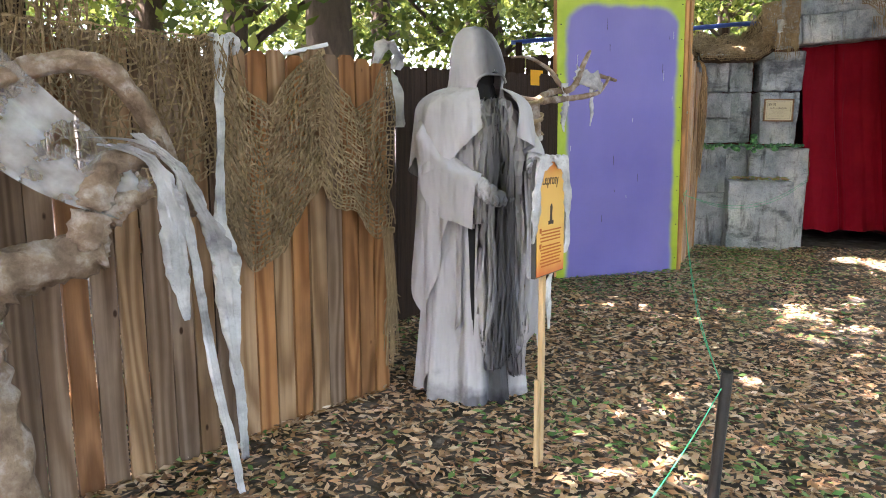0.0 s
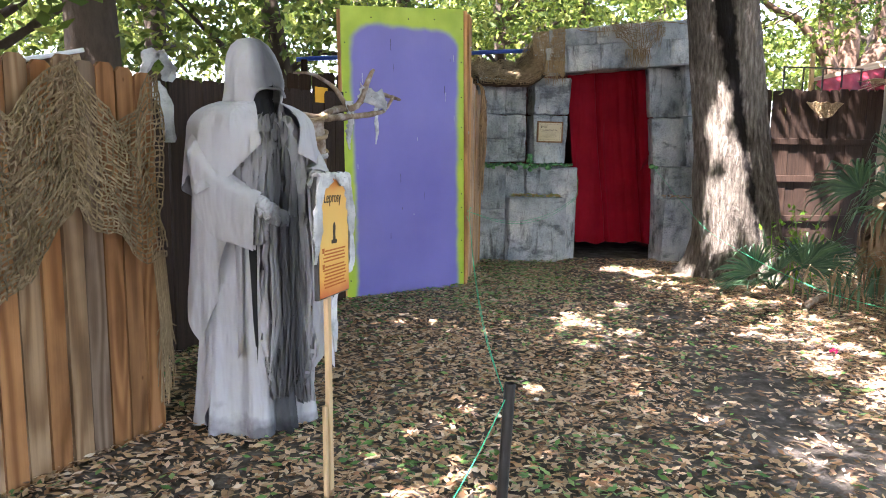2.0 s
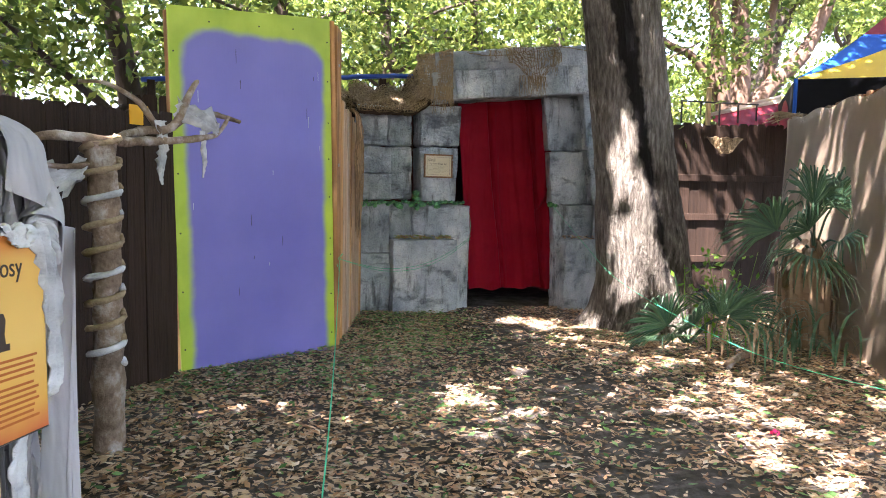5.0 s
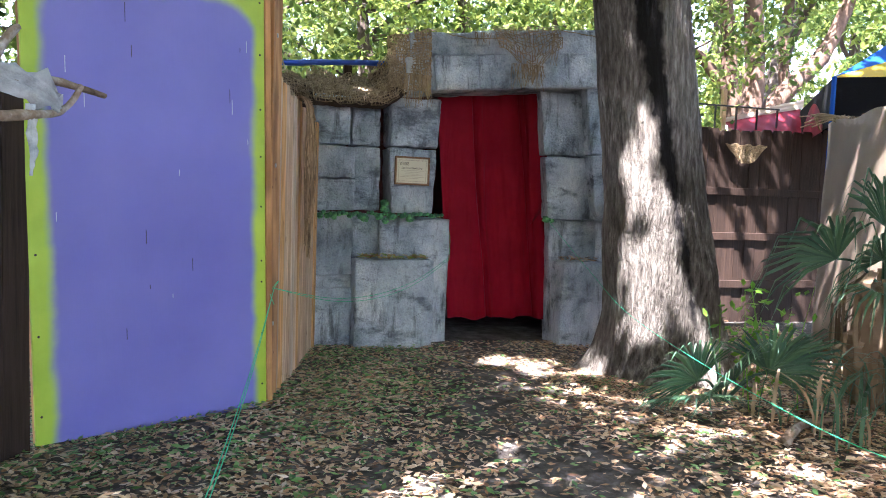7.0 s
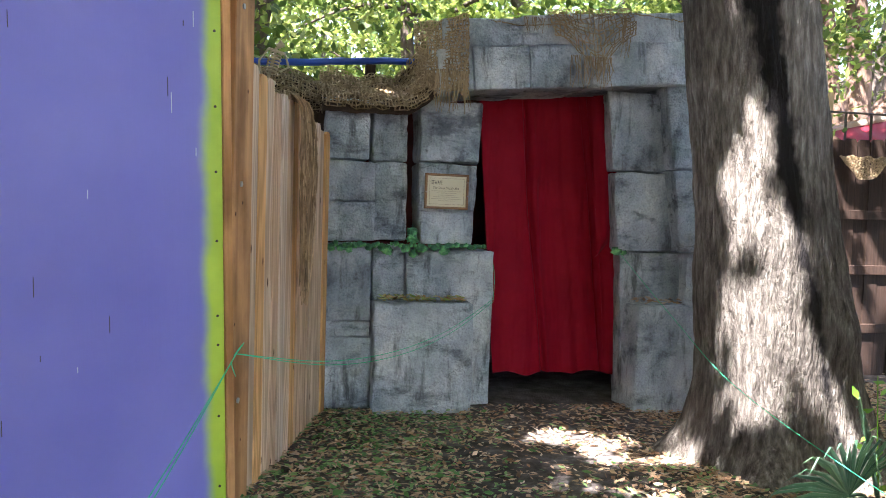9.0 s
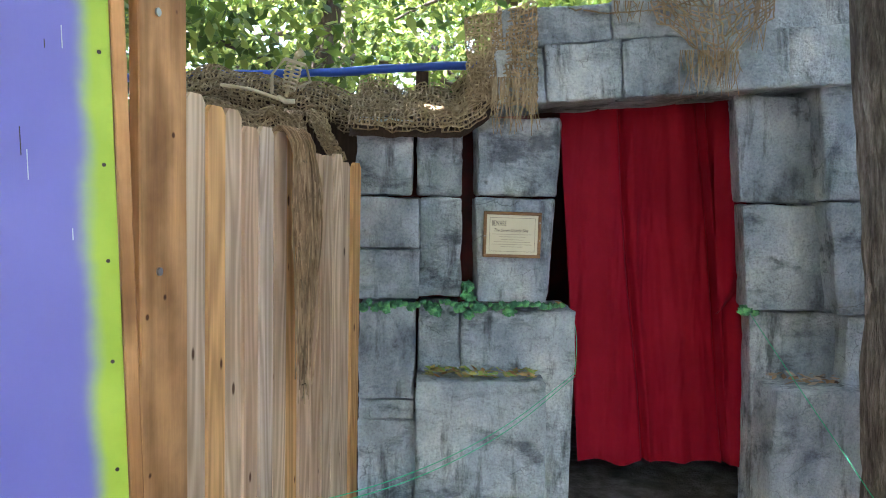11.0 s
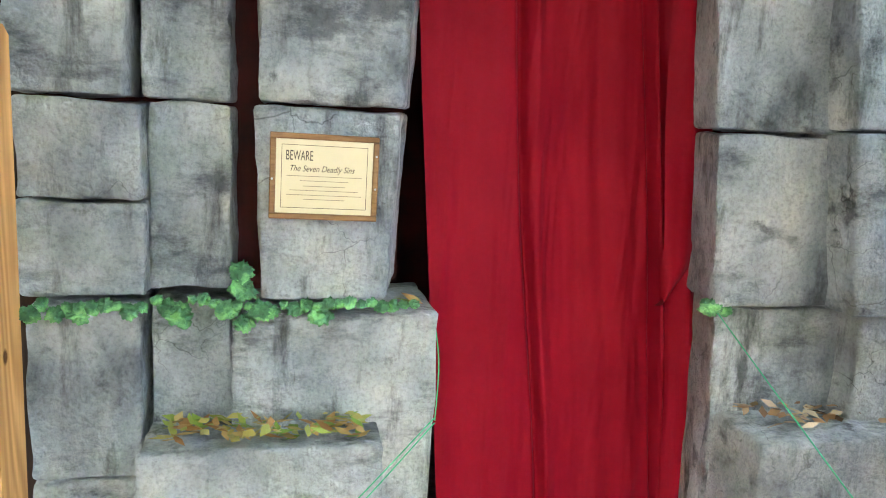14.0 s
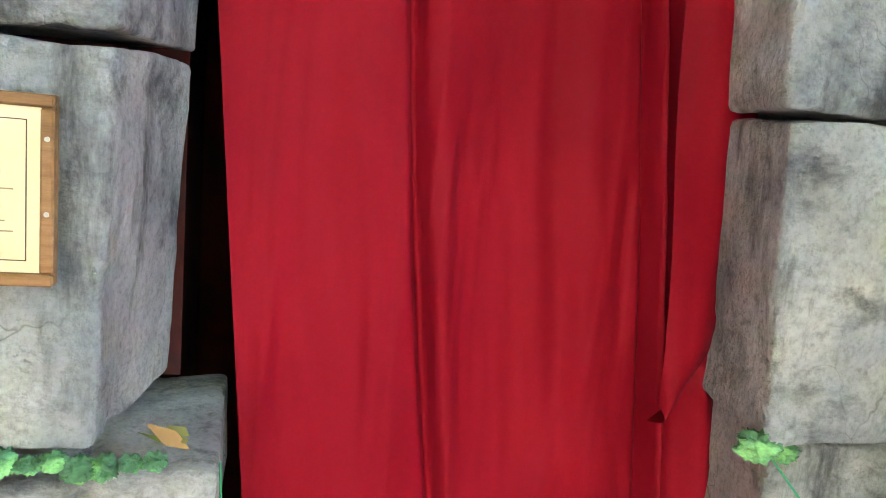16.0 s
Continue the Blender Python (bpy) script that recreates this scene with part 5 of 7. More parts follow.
# ---- driftwood with gauze by the weathered fence ----
def driftwood():
    h = holder("driftwood_branch", pose(0, 0, 0), "gnarled grey driftwood limb standing by the fence", "branch")

    def F(s, o, z):
        return on_fence(s, o, z)

    limbs = [
        ([F(1.95, 0.42, 0.0), F(1.95, 0.42, 0.4), F(1.98, 0.42, 0.75), F(1.90, 0.43, 0.93), F(1.72, 0.45, 0.97), F(1.62, 0.47, 0.99)], [0.13, 0.12, 0.10, 0.085, 0.075, 0.07]),
        ([F(1.66, 0.46, 0.98), F(1.64, 0.48, 1.10), F(1.58, 0.46, 1.22), F(1.46, 0.44, 1.27), F(1.40, 0.44, 1.29)], [0.07, 0.06, 0.055, 0.05, 0.045]),
        ([F(1.78, 0.42, 1.50), F(1.66, 0.45, 1.53), F(1.56, 0.46, 1.51), F(1.46, 0.44, 1.41), F(1.39, 0.43, 1.29), F(1.33, 0.42, 1.15), F(1.27, 0.41, 1.06)], [0.03, 0.035, 0.035, 0.032, 0.03, 0.025, 0.018]),
        ([F(1.60, 0.46, 1.08), F(1.52, 0.46, 1.14), F(1.46, 0.45, 1.16)], [0.05, 0.045, 0.035]),
        ([F(1.78, 0.42, 1.50), F(1.9, 0.40, 1.45), F(2.05, 0.38, 1.3)], [0.03, 0.035, 0.05]),
    ]
    for i, (p, r) in enumerate(limbs):
        bm = bmesh.new()
        tube(bm, smooth_path(p, 10), [q * (0.85 if i < 2 else 0.95) for q in r], 20, rough=0.42, seed=i * 9.0)
        part("limb", bm, M_DRIFT, h, smooth=True)

    g = holder("gauze_web", pose(0, 0, 0), "torn white gauze stretched over the driftwood", "cloth")

    def web(u, v):
        p = F(2.05, 0.40, 1.80 - 0.36 * v).lerp(F(1.44 + 0.14 * v, 0.49, 1.20 - 0.12 * v), u)
        return p + Vector((0, 0, -0.10 * math.sin(u * 3.14) * (0.4 + 0.2 * v))) + FN * (0.02 * math.sin(u * 5 + v * 9) + 0.012 * noise.noise(Vector((u * 8, v * 20, 1))))

    bm = bmesh.new()
    loft(bm, [[web(i / 40, j / 24) for i in range(41)] for j in range(25)], closed=False)
    part("web", bm, M_WEB, g, smooth=True)
    side = FD
    strips = [
        ([F(1.58, 0.50, 1.30), F(1.45, 0.49, 1.24), F(1.40, 0.48, 1.1), F(1.38, 0.47, 0.9), F(1.36, 0.47, 0.72)], [0.10, 0.06, 0.10, 0.09, 0.02]),
        ([F(1.50, 0.49, 1.33), F(1.36, 0.47, 1.22), F(1.28, 0.46, 1.08), F(1.22, 0.44, 0.98), F(1.16, 0.40, 0.78), F(1.12, 0.38, 0.45)], [0.05, 0.06, 0.05, 0.09, 0.12, 0.02]),
        ([F(1.36, 0.47, 1.22), F(1.32, 0.46, 0.95), F(1.26, 0.45, 0.55), F(1.20, 0.45, 0.2), F(1.17, 0.45, 0.03)], [0.03, 0.035, 0.04, 0.045, 0.03]),
        ([F(0.93, -0.01, 1.66), F(0.93, 0.06, 1.68), F(0.95, 0.07, 1.5), F(0.98, 0.10, 1.25), F(1.04, 0.18, 1.0), F(1.02, 0.2, 0.8), F(1.02, 0.2, 0.5), F(1.0, 0.2, 0.2), F(0.99, 0.2, 0.02)], [0.09, 0.09, 0.05, 0.035, 0.06, 0.09, 0.06, 0.045, 0.04]),
        ([F(1.62, 0.50, 1.32), F(1.48, 0.50, 1.30), F(1.38, 0.49, 1.24)], [0.06, 0.05, 0.03]),
    ]
    for i, (p, w) in enumerate(strips):
        bm = bmesh.new()
        ribbon(bm, p, [q * 0.85 for q in w], side, 0.2, 9, 0.22, i + 2, 9)
        part("gauze_strip", bm, M_GAUZE, g, smooth=True)
    bm = bmesh.new()
    tube(bm, smooth_path([F(0.91, 0.03, 1.67), F(0.87, 0.04, 1.69), F(0.85, 0.03, 1.66), F(0.88, 0.05, 1.64)], 5), 0.022, 8, 0.3)
    part("knot", bm, M_GAUZE, g, smooth=True)


driftwood()


def fence_top_scraps():
    h = holder("gauze_scrap", pose(0, 0, 0), "scraps of pale gauze snagged on the fence tops", "cloth")
    bm = bmesh.new()
    ribbon(bm, [(-3.66, -5.30, 1.56), (-3.62, -5.33, 1.60), (-3.56, -5.36, 1.50), (-3.54, -5.36, 1.34)], [0.04, 0.08, 0.10, 0.06], (0.6, 0.8, 0), 0.3, 6, 0.3, 3)
    part("scrap", bm, M_GAUZE, h, smooth=True)
    bm = bmesh.new()
    ribbon(bm, [(-3.9, -4.35, 1.72), (-3.84, -4.3, 1.86), (-3.78, -4.22, 1.80), (-3.8, -4.2, 1.70)], [0.05, 0.12, 0.10, 0.05], (0.6, 0.8, 0), 0.3, 6, 0.3, 5)
    part("scrap", bm, M_GAUZE, h, smooth=True)
    b = holder("white_roof_model", pose(-4.25, -5.15, 1.70, 0, -14, 35), "small white painted wooden box roof showing above the fence", "box")
    part("roof_board", new_box(-0.26, 0.26, -0.12, 0.12, 0, 0.02, 0.003), M_WHITEBOARD, b)
    part("end_block", new_box(0.10, 0.24, -0.10, 0.10, -0.12, -0.001, 0.004), M_BURLAP, b)
    part("support", new_box(-0.03, 0.03, -0.03, 0.03, -1.7, -0.002), M_BROWN, b)
    c = holder("orange_card", pose(-2.97, -2.93, 1.66, 0, 0, 55), "orange card fixed to the brown fence top", "card")
    part("sheet", new_box(0, 0.16, -0.018, -0.012, 0, 0.12), M_ORANGE, c)


fence_top_scraps()


# ---- robed figure ----
def robed_statue():
    bm = bmesh.new()
    N = 120

    def cyc(hems, u):
        q = u * (len(hems) - 1)
        k = min(int(q), len(hems) - 2)
        return hems[k] + (hems[k + 1] - hems[k]) * (q - k)

    def pleat(a, ph, n, sharp=0.6):
        """Soft round ridges with tight valleys between them."""
        s = math.sin(n * a + ph + 1.1 * math.sin(1.7 * a + ph))
        return (0.5 + 0.5 * s) ** sharp - 0.6

    def ring(z, rx, ry, fold=0.0, n=9, ph=0.0, hem=0.0):
        out = []
        for i in range(N):
            a = 2 * math.pi * i / N
            f = fold * pleat(a, ph, n) + fold * 0.3 * pleat(a, ph * 2 + 1, 2 * n + 1)
            out.append(Vector(((rx + f) * math.cos(a), (ry + f) * math.sin(a), z + hem * noise.noise(Vector((math.cos(a) * 3, math.sin(a) * 3, 5))))))
        return out

    # long under-robe, spreading a little at the hem
    prof = [(0.02, 0.265, 0.26, 0.085), (0.12, 0.255, 0.25, 0.08), (0.35, 0.235, 0.235, 0.07), (0.6, 0.21, 0.22, 0.055), (0.9, 0.18, 0.20, 0.04), (1.15, 0.15, 0.18, 0.02), (1.32, 0.13, 0.17, 0.012), (1.43, 0.09, 0.12, 0.004), (1.5, 0.06, 0.08, 0.0)]
    loft(bm, [ring(z, a, b, f, 9, z * 0.35 + 0.4, 0.03 if z < 0.05 else 0) for z, a, b, f in prof])

    def cloak(a0, a1, hems, r_low, wave, n, ph, z_neck=1.52, r_neck=0.10, rz_sh=1.44):
        """A sheet hung from the neck over the shoulders, straight down from there, its hem cut to points."""
        M, J = 150, 40
        rows = []
        for j in range(J + 1):
            v = j / J
            row = []
            for i in range(M + 1):
                u = i / M
                a = a0 + (a1 - a0) * u
                hem = cyc(hems, u)
                side = abs(math.sin(a))
                sh = min(v / 0.18, 1.0)
                if v < 0.18:
                    z = z_neck + (rz_sh - z_neck) * sh ** 1.6
                else:
                    z = rz_sh + (hem - rz_sh) * (v - 0.18) / 0.82
                low = max(v - 0.18, 0) / 0.82
                r = r_neck + (r_low - r_neck) * math.sin(sh * math.pi / 2) * (0.80 + 0.20 * side) + 0.02 * low
                f = wave * (0.12 + 0.88 * low) * sh * (pleat(a, ph, n, 0.7) + 0.35 * pleat(a, ph + 2, 2 * n + 1))
                f += 0.012 * low * noise.noise(Vector((a * 3, z * 4, ph)))
                lean = 0.02 * low * math.sin(a * 5 + ph)
                row.append(Vector(((r + f) * math.cos(a + lean) * 0.97, (r + f) * math.sin(a + lean), z)))
            rows.append(row)
        loft(bm, rows, closed=False)

    # full-length outer cloak open at the front, then the shorter one with hanging corners
    cloak(0.62, 5.55, (0.25, 0.20, 0.04, 0.05, 0.03, 0.04, 0.10, 0.03, 0.05, 0.03, 0.30, 0.42), 0.222, 0.070, 8, 0.7, 1.49, 0.09, 1.37)
    cloak(0.70, 5.45, (0.62, 0.50, 0.62, 0.72, 0.60, 0.66, 0.58, 0.46, 0.74, 0.88, 0.60, 0.42, 0.70, 0.98), 0.262, 0.055, 7, 2.1, 1.51, 0.10, 1.39)
    # mantle on the shoulders
    cloak(0.42, 5.88, (1.30, 1.22, 1.16, 1.20, 1.12, 1.18, 1.14, 1.06, 1.12, 1.20, 1.12, 1.20, 1.34), 0.292, 0.042, 6, 3.4, 1.53, 0.11, 1.40)

    # sleeves that hang from the bent arms to a point
    for s, pts, drop in ((-1, ((0.0, 0.20, 1.40), (0.04, 0.275, 1.27), (0.13, 0.22, 1.16), (0.235, 0.115, 1.08)), 0.20), (1, ((0.0, 0.18, 1.40), (0.06, 0.25, 1.30), (0.14, 0.235, 1.235), (0.235, 0.19, 1.18)), 0.34)):
        c = smooth_path([Vector((x, y * s, z)) for x, y, z in pts], 10)
        rows = []
        for i, p in enumerate(c):
            f = i / (len(c) - 1)
            d = (c[min(i + 1, len(c) - 1)] - c[max(i - 1, 0)]).normalized()
            a1 = d.cross(Vector((0, 0, 1))).normalized()
            a2 = a1.cross(d)
            row = []
            for q in range(29):
                t = q / 28
                an = -2.3 + 4.6 * t
                edge = max(0.0, abs(t - 0.5) * 2 - 0.55) / 0.45
                r0 = 0.060 + 0.010 * math.sin(f * 7 + t * 9) * 0.5
                hang = edge ** 1.2 * drop * (0.35 + 0.65 * math.sin(min(f * 1.25, 1.0) * math.pi * 0.72))
                row.append(p + a1 * (r0 * math.sin(an) * (1 - 0.5 * edge)) + a2 * (r0 * math.cos(an)) - Vector((0, 0, hang)) + a1 * 0.010 * math.sin(f * 12 + t * 5) * edge)
            rows.append(row)
        loft(bm, rows, closed=False)
        el, wr = Vector((pts[2][0], pts[2][1] * s, pts[2][2])), Vector((pts[3][0], pts[3][1] * s, pts[3][2]))
        hand = wr + Vector((0.085, (-0.05 if s < 0 else -0.03) * s, -0.055))
        fore = smooth_path([el, wr, hand], 12)
        tube(bm, fore, [0.046, 0.040, 0.034], 18, rough=0.25, seed=2 + s)
        d = (fore[-1] - fore[0]).normalized()
        a1 = d.cross(Vector((0, 0, 1))).normalized()
        a2 = d.cross(a1)
        for q in range(13):
            p = fore[min(9 + q, len(fore) - 1)]
            tube(bm, [p + (a1 * math.cos(t) + a2 * math.sin(t)) * (0.041 - 0.0004 * q) + d * 0.020 * math.sin(t + q * 1.3) for t in [k * 2 * math.pi / 14 for k in range(15)]], 0.0075, 5)
        r = bmesh.ops.create_icosphere(bm, subdivisions=3, radius=0.043, matrix=Matrix.Translation(hand) @ Matrix.Diagonal((1.15, 0.9, 0.95, 1)))
        for v in r["verts"]:
            v.co += (v.co - hand) * 0.35 * noise.noise(v.co * 40)
        for q in range(3):
            k = hand + Vector((0.028, (-0.024 + 0.022 * q) * 1.0, 0.012))
            tube(bm, smooth_path([k, k + Vector((0.016, 0, -0.018)), k + Vector((0.004, 0, -0.040))], 4), 0.011, 8)

    # hood: round crown, brim drooping over the face, open below it
    prof = [(1.815, 0.006, -0.02, 0.006, 0.0), (1.806, 0.05, -0.065, 0.05, 0.0), (1.78, 0.092, -0.095, 0.080, 0.0), (1.745, 0.125, -0.112, 0.100, 0.0), (1.705, 0.152, -0.120, 0.112, 0.0), (1.665, 0.174, -0.125, 0.118, 0.0), (1.63, 0.190, -0.128, 0.120, 0.0),
            (1.61, 0.190, -0.130, 0.121, 0.38), (1.575, 0.174, -0.132, 0.122, 0.55), (1.535, 0.155, -0.136, 0.126, 0.58), (1.49, 0.148, -0.145, 0.142, 0.46), (1.445, 0.152, -0.158, 0.172, 0.34), (1.40, 0.162, -0.168, 0.205, 0.28), (1.33, 0.174, -0.178, 0.228, 0.22), (1.25, 0.182, -0.183, 0.238, 0.20)]
    steps = []
    for (p0, p1) in zip(prof[:-1], prof[1:]):
        steps += [tuple(a + (b - a) * q / 3 for a, b in zip(p0, p1)) for q in range(3)]
    rows = []
    for z, xf, xb, hw, g in steps + [prof[-1]]:
        row = []
        low = min(max((1.66 - z) / 0.4, 0), 1)
        for i in range(97):
            a = g + (2 * math.pi - 2 * g) * i / 96
            rx, cx = (xf - xb) / 2, (xf + xb) / 2
            ca, sa = math.cos(a), math.sin(a)
            f = 1 + low * 0.26 * pleat(a, 1.3 + z * 1.2, 6) * max(0.35, 0.4 + 0.6 * ca) + 0.02 * noise.noise(Vector((ca * 2, sa * 2, z * 5)))
            droop = -0.035 * max(ca, 0) ** 3 * min(max((1.79 - z) / 0.14, 0), 1) if z > 1.5 else -0.035 * max(ca, 0) ** 3 * max(0.0, (z - 1.3) / 0.2)
            hem = (-0.10 * max(0.0, -sa) ** 2 - 0.08 * max(0.0, ca)) * min(max((1.34 - z) / 0.08, 0), 1)
            row.append(Vector((cx + rx * ca * f, hw * sa * f, z + droop + hem)))
        rows.append(row)
    loft(bm, rows, closed=False)
    # turned edge of the brim
    tube(bm, [Vector((0.018 + 0.168 * math.cos(a), 0.139 * math.sin(a), 1.615 - 0.033 * max(math.cos(a), 0) ** 3 - 0.05 * (abs(a) / 0.62) ** 3)) for a in [-0.62 + 1.24 * q / 24 for q in range(25)]], 0.007, 6)
    # hollow where a face would be and inner robe, black in place of shade
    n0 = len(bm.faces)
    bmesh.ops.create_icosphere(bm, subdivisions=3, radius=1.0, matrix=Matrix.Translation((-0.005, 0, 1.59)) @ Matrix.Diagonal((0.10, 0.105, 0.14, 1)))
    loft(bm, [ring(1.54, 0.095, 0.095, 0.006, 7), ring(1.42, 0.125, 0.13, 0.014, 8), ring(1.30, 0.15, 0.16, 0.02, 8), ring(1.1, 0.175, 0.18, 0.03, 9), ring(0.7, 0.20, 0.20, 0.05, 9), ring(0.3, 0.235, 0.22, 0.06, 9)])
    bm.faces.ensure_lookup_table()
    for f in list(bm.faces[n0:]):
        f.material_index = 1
    # charcoal scarf folds from the hood down the breast
    rr = random.Random(5)
    for q, (y, w, ln) in enumerate(((-0.09, 0.10, 0.60), (-0.02, 0.11, 0.80), (0.06, 0.12, 0.95))):
        ribbon(bm, [(0.120, y * 0.9, 1.46), (0.160, y, 1.38), (0.198, y * 1.1, 1.18), (0.225, y * 1.15, 1.5 - ln)], [w * 0.7, w, w, w * 0.5], (0.1, 1, 0), 0.55, 8, 0.1, q, 9)
    for q in range(4):
        y = -0.05 + 0.05 * q
        ribbon(bm, [(0.215, y, 1.02), (0.240, y, 0.7), (0.262, y + rr.uniform(-0.02, 0.02), 0.4), (0.275, y, rr.uniform(0.06, 0.25))], [0.07, 0.11, 0.12, 0.07], (0.1, 1, 0), 0.35, 8, 0.15, q, 11)
    # pale shreds hanging from the fist
    for q in range(16):
        y = -0.10 + 0.009 * q + rr.uniform(-0.012, 0.012)
        x = 0.315 + rr.uniform(-0.02, 0.02)
        ribbon(bm, [(x, y, 1.02), (x, y, 0.85), (x + 0.005, y + rr.uniform(-0.02, 0.02), 0.6), (x + 0.008, y + rr.uniform(-0.03, 0.03), rr.uniform(0.2, 0.62))], [0.010, 0.014, 0.016, 0.005], (0.3, 1, 0), 0.3, 6, 0.4, q)
    # long wing of cloth from the far arm, its end dipped in black
    rows = []
    for j in range(31):
        v = j / 30
        rows.append([Vector((0.18 + 0.07 * u + 0.02 * math.sin(u * 9 + v * 3) * v, 0.20 + 0.10 * u - 0.02 * v + 0.018 * math.sin(u * 11 + v * 2), 1.22 - 0.05 * u - (0.92 - 0.12 * abs(u - 0.5) - 0.05 * math.sin(u * 17)) * v)) for u in [i / 16 for i in range(17)]])
    loft(bm, rows, closed=False)
    bmesh.ops.recalc_face_normals(bm, faces=bm.faces[:])
    ob = link_mesh("hooded_statue", bm, robe_cloth(), smooth=True)
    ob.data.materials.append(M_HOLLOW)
    ob.matrix_basis = pose(-3.17, -5.40, 0.0, 0, 0, -54)
    tagged(ob, "tall hooded figure prop in ragged pale grey robes", "statue")
    base = holder("statue_base", pose(-3.17, -5.40, 0.0), "low dark base half hidden under the robe hem", "base")
    b2 = bmesh.new()
    tube(b2, [(0, 0, -0.02), (0, 0, 0.03)], [0.18, 0.17], 24)
    part("disc", b2, M_BLACK, base)


M_HOLLOW = surf("hood_shade_black", [(0.012, 0.012, 0.013), (0.03, 0.03, 0.032)], 5, (1.6, 1.6, 0.35), 0.95, 0.3, 0.4, 3)
robed_statue()


def leper_sign():
    a, b = Vector((-2.84, -6.33)), Vector((-2.735, -6.075))
    rz = math.degrees(math.atan2((b - a).y, (b - a).x))
    w, hh = 0.275, 0.43
    h = holder("story_sign", pose(a.x, a.y, 0.795, -1.5, 2.0, rz), "parchment-yellow story board on a thin wooden stake", "sign")
    part("backing", new_box(-0.006, w + 0.006, 0.003, 0.02, -0.006, hh + 0.006, 0.002), M_BLACK, h)
    part("print_sheet", new_box(0.004, w, 0.0, 0.0025, 0, hh), poster_print(), h)
    letters(h, "Leprosy", 0.045, -0.001, hh - 0.088, 0.058, M_INK, sx=0.85)
    bm = bmesh.new()
    tube(bm, [(0.135, -0.001, 0.20), (0.135, -0.001, 0.225), (0.137, -0.001, 0.255), (0.139, -0.001, 0.268)], [0.015, 0.011, 0.013, 0.005], 8)
    for v in bm.verts:
        v.co.y = -0.001 + (v.co.y + 0.001) * 0.02
    part("emblem", bm, M_INK, h, "small dark printed emblem")
    part("emblem_base", new_box(0.11, 0.16, -0.0012, -0.0004, 0.19, 0.204), M_INK, h)
    rr = random.Random(1)
    z = 0.165
    for i in range(11):
        if i == 4:
            z -= 0.008
        part("text_line", new_box(0.05 if i in (0, 4) else 0.03 + rr.uniform(0, 0.015), w - 0.03 - rr.uniform(0, 0.02), -0.0012, -0.0004, z, z + 0.0055), M_REDINK, h)
        if i in (0, 4):
            part("initial", new_box(0.026, 0.044, -0.0012, -0.0004, z - 0.004, z + 0.014), M_REDINK, h)
        z -= 0.0125
    part("stake", new_box(0.12, 0.15, 0.022, 0.042, -0.82, hh - 0.05, 0.003), M_STICK, h)
    part("splint", new_box(0.085, 0.105, 0.024, 0.04, -0.82, -0.42, 0.003), M_STICK, h)
    g = holder("sign_gauze", pose(a.x, a.y, 0.795, -1.5, 2.0, rz), "ragged white gauze draped over the board top", "cloth")
    for i, (pts, w_) in enumerate((([(0.0, 0.03, hh - 0.02), (0.02, -0.004, hh + 0.014), (-0.012, -0.008, hh - 0.1), (-0.03, -0.006, hh - 0.22), (-0.035, 0, hh - 0.30)], [0.06, 0.07, 0.06, 0.05, 0.015]),
                                 ([(0.20, 0.03, hh - 0.02), (0.24, -0.004, hh + 0.014), (0.285, -0.006, hh - 0.08), (0.30, 0.0, hh - 0.2), (0.305, 0, hh - 0.34), (0.295, 0.01, hh - 0.37)], [0.06, 0.08, 0.06, 0.05, 0.06, 0.02]),
                                 ([(0.10, 0.03, hh - 0.03), (0.10, -0.004, hh + 0.014), (0.06, -0.008, hh - 0.015), (0.055, -0.008, hh - 0.035)], [0.09, 0.11, 0.07, 0.02]),
                                 ([(0.18, 0.03, hh), (0.18, -0.004, hh + 0.013), (0.19, -0.009, hh - 0.015), (0.2, -0.009, hh - 0.03)], [0.1, 0.1, 0.07, 0.03]),
                                 ([(0.25, 0.04, -0.01), (0.24, 0.05, -0.1), (0.25, 0.05, -0.25)], [0.03, 0.05, 0.02]))):
        bm = bmesh.new()
        ribbon(bm, pts, w_, (1, 0, 0), 0.12, 7, 0.35, i + 5, 7)
        part("drape", bm, M_GAUZE, g, smooth=True)


leper_sign()


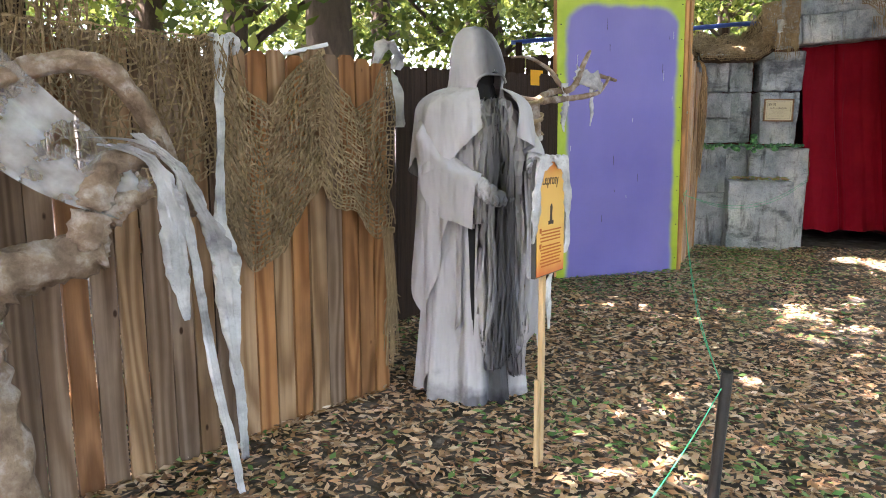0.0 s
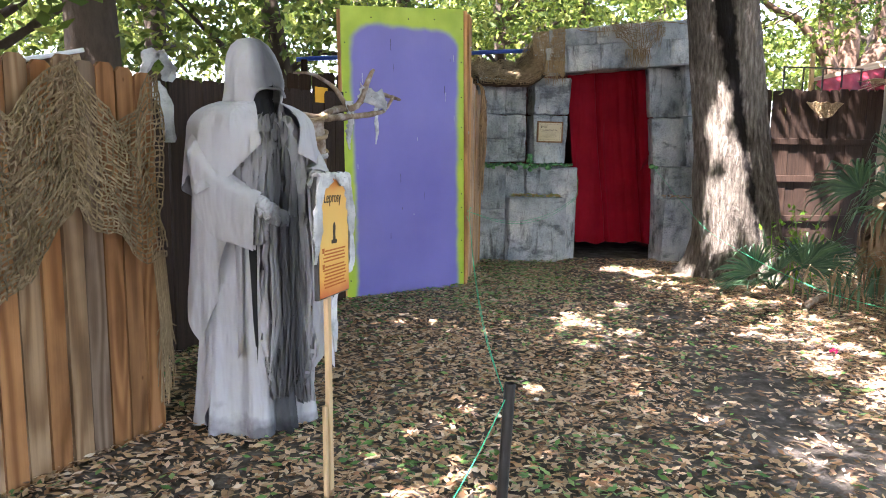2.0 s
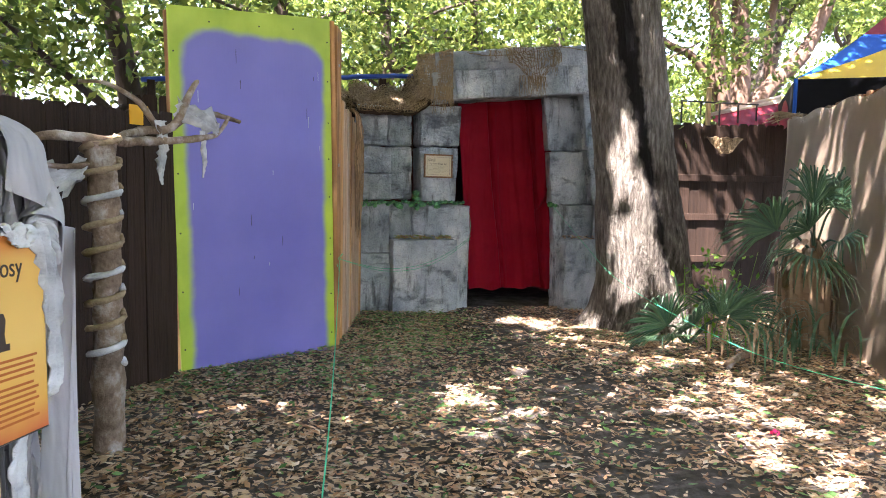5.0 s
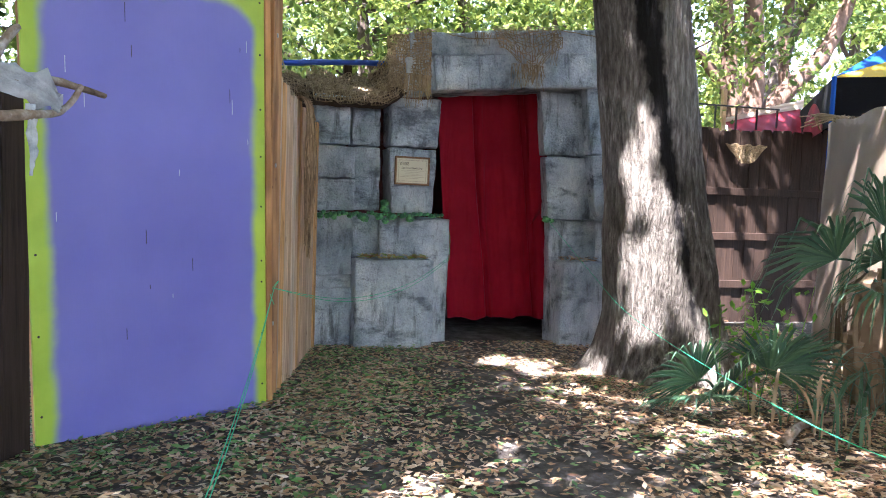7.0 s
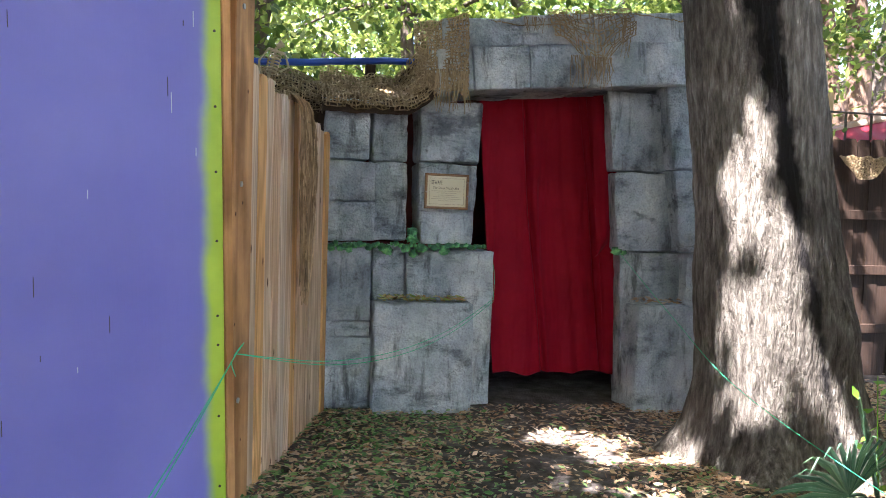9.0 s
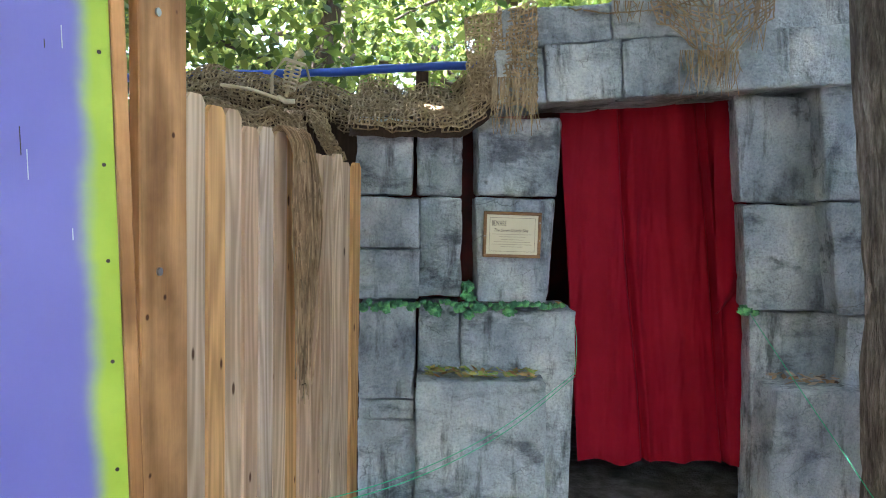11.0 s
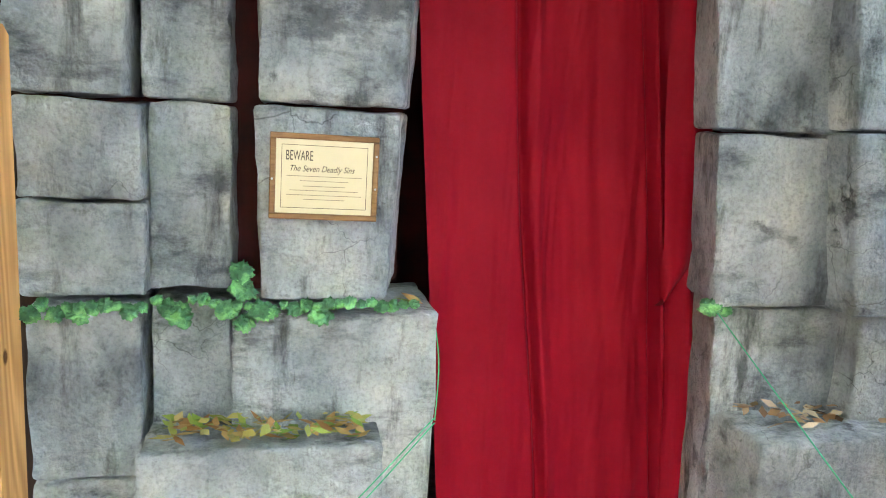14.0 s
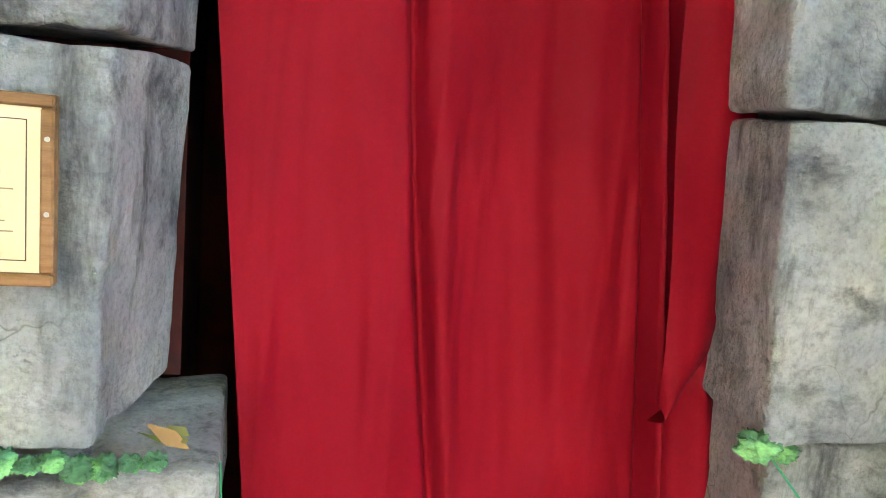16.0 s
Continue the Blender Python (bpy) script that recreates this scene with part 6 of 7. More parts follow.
def branch_post():
    h = holder("branch_post", pose(-2.93, -4.05, 0), "post wrapped in pale cloth topped with driftwood twigs", "post")
    bm = bmesh.new()
    tube(bm, smooth_path([(0, 0, -0.02), (0.0, -0.02, 0.5), (0.01, -0.05, 1.0), (0, -0.1, 1.5)], 8), [0.075, 0.07, 0.065, 0.07], 14, rough=0.35)
    part("shaft", bm, M_DRIFT, h, smooth=True)
    for i in range(9):
        bm = bmesh.new()
        z0 = 0.45 + i * 0.12
        tube(bm, [(0.078 * math.cos(a), -0.03 - 0.05 * z0 * 0.7 + 0.078 * math.sin(a), z0 + 0.10 * a / 6.3) for a in [k * 0.55 for k in range(14)]], 0.016, 6, rough=0.4, seed=i)
        part("wrap", bm, M_BURLAP if i % 3 else M_GAUZE, h, smooth=True)
    tw = [([(0, -0.1, 1.48), (0.14, 0.22, 1.57), (0.28, 0.32, 1.60), (0.37, 0.43, 1.80), (0.40, 0.48, 1.86)], [0.035, 0.03, 0.025, 0.016]),
          ([(0, -0.1, 1.5), (0.2, 0.25, 1.52), (0.42, 0.55, 1.56), (0.5, 0.7, 1.60), (0.56, 0.74, 1.70)], [0.035, 0.028, 0.02, 0.012]),
          ([(0.25, 0.3, 1.58), (0.42, 0.6, 1.70), (0.62, 0.90, 1.68)], [0.025, 0.022, 0.014]),
          ([(0.02, -0.1, 1.5), (-0.16, -0.18, 1.52), (-0.3, -0.3, 1.49), (-0.42, -0.4, 1.54)], [0.03, 0.028, 0.02, 0.012]),
          ([(0.22, 0.28, 1.58), (0.12, 0.3, 1.72), (-0.02, 0.25, 1.80), (-0.14, 0.2, 1.80)], [0.022, 0.02, 0.014, 0.01]),
          ([(0, -0.1, 1.4), (-0.15, -0.2, 1.38), (-0.36, -0.3, 1.42)], [0.02, 0.016, 0.01])]
    for i, (p, r) in enumerate(tw):
        bm = bmesh.new()
        tube(bm, smooth_path(p, 6), [q * 0.75 for q in r], 9, rough=0.4, seed=i * 3.0)
        part("twig", bm, M_DRIFT, h, smooth=True)
    g = holder("twig_gauze", pose(-2.93, -4.05, 0), "tattered white gauze hanging from the twigs", "cloth")
    for i, (p, w) in enumerate((([(0.22, 0.28, 1.63), (0.24, 0.30, 1.5), (0.22, 0.3, 1.38), (0.23, 0.3, 1.30)], [0.08, 0.07, 0.05, 0.01]),
                               ([(0.30, 0.35, 1.70), (0.45, 0.58, 1.66), (0.5, 0.66, 1.60)], [0.10, 0.12, 0.04]),
                               ([(0.42, 0.55, 1.60), (0.43, 0.55, 1.45), (0.42, 0.55, 1.34)], [0.05, 0.03, 0.01]),
                               ([(-0.05, -0.13, 1.38), (-0.2, -0.2, 1.30), (-0.33, -0.28, 1.36)], [0.14, 0.18, 0.12]))):
        bm = bmesh.new()
        ribbon(bm, p, w, (0.2, 0.3, 1) if i in (1, 3) else (0.6, 0.8, 0), 0.15, 7, 0.45, i + 1, 7)
        if i == 3:
            bmesh.ops.delete(bm, geom=[f for f in bm.faces if noise.noise(f.calc_center_median() * 13) > 0.3], context="FACES")
        part("shred", bm, M_GAUZE, g, smooth=True)


branch_post()


# ---- stakes and string ----
def stake(x, y, top, lean=3.0):
    h = holder("black_stake", pose(x, y, gz(x, y), 0, lean, 0), "thin black plastic pipe stake in the ground", "stake", group="rope stakes")
    bm = bmesh.new()
    tube(bm, [(0, 0, -0.05), (0, 0, top)], 0.021, 16, caps=False)
    tube(bm, [(0, 0, top - 0.03), (0, 0, top)], 0.0165, 16, caps=False)
    tube(bm, [(0, 0, top - 0.04), (0, 0, top - 0.035)], 0.02, 16)
    part("pipe", bm, M_BLACK, h, smooth=False)


stake(-2.19, -6.45, 0.50, 2.5)
stake(0.9, -6.1, 0.45)


def string(label, runs):
    h = holder("green_string", pose(0, 0, 0), label, "string")
    for p in runs:
        bm = bmesh.new()
        tube(bm, smooth_path(p, 8), 0.0021, 5)
        part("strand", bm, M_STRING, h)


def sag(a, b, d):
    a, b = Vector(a), Vector(b)
    return [a.lerp(b, t) - Vector((0, 0, d * 4 * t * (1 - t))) for t in (0, 0.25, 0.5, 0.75, 1)]


KNOT = (-1.53, -1.87, 0.70)
string("thin green nylon string tied from panel to stake and stone", [
    sag(KNOT, (-2.19, -6.43, 0.47), 0.20), sag(KNOT, (-2.19, -6.43, 0.475), 0.24), sag((-2.19, -6.47, 0.45), (-2.62, -6.9, 0.02), 0.04),
    sag(KNOT, (0.19, 0.09, 0.72), 0.19), sag(KNOT, (0.19, 0.09, 0.70), 0.21), [(0.19, 0.09, 0.71), (0.2, 0.12, 0.9), (0.19, 0.2, 1.05)],
    [(-1.53, -1.87, 0.70), (-1.50, -1.82, 0.74), (-1.53, -1.80, 0.70), (-1.55, -1.86, 0.66), (-1.53, -1.88, 0.60)]])
string("thin green nylon string running from the stone past the oak", [[(1.2, 0.11, 1.08), (1.08, -1.0, 0.72), (0.98, -1.9, 0.48), (0.86, -3.4, 0.32), (0.86, -4.4, 0.29), (0.9, -6.1, 0.42)]])

# ---- big oak ----
def oak():
    h = holder("oak_tree", pose(1.62, -1.42, gz(1.6, -1.4)), "big old oak with furrowed bark leaning by the path", "tree")
    bm = bmesh.new()
    N = 170
    rows = []
    for j in range(150):
        z = -0.1 + 6.2 * (j / 149) ** 1.35
        cx = -0.145 * z - 0.012 * z * z * 0.3
        r = 0.385 + 0.22 * math.exp(-max(z, 0) / 0.38) + 0.03 * math.exp(-((z - 1.0) / 0.4) ** 2) - 0.012 * z
        row = []
        for i in range(N):
            a = 2 * math.pi * i / N
            flare = 1 + 0.30 * math.exp(-max(z, 0) / 0.3) * max(0, math.sin(5 * a + 0.8)) + 0.05 * math.sin(3 * a + z * 0.7)
            crack = abs(noise.noise(Vector((math.cos(a) * 8, math.sin(a) * 8, z * 1.5)))) ** 0.6 + 0.6 * abs(noise.noise(Vector((math.cos(a) * 19, math.sin(a) * 19, z * 4.0)))) ** 0.7
            fine = noise.noise(Vector((math.cos(a) * 17, math.sin(a) * 17, z * 4.5)))
            lump = 0.05 * math.exp(-((z - 0.85) / 0.16) ** 2 - ((a - 5.0) / 0.3) ** 2)
            rr = r * flare + 0.030 * (crack - 0.5) + 0.009 * fine + lump
            row.append(Vector((cx + rr * math.cos(a), rr * math.sin(a), z)))
        rows.append(row)
    loft(bm, rows)
    part("trunk", bm, M_BARK, h, smooth=True)
    rr = random.Random(3)
    for q in range(9):
        a = q * 0.7 + rr.uniform(-0.2, 0.2)
        b = Vector((-0.9, 0, rr.uniform(4.6, 5.8)))
        e = b + Vector((math.cos(a) * rr.uniform(3, 5), math.sin(a) * rr.uniform(3, 5), rr.uniform(0.8, 2.0)))
        bm = bmesh.new()
        tube(bm, smooth_path([b, b.lerp(e, 0.4) + Vector((0, 0, 0.4)), e], 6), [0.17, 0.11, 0.04], 10, rough=0.3, seed=q)
        part("limb", bm, M_BARK, h, smooth=True)
    return h


OAK = oak()

# places where the sun comes through the leaves: x, y, z, radius
SUNNY = [(0.35, -0.75, -0.05, 0.19), (0.62, -0.95, -0.05, 0.23), (0.5, -1.25, -0.05, 0.14), (0.95, -1.3, -0.05, 0.20), (0.72, -1.35, -0.05, 0.1), (1.18, -1.8, 0.95, 0.2), (1.14, -1.75, 0.6, 0.2), (1.15, -1.8, 1.4, 0.17), (1.50, -2.05, 0.25, 0.15), 
         (1.30, -2.35, 0.2, 0.13), (1.35, -4.75, 0, 0.11), (1.6, -4.2, 0, 0.08), (-1.55, -6.9, 0, 0.13), (-1.7, -5.1, 0, 0.10), (-1.0, -3.6, 0, 0.12), (-0.4, -3.0, 0, 0.10), (-0.75, -3.9, 0, 0.09), (1.46, -0.05, 2.0, 0.06), (1.46, -0.08, 1.5, 0.05),
         (2.6, -3.0, 0.9, 0.06), (2.9, -2.3, 1.5, 0.06), (3.2, -1.8, 1.2, 0.06), (-0.78, 0.1, 2.42, 0.1), (0.6, 0.1, 2.9, 0.09), (2.2, -3.6, 0.6, 0.07), (0.3, -5.2, 0, 0.10), (-0.1, -6.4, 0, 0.1), (1.0, -3.6, 0.0, 0.10), (3.6, 0.95, 1.3, 0.1), (4.3, 0.95, 0.8, 0.12), (3.9, 1.0, 0.5, 0.4), (2.9, -2.2, 1.0, 0.2), (1.9, -4.2, 0, 0.14), (1.2, -5.3, 0, 0.12), (0.7, -4.6, 0, 0.12), (1.15, -1.72, 1.7, 0.12), (1.50, -1.9, 0.5, 0.12)]

SUNNY += [(1.02, -1.6, 1.0, 0.12), (1.05, -1.62, 1.35, 0.12), (1.08, -1.66, 0.6, 0.13), (0.98, -1.6, 1.7, 0.10)]
SUNNY += [(RS.uniform(-2.6, 2.4), RS.uniform(-8.2, -0.6), 0.0, RS.uniform(0.05, 0.10)) for RS in [random.Random(77)] for _ in range(12)]


def crown(parent, centers, k, spread, zspread, size, seed, gaps=True, material=None, name="crown"):
    """Many small leaves in clumps about the given places."""
    r = np.random.RandomState(seed)
    cl = []
    for c in centers:
        m = max(int(k / len(centers) / 60), 1)
        for q in range(m):
            p = np.array(c) + np.r_[r.normal(0, spread, 2), r.normal(0, zspread)]
            cl.append(p + r.normal(0, 0.30, (60, 3)) * [1, 1, 0.55])
    p = np.concatenate(cl)
    base = np.array(parent.matrix_basis.translation)
    w = p + base
    if gaps:
        s = np.array(SUN)
        ok = np.ones(len(p), bool)
        for x, y, z, rad in SUNNY:
            d = w - [x, y, z]
            dist = np.linalg.norm(d - np.outer(d @ s, s), axis=1)
            side = d @ np.array([s[1], -s[0], 0.0]) * 9 + np.sin(d[:, 2] * 2.0)
            ok &= dist > rad * (0.75 + 0.35 * np.sin(side * 1.7 + x * 5) + 0.5 * r.rand(len(p)))
        p = p[ok]
    n = len(p)
    d = r.normal(0, 1, (n, 3))
    nn = r.normal(0, 0.6, (n, 3)) + [0, 0, 1]
    L = size * r.uniform(0.7, 1.35, n)
    return leaf_mesh(name, p, d, nn, L, L * 0.5, material or M_CANOPY, parent)


rc = np.random.RandomState(20)
crown(OAK, [(x, y, rc.uniform(5.6, 7.6)) for x in np.arange(-11.5, 4.0, 1.15) for y in np.arange(-11.0, 3.0, 1.15)], 118000, 0.5, 0.5, 0.20, 5)
# unseen extra clumps, added to keep sun off the facade, statue and panel
crown(OAK, [(x, y, rc.uniform(5.4, 7.2)) for x in np.arange(-5.9, -1.6, 0.6) for y in (-0.9, -0.4, 0.1)] + [(x, y, rc.uniform(5.6, 7.0)) for x in np.arange(-8.6, -6.6, 0.6) for y in (-6.2, -5.4)] + [(x, y, rc.uniform(5.6, 7.0)) for x in np.arange(-7.4, -5.2, 0.6) for y in (-3.4, -2.7, -2.0)], 22000, 0.3, 0.4, 0.2, 6, name="added_shade_crown")


def far_tree(x, y, height, r, seed, lean=(0, 0), leaves=8000, spread=1.3, low=2.2, size=0.13, tag="slender oak among the trees behind the fences"):
    """A tree of the wood around: forked trunk, limbs and a broken crown."""
    h = holder("tree", pose(x, y, gz(x, y)), tag, "tree", group="trees around the place")
    rr = random.Random(seed)
    top = Vector((lean[0], lean[1], height))
    bm = bmesh.new()
    tube(bm, smooth_path([(0, 0, -0.1), top * 0.3 + Vector((rr.uniform(-0.2, 0.2), rr.uniform(-0.2, 0.2), 0)), top * 0.65 + Vector((rr.uniform(-0.3, 0.3), rr.uniform(-0.3, 0.3), 0)), top], 6), [r * 1.25, r, r * 0.7, r * 0.25], 14, rough=0.25, seed=seed)
    part("trunk", bm, M_FARBARK, h, smooth=True)
    tips = []
    for q in range(9):
        f = rr.uniform(0.28, 0.9)
        b = top * f
        a = rr.uniform(0, 6.28)
        ln = rr.uniform(1.3, 2.8)
        e = b + Vector((math.cos(a) * ln, math.sin(a) * ln, rr.uniform(-0.2, 1.4)))
        bm = bmesh.new()
        mid = b.lerp(e, 0.5) + Vector((rr.uniform(-0.3, 0.3), rr.uniform(-0.3, 0.3), rr.uniform(-0.1, 0.4)))
        tube(bm, smooth_path([b, mid, e], 6), [r * 0.42, r * 0.28, r * 0.08], 7, rough=0.3, seed=q)
        part("limb", bm, M_FARBARK, h, smooth=True)
        for g in range(2):
            tips.append(tuple(e + Vector((rr.uniform(-0.8, 0.8), rr.uniform(-0.8, 0.8), rr.uniform(-0.6, 0.5)))))
        tips.append(tuple(mid))
    tips += [tuple(top * f + Vector((rr.uniform(-1, 1), rr.uniform(-1, 1), 0))) for f in (0.7, 0.85, 1.0)]
    tips = [t for t in tips if t[2] > low]
    crown(h, tips, leaves, spread * 0.42, 0.35, size, seed, gaps=True)


FAR = [(-4.7, -2.2, 9.0, 0.20, (-0.2, 0.2)), (-6.3, -1.0, 8, 0.13, (0.8, 0)), (-7.5, -4.5, 8, 0.16, (0.5, 0.3)), (-3.4, 1.6, 7.5, 0.14, (-0.9, 0.5)), (-2.0, 4.2, 8, 0.13, (0.6, 0)), (-5.6, 3.2, 8.5, 0.17, (0.4, 0)),
       (0.2, 5.6, 8, 0.12, (0.5, 0)), (2.4, 6.2, 8, 0.14, (-0.6, 0)), (4.0, 4.6, 7.5, 0.12, (0.4, 0)), (-8.5, 0.8, 8, 0.2, (0.7, 0)), (-9.5, -6.5, 8, 0.2, (0.4, 0)), (8.6, 6.6, 8.5, 0.24, (1.5, 0)),
       (-7.8, -9.5, 8, 0.2, (0, 0)), (5.5, -5.5, 8, 0.2, (-0.3, 0)), (7.8, -1.0, 8, 0.2, (0, 0)), (0.5, -13, 8, 0.22, (0, 0)), (-4.5, -13, 8, 0.2, (0, 0)), (5.0, -11, 8, 0.2, (0, 0))]
for i, (x, y, hh, r, ln) in enumerate(FAR):
    far_tree(x, y, hh, r, i + 3, ln)
# the last ten stand out of view, added to block low sky light
BEHIND = [(-12, 7), (-7, 10), (-2.5, 11), (2, 12), (6.5, 12.5), (11, 11), (15, 7), (-14, 1), (-13, -6), (14, 0), (-17, 5), (-5, 15), (4, 17), (10, 17), (17, 13), (-10, 14), (0, 22), (-20, -2), (-9, -16), (-4, -18), (1, -17.5), (6, -17), (11, -13), (11, -6), (-12, -12), (-15, -18), (8, -22), (-1, -23)]
for i, (x, y) in enumerate(BEHIND):
    far_tree(x, y, 8.5 + (i % 3), 0.22, i + 60, ((i % 5 - 2) * 0.3, 0), leaves=6500, spread=2.0, low=1.6, size=0.26, tag="leafy tree in the wood beyond and in the added unseen screen")



def spreading_oak():
    """The many-limbed oak beyond the far fence."""
    h = holder("spreading_oak", pose(6.7, 4.3, 0), "red-brown live oak with low spreading limbs behind the fence", "tree", group="trees around the place")
    limbs = (([(0, 0, -0.1), (-0.02, 0, 1.2), (-0.05, 0.02, 2.5)], [0.34, 0.26, 0.24]),
             ([(-0.08, 0, 2.3), (-0.35, 0.05, 3.2), (-0.42, 0.1, 4.2), (-0.7, 0.2, 6.4)], [0.17, 0.14, 0.12, 0.07]),
             ([(0.0, 0, 2.4), (0.15, 0.1, 3.6), (0.1, 0.2, 5.0), (0.3, 0.3, 6.8)], [0.20, 0.17, 0.14, 0.08]),
             ([(0.05, 0, 2.2), (0.7, 0.05, 3.2), (1.5, 0.1, 3.9), (2.1, 0.2, 4.9), (2.6, 0.3, 6.2)], [0.20, 0.17, 0.14, 0.11, 0.06]),
             ([(-0.3, 0.04, 3.0), (-0.9, 0.1, 3.7), (-1.5, 0.2, 4.0), (-2.3, 0.3, 4.8)], [0.11, 0.08, 0.06, 0.03]),
             ([(0.75, 0.05, 3.25), (0.8, 0.2, 4.4), (1.2, 0.3, 5.8)], [0.10, 0.08, 0.04]))
    for i, (p, r) in enumerate(limbs):
        bm = bmesh.new()
        tube(bm, smooth_path(p, 8), r, 14, rough=0.25, seed=i * 5.0)
        part("trunk" if i == 0 else "limb", bm, M_REDBARK, h, smooth=True)
    crown(h, [(-0.8, 0.2, 6.2), (0.3, 0.3, 6.6), (2.4, 0.3, 6.0), (-2.3, 0.3, 4.9), (1.2, 0.5, 5.8), (-1.6, 0.6, 5.6)], 7000, 0.7, 0.4, 0.14, 91)


M_REDBARK = surf("red_brown_bark", [(0.06, 0.035, 0.025), (0.20, 0.125, 0.09)], 6, (1, 1, 0.3), 0.9, 0.6, 0.3, 1.0)
spreading_oak()

# ---- plants by the oak ----
def fan(parent, base, tip, seed, n=24, size=0.55, droop=0.25, half=1.5, mat=None, roll=None):
    """A fan palm leaf: a stalk and a pleated fan of pointed blades."""
    base, tip = Vector(base), Vector(tip)
    rr = random.Random(seed)
    mat = mat or M_PALM
    bm = bmesh.new()
    tube(bm, smooth_path([base, base.lerp(tip, 0.55) + Vector((0, 0, 0.06)), tip], 5), [0.012, 0.007], 6)
    st = part("stalk", bm, mat, parent)
    d = (tip - base).normalized()
    up = Vector((0, 0, 1))
    s = d.cross(up)
    s = s.normalized() if s.length > 0.1 else Vector((1, 0, 0))
    s = Matrix.Rotation(rr.uniform(-1.1, 1.1) if roll is None else roll, 3, d) @ s
    nrm = s.cross(d)
    V, F = [], []
    for i in range(n):
        a = -half + 2 * half * i / (n - 1) + rr.uniform(-0.03, 0.03)
        L = size * (0.75 + 0.25 * math.cos(a)) * rr.uniform(0.88, 1.08)
        q = d * math.cos(a) + s * math.sin(a)
        t = q.cross(nrm).normalized()
        w = L * 0.027
        k = len(V)
        for f, ww, lift in ((0.0, 0.15, 0), (0.45, 1.0, 0.02), (0.8, 0.6, -0.15 * droop), (1.0, 0.05, -0.55 * droop)):
            c = tip + q * L * f + nrm * (0.03 * f) + up * (L * lift * (1 + rr.uniform(-0.3, 0.5)))
            V += [tuple(c - t * w * ww), tuple(c + nrm * w * 0.5 * ww), tuple(c + t * w * ww)]
        for j in range(3):
            b0 = k + j * 3
            F += [(b0, b0 + 1, b0 + 4, b0 + 3), (b0 + 1, b0 + 2, b0 + 5, b0 + 4)]
    raw("fan_leaf", V, F, mat, parent)


def palmettos():
    g = gz(1.4, -2.5)
    h = holder("low_palmetto", pose(1.36, -2.42, g), "low fan palmetto with spread grey-green leaves", "palm")
    for i, (tip, sz, mt) in enumerate((((-0.12, -0.25, 0.22), 0.50, 0), ((0.10, -0.30, 0.28), 0.54, 0), ((-0.28, -0.12, 0.20), 0.48, 0), ((0.25, -0.22, 0.28), 0.50, 0), ((-0.10, 0.0, 0.34), 0.36, 0), ((-0.36, -0.22, 0.10), 0.44, 0))):
        fan(h, (0, 0, 0.0), tip, i, 30, sz, 0.45, 1.6)
    t = holder("trunked_palm", pose(2.38, -2.62, gz(2.4, -2.6)), "fan palm with a skirt of dead brown leaves on its trunk", "palm")
    bm = bmesh.new()
    tube(bm, smooth_path([(0, 0, -0.05), (0.02, 0, 0.4), (0.04, 0, 0.85)], 6), [0.11, 0.09, 0.07], 12, rough=0.5)
    part("trunk", bm, M_DRIFT, t, smooth=True)
    rr = random.Random(4)
    V, F = [], []
    for i in range(120):
        a = rr.uniform(0, 6.28)
        z0 = rr.uniform(0.5, 0.95)
        r0, r1 = 0.09, rr.uniform(0.1, 0.28)
        w = rr.uniform(0.008, 0.025)
        p = [Vector((r0 * math.cos(a), r0 * math.sin(a), z0)), Vector((r1 * math.cos(a), r1 * math.sin(a), z0 - rr.uniform(0.05, 0.2))), Vector((r1 * 0.95 * math.cos(a + 0.1), r1 * 0.95 * math.sin(a + 0.1), max(z0 - rr.uniform(0.4, 0.75), 0.02)))]
        s = Vector((-math.sin(a), math.cos(a), 0)) * w
        k = len(V)
        for q in p:
            V += [tuple(q - s), tuple(q + s)]
        F += [(k, k + 1, k + 3, k + 2), (k + 2, k + 3, k + 5, k + 4)]
    raw("dead_skirt", V, F, M_DEADPALM, t, "dry brown hanging leaves")
    for i, (tip, sz) in enumerate((((-0.22, -0.22, 1.02), 0.56), ((-0.08, -0.10, 1.22), 0.58), ((0.12, -0.08, 1.2), 0.5), ((-0.30, 0.06, 1.0), 0.58), ((0.05, -0.25, 0.92), 0.5), ((-0.24, -0.28, 0.80), 0.50), ((0.25, -0.25, 0.62), 0.42))):
        fan(t, (0.04, 0, 0.8), tip, i + 20, 24, sz, 0.95, 1.35)
    s = holder("strap_leaf_clump", pose(1.66, -3.08, gz(1.6, -3)), "arching strap-leaved palm seedlings beside the string", "plant")
    for i in range(64):
        a = rr.uniform(0, 6.28)
        L = rr.uniform(0.3, 0.75)
        bx, by = rr.uniform(-0.35, 0.6), rr.uniform(-0.35, 0.35)
        V, F = [], []
        q = Vector((math.cos(a), math.sin(a), 0))
        w = rr.uniform(0.008, 0.02)
        sd = Vector((-q.y, q.x, 0))
        hgt = rr.uniform(0.25, 0.65)
        for j in range(7):
            f = j / 6
            c = Vector((bx, by, 0)) + q * L * f * f * 0.8 + Vector((0, 0, hgt * (1.9 * f - 1.25 * f * f)))
            ww = w * (0.4 + 1.2 * f * (1 - f) * 2) * (1 - f * 0.9)
            V += [tuple(c - sd * ww), tuple(c + sd * ww)]
        for j in range(6):
            F.append((2 * j, 2 * j + 1, 2 * j + 3, 2 * j + 2))
        raw("strap_leaf", V, F, M_PALM if i % 5 else M_DEADPALM, s)
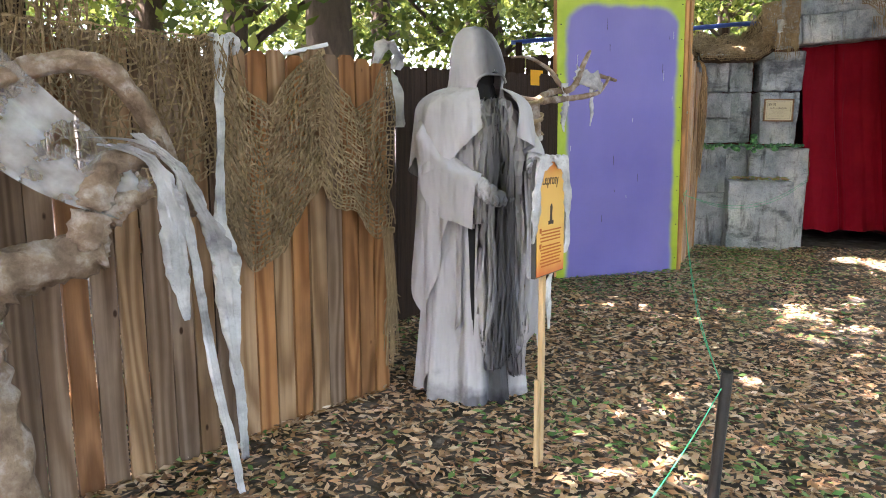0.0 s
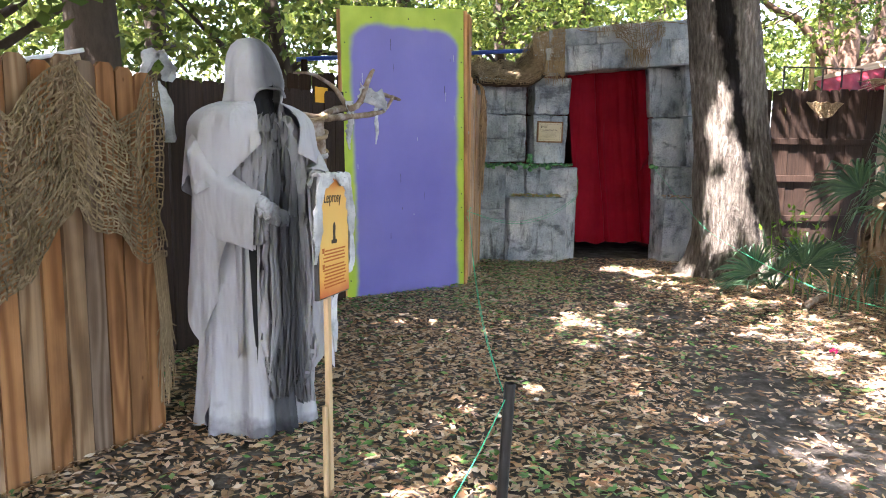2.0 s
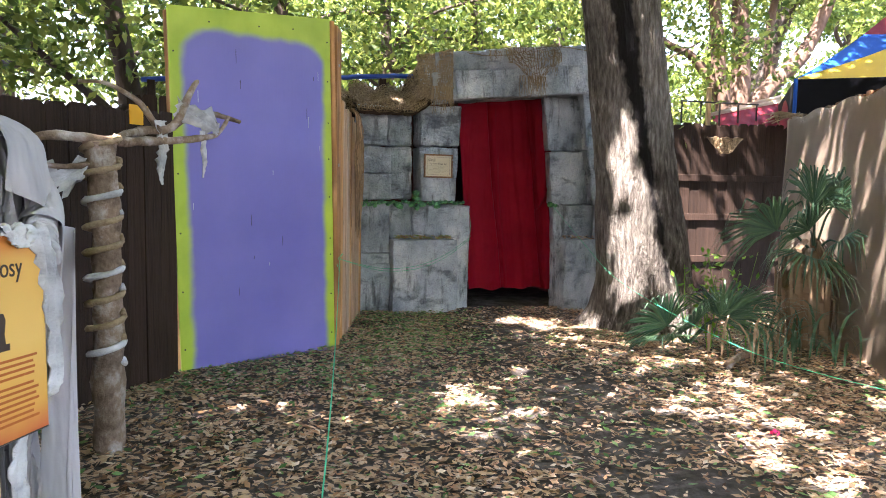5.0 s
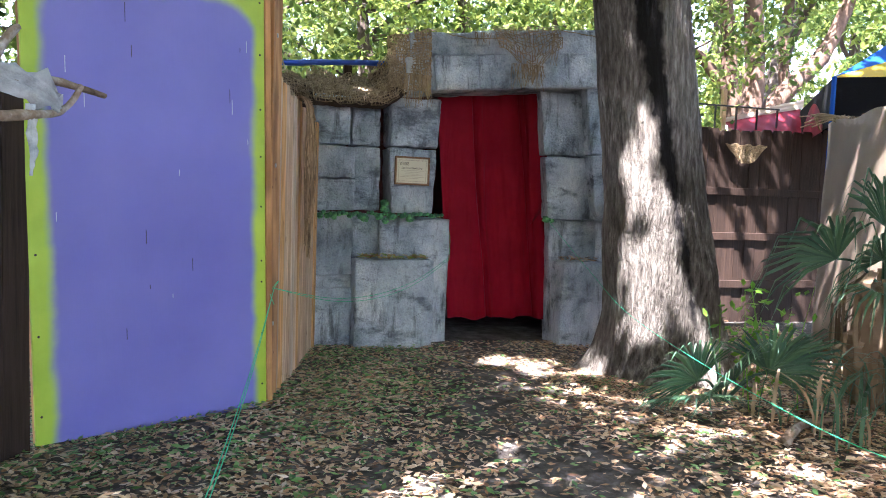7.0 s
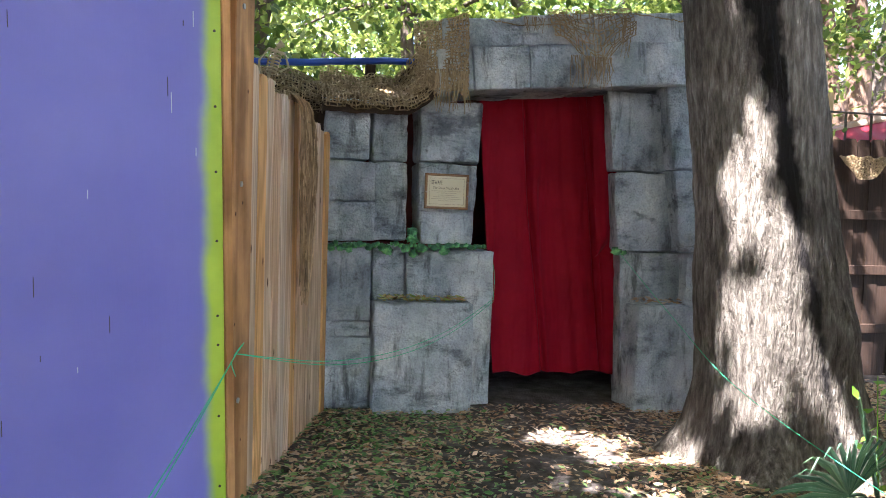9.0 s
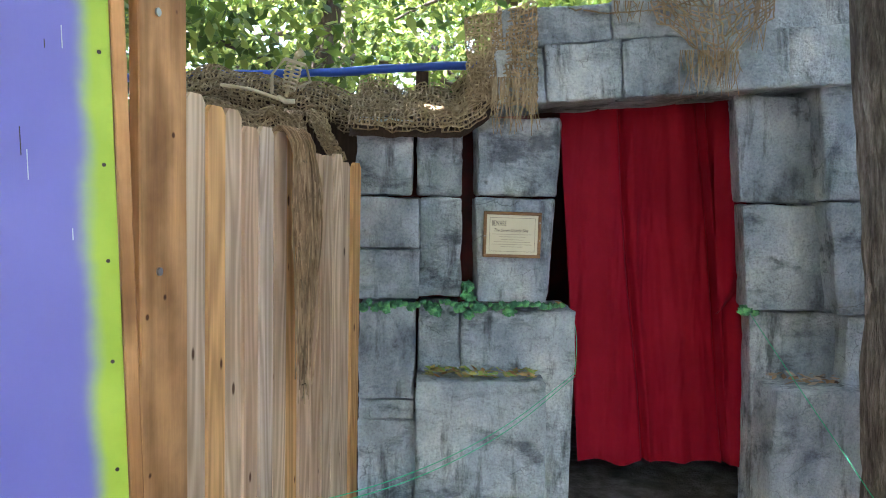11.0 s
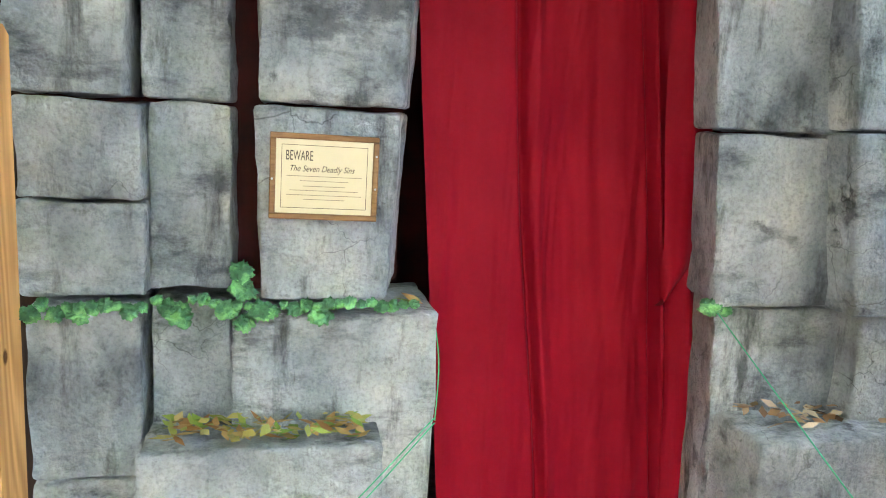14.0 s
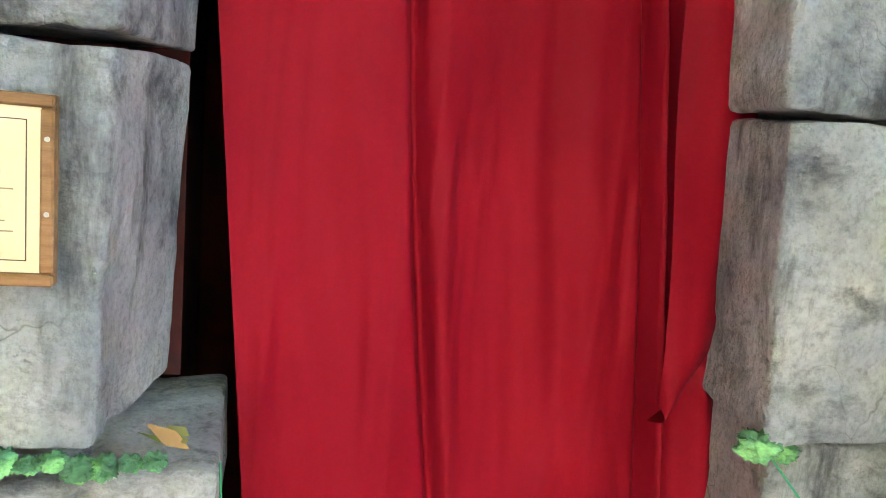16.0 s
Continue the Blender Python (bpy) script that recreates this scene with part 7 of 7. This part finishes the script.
    w = holder("weed_sapling", pose(1.60, -2.42, gz(1.6, -2.4)), "bright yellow-green weed shoots by the oak roots", "plant")
    r = np.random.RandomState(9)
    for i in range(7):
        x, y = r.uniform(-0.25, 0.25), r.uniform(-0.25, 0.25)
        hh = r.uniform(0.4, 1.0)
        bm = bmesh.new()
        tube(bm, [(x, y, 0), (x + r.uniform(-0.05, 0.05), y, hh * 0.5), (x + r.uniform(-0.08, 0.08), y, hh)], [0.005, 0.002], 5)
        part("stem", bm, M_WEED, w)
        k = 26
        zz = r.uniform(0.15, 1.0, k) * hh
        c = np.stack([x + r.normal(0, 0.05, k), y + r.normal(0, 0.05, k), zz], 1)
        leaf_mesh("foliage", c, r.normal(0, 1, (k, 3)), r.normal(0, 0.4, (k, 3)) + [0, 0, 1], r.uniform(0.04, 0.085, k), r.uniform(0.025, 0.045, k), M_WEED, w)
    lg = holder("fallen_stick", pose(1.15, -3.25, 0.03, 0, 0, 25), "rotting grey stick lying in the leaves", "branch")
    bm = bmesh.new()
    tube(bm, smooth_path([(0, 0, 0), (0.3, 0.04, 0.03), (0.6, -0.02, 0.02)], 6), [0.03, 0.025, 0.012], 8, rough=0.4)
    part("wood", bm, M_DRIFT, lg, smooth=True)
    fl = holder("pink_flower", pose(0.42, -4.62, 0.02), "single pink fallen blossom on the leaves", "flower")
    leaf_mesh("petals", r.normal(0, 0.012, (8, 3)) + [0, 0, 0.02], r.normal(0, 1, (8, 3)), r.normal(0, 1, (8, 3)), 0.035, 0.022, surf("pink_petal", [(0.6, 0.02, 0.12), (0.7, 0.05, 0.2)], 10, bump=0.0), fl)


palmettos()


# ---- tarp wall, rail, tent ----
def tarp_wall():
    h = holder("tan_tarp_wall", pose(0, 0, 0), "tan canvas sheet hung along a board wall", "tarp", kind="structure")
    a, b = Vector((3.66, -0.72)), Vector((1.45, -4.95))
    bm = bmesh.new()
    g = []
    d = (b - a).normalized()
    n = Vector((d.y, -d.x))
    for j in range(25):
        v = j / 24
        row = []
        for i in range(61):
            u = i / 60
            p = a.lerp(b, u)
            o = 0.010 * math.sin(u * 16 + v * 1.5) * (0.3 + v) + 0.015 * noise.noise(Vector((u * 9, v * 4, 2)))
            top = 2.10 - 0.02 * u + 0.02 * math.sin(u * 31)
            z = top + (0.0 - top) * v + (0.04 * math.sin(u * 6) if v > 0.95 else 0)
            row.append(Vector((p.x + n.x * o, p.y + n.y * o, max(z, gz(p.x, p.y) + 0.005))))
        g.append(row)
    loft(bm, g, closed=False)
    bmesh.ops.solidify(bm, geom=bm.faces[:], thickness=0.004)
    part("canvas", bm, M_TARP, h, smooth=True)
    plank_fence("fence_behind_tarp", (a.x + abs(n.x) * 0.12, a.y - 0.02), (b.x + abs(n.x) * 0.12, b.y - 0.02), 2.13, 0.14, 0.02, M_OLD, "plain board fence behind the tan canvas", seed=31, rails=False)
    r = holder("net_scrap", pose(3.5, -0.85, 2.12), "twist of pale netting tied at the canvas corner", "net")
    for i in range(12):
        rr = random.Random(i)
        bm = bmesh.new()
        tube(bm, smooth_path([(rr.uniform(-0.3, 0.0), rr.uniform(-0.05, 0.05), rr.uniform(-0.1, 0.05)), (rr.uniform(-0.1, 0.1), 0.02, rr.uniform(0.0, 0.06)), (rr.uniform(0.05, 0.35), -0.1, rr.uniform(-0.06, 0.04))], 5), 0.006, 4)
        part("strand", bm, M_BURLAP, r)


tarp_wall()


def fence_scrap():
    h = holder("net_on_fence", pose(0, 0, 0), "pale net scrap draped on the brown fence rail", "net")

    def sheet(u, v):
        return 3.75 + 0.55 * u, 0.90 - 0.02 * v, 2.0 - (0.22 * math.sin(u * 3.14)) * v - 0.01 * math.sin(u * 20)

    net(sheet, 34, 14, 0.005, "netting", M_BURLAP, h, wob=0.3, seed=16)
    r = holder("black_railing", pose(4.1, 2.1, 0), "thin black metal railing beyond the fence", "railing")
    part("top_rail", new_box(0.0, 1.37, -0.012, 0.012, 2.60, 2.622, 0.003), M_BLACK, r)
    part("low_rail", new_box(0.0, 1.37, -0.012, 0.012, 1.9, 1.922, 0.003), M_BLACK, r)
    for i in range(5):
        x = 0.33 * i + 0.02
        part("baluster", new_box(x - 0.010, x + 0.010, -0.010, 0.010, 0.0 if i in (0, 4) else 1.923, 2.599), M_BLACK, r)


fence_scrap()


def tent():
    h = holder("carnival_tent", pose(4.22, -0.16, 0), "striped red, blue and yellow canvas canopy with a black valance", "tent")
    ez, pk, side = 2.66, 4.05, 3.1
    e1, e2 = Vector((0.81, -0.59, 0)), Vector((0.59, 0.81, 0))
    c = [Vector((0, 0, ez)), e1 * side + Vector((0, 0, ez)), (e1 + e2) * side + Vector((0, 0, ez)), e2 * side + Vector((0, 0, ez))]
    peak = (e1 + e2) * side / 2 + Vector((0, 0, pk))
    for s in range(4):
        a, b = c[s], c[(s + 1) % 4]

        def bound(k, u):
            one = 0.50 * math.sin(math.pi * min(max(u, 0), 1)) ** 0.8
            return (0.0, one, max(one, 0.52), 1.0)[k]

        for k, mt in ((0, M_YELLOW), (1, M_BLUECANVAS), (2, M_REDCANVAS)):
            bm = bmesh.new()
            g = []
            for j in range(9):
                row = []
                for i in range(25):
                    u = i / 24
                    v = bound(k, u) + (bound(k + 1, u) - bound(k, u)) * j / 8
                    p = a.lerp(b, u).lerp(peak, v)
                    p.z = ez + (pk - ez) * (0.75 * v + 0.25 * v * v) - 0.05 * math.sin(u * 3.14) * (1 - v)
                    row.append(p)
                g.append(row)
            loft(bm, g, closed=False)
            part("roof_panel", bm, mt, h, smooth=True)
        out = Vector(((b - a).y, -(b - a).x, 0)).normalized() * 0.012
        bm = bmesh.new()
        g = [[a.lerp(b, i / 20) + out + Vector((0, 0, -0.01 - 0.50 * j / 4)) for i in range(21)] for j in range(5)]
        loft(bm, g, closed=False)
        part("valance", bm, M_BLACKCANVAS, h, smooth=True)
        bm = bmesh.new()
        g = []
        for j in range(5):
            row = []
            for i in range(21):
                u = 0.16 + 0.68 * i / 20
                top = -0.10 - 0.36 * (abs(u - 0.5) / 0.34) ** 2
                row.append(a.lerp(b, u) + out * 1.6 + Vector((0, 0, top + (-0.52 - top) * j / 4)))
            g.append(row)
        loft(bm, g, closed=False)
        part("valance_swag", bm, M_REDCANVAS, h, smooth=True)
        bm = bmesh.new()
        tube(bm, [(a.x, a.y, 0), (a.x, a.y, ez)], 0.025, 8)
        part("pole", bm, M_BLUECANVAS, h)
    r = holder("slack_canvas_awning", pose(5.2, 1.9, 0), "slack padded red awning with a pale yellow edge", "awning")
    bm = bmesh.new()
    g = []
    for j in range(17):
        v = j / 16
        g.append([Vector((-0.42 + 1.25 * u, -0.02 + 0.5 * v - 0.12 * math.sin(v * 3.14) + 0.03 * math.sin(u * 22) * math.sin(v * 9), 2.02 + (0.40 + 0.28 * u) * v)) for u in [i / 30 for i in range(31)]])
    loft(bm, g, closed=False)
    part("padded_sheet", bm, M_REDCANVAS, r, smooth=True)
    bm = bmesh.new()
    ribbon(bm, [(-0.45, 0.46, 2.44), (0.1, 0.46, 2.58), (0.9, 0.46, 2.76)], [0.05, 0.09, 0.14], (0.1, 0.2, 1), 0.05, 8, 0.05, 2)
    part("edge_band", bm, M_TARP, r, "pale sun-bleached edge")
    for x in (-0.42, 0.8):
        bm = bmesh.new()
        tube(bm, [(x, 0.5, 0), (x, 0.5, 2.45 if x < 0 else 2.72)], 0.025, 8)
        part("pole", bm, M_BLACK, r)
    p = holder("bare_wood_post", pose(4.72, 2.3, 0), "thin bare wooden post beyond the railing", "post")
    part("timber", new_box(-0.03, 0.03, -0.03, 0.03, -0.02, 2.86, 0.004), M_STICK, p)


tent()
litter()
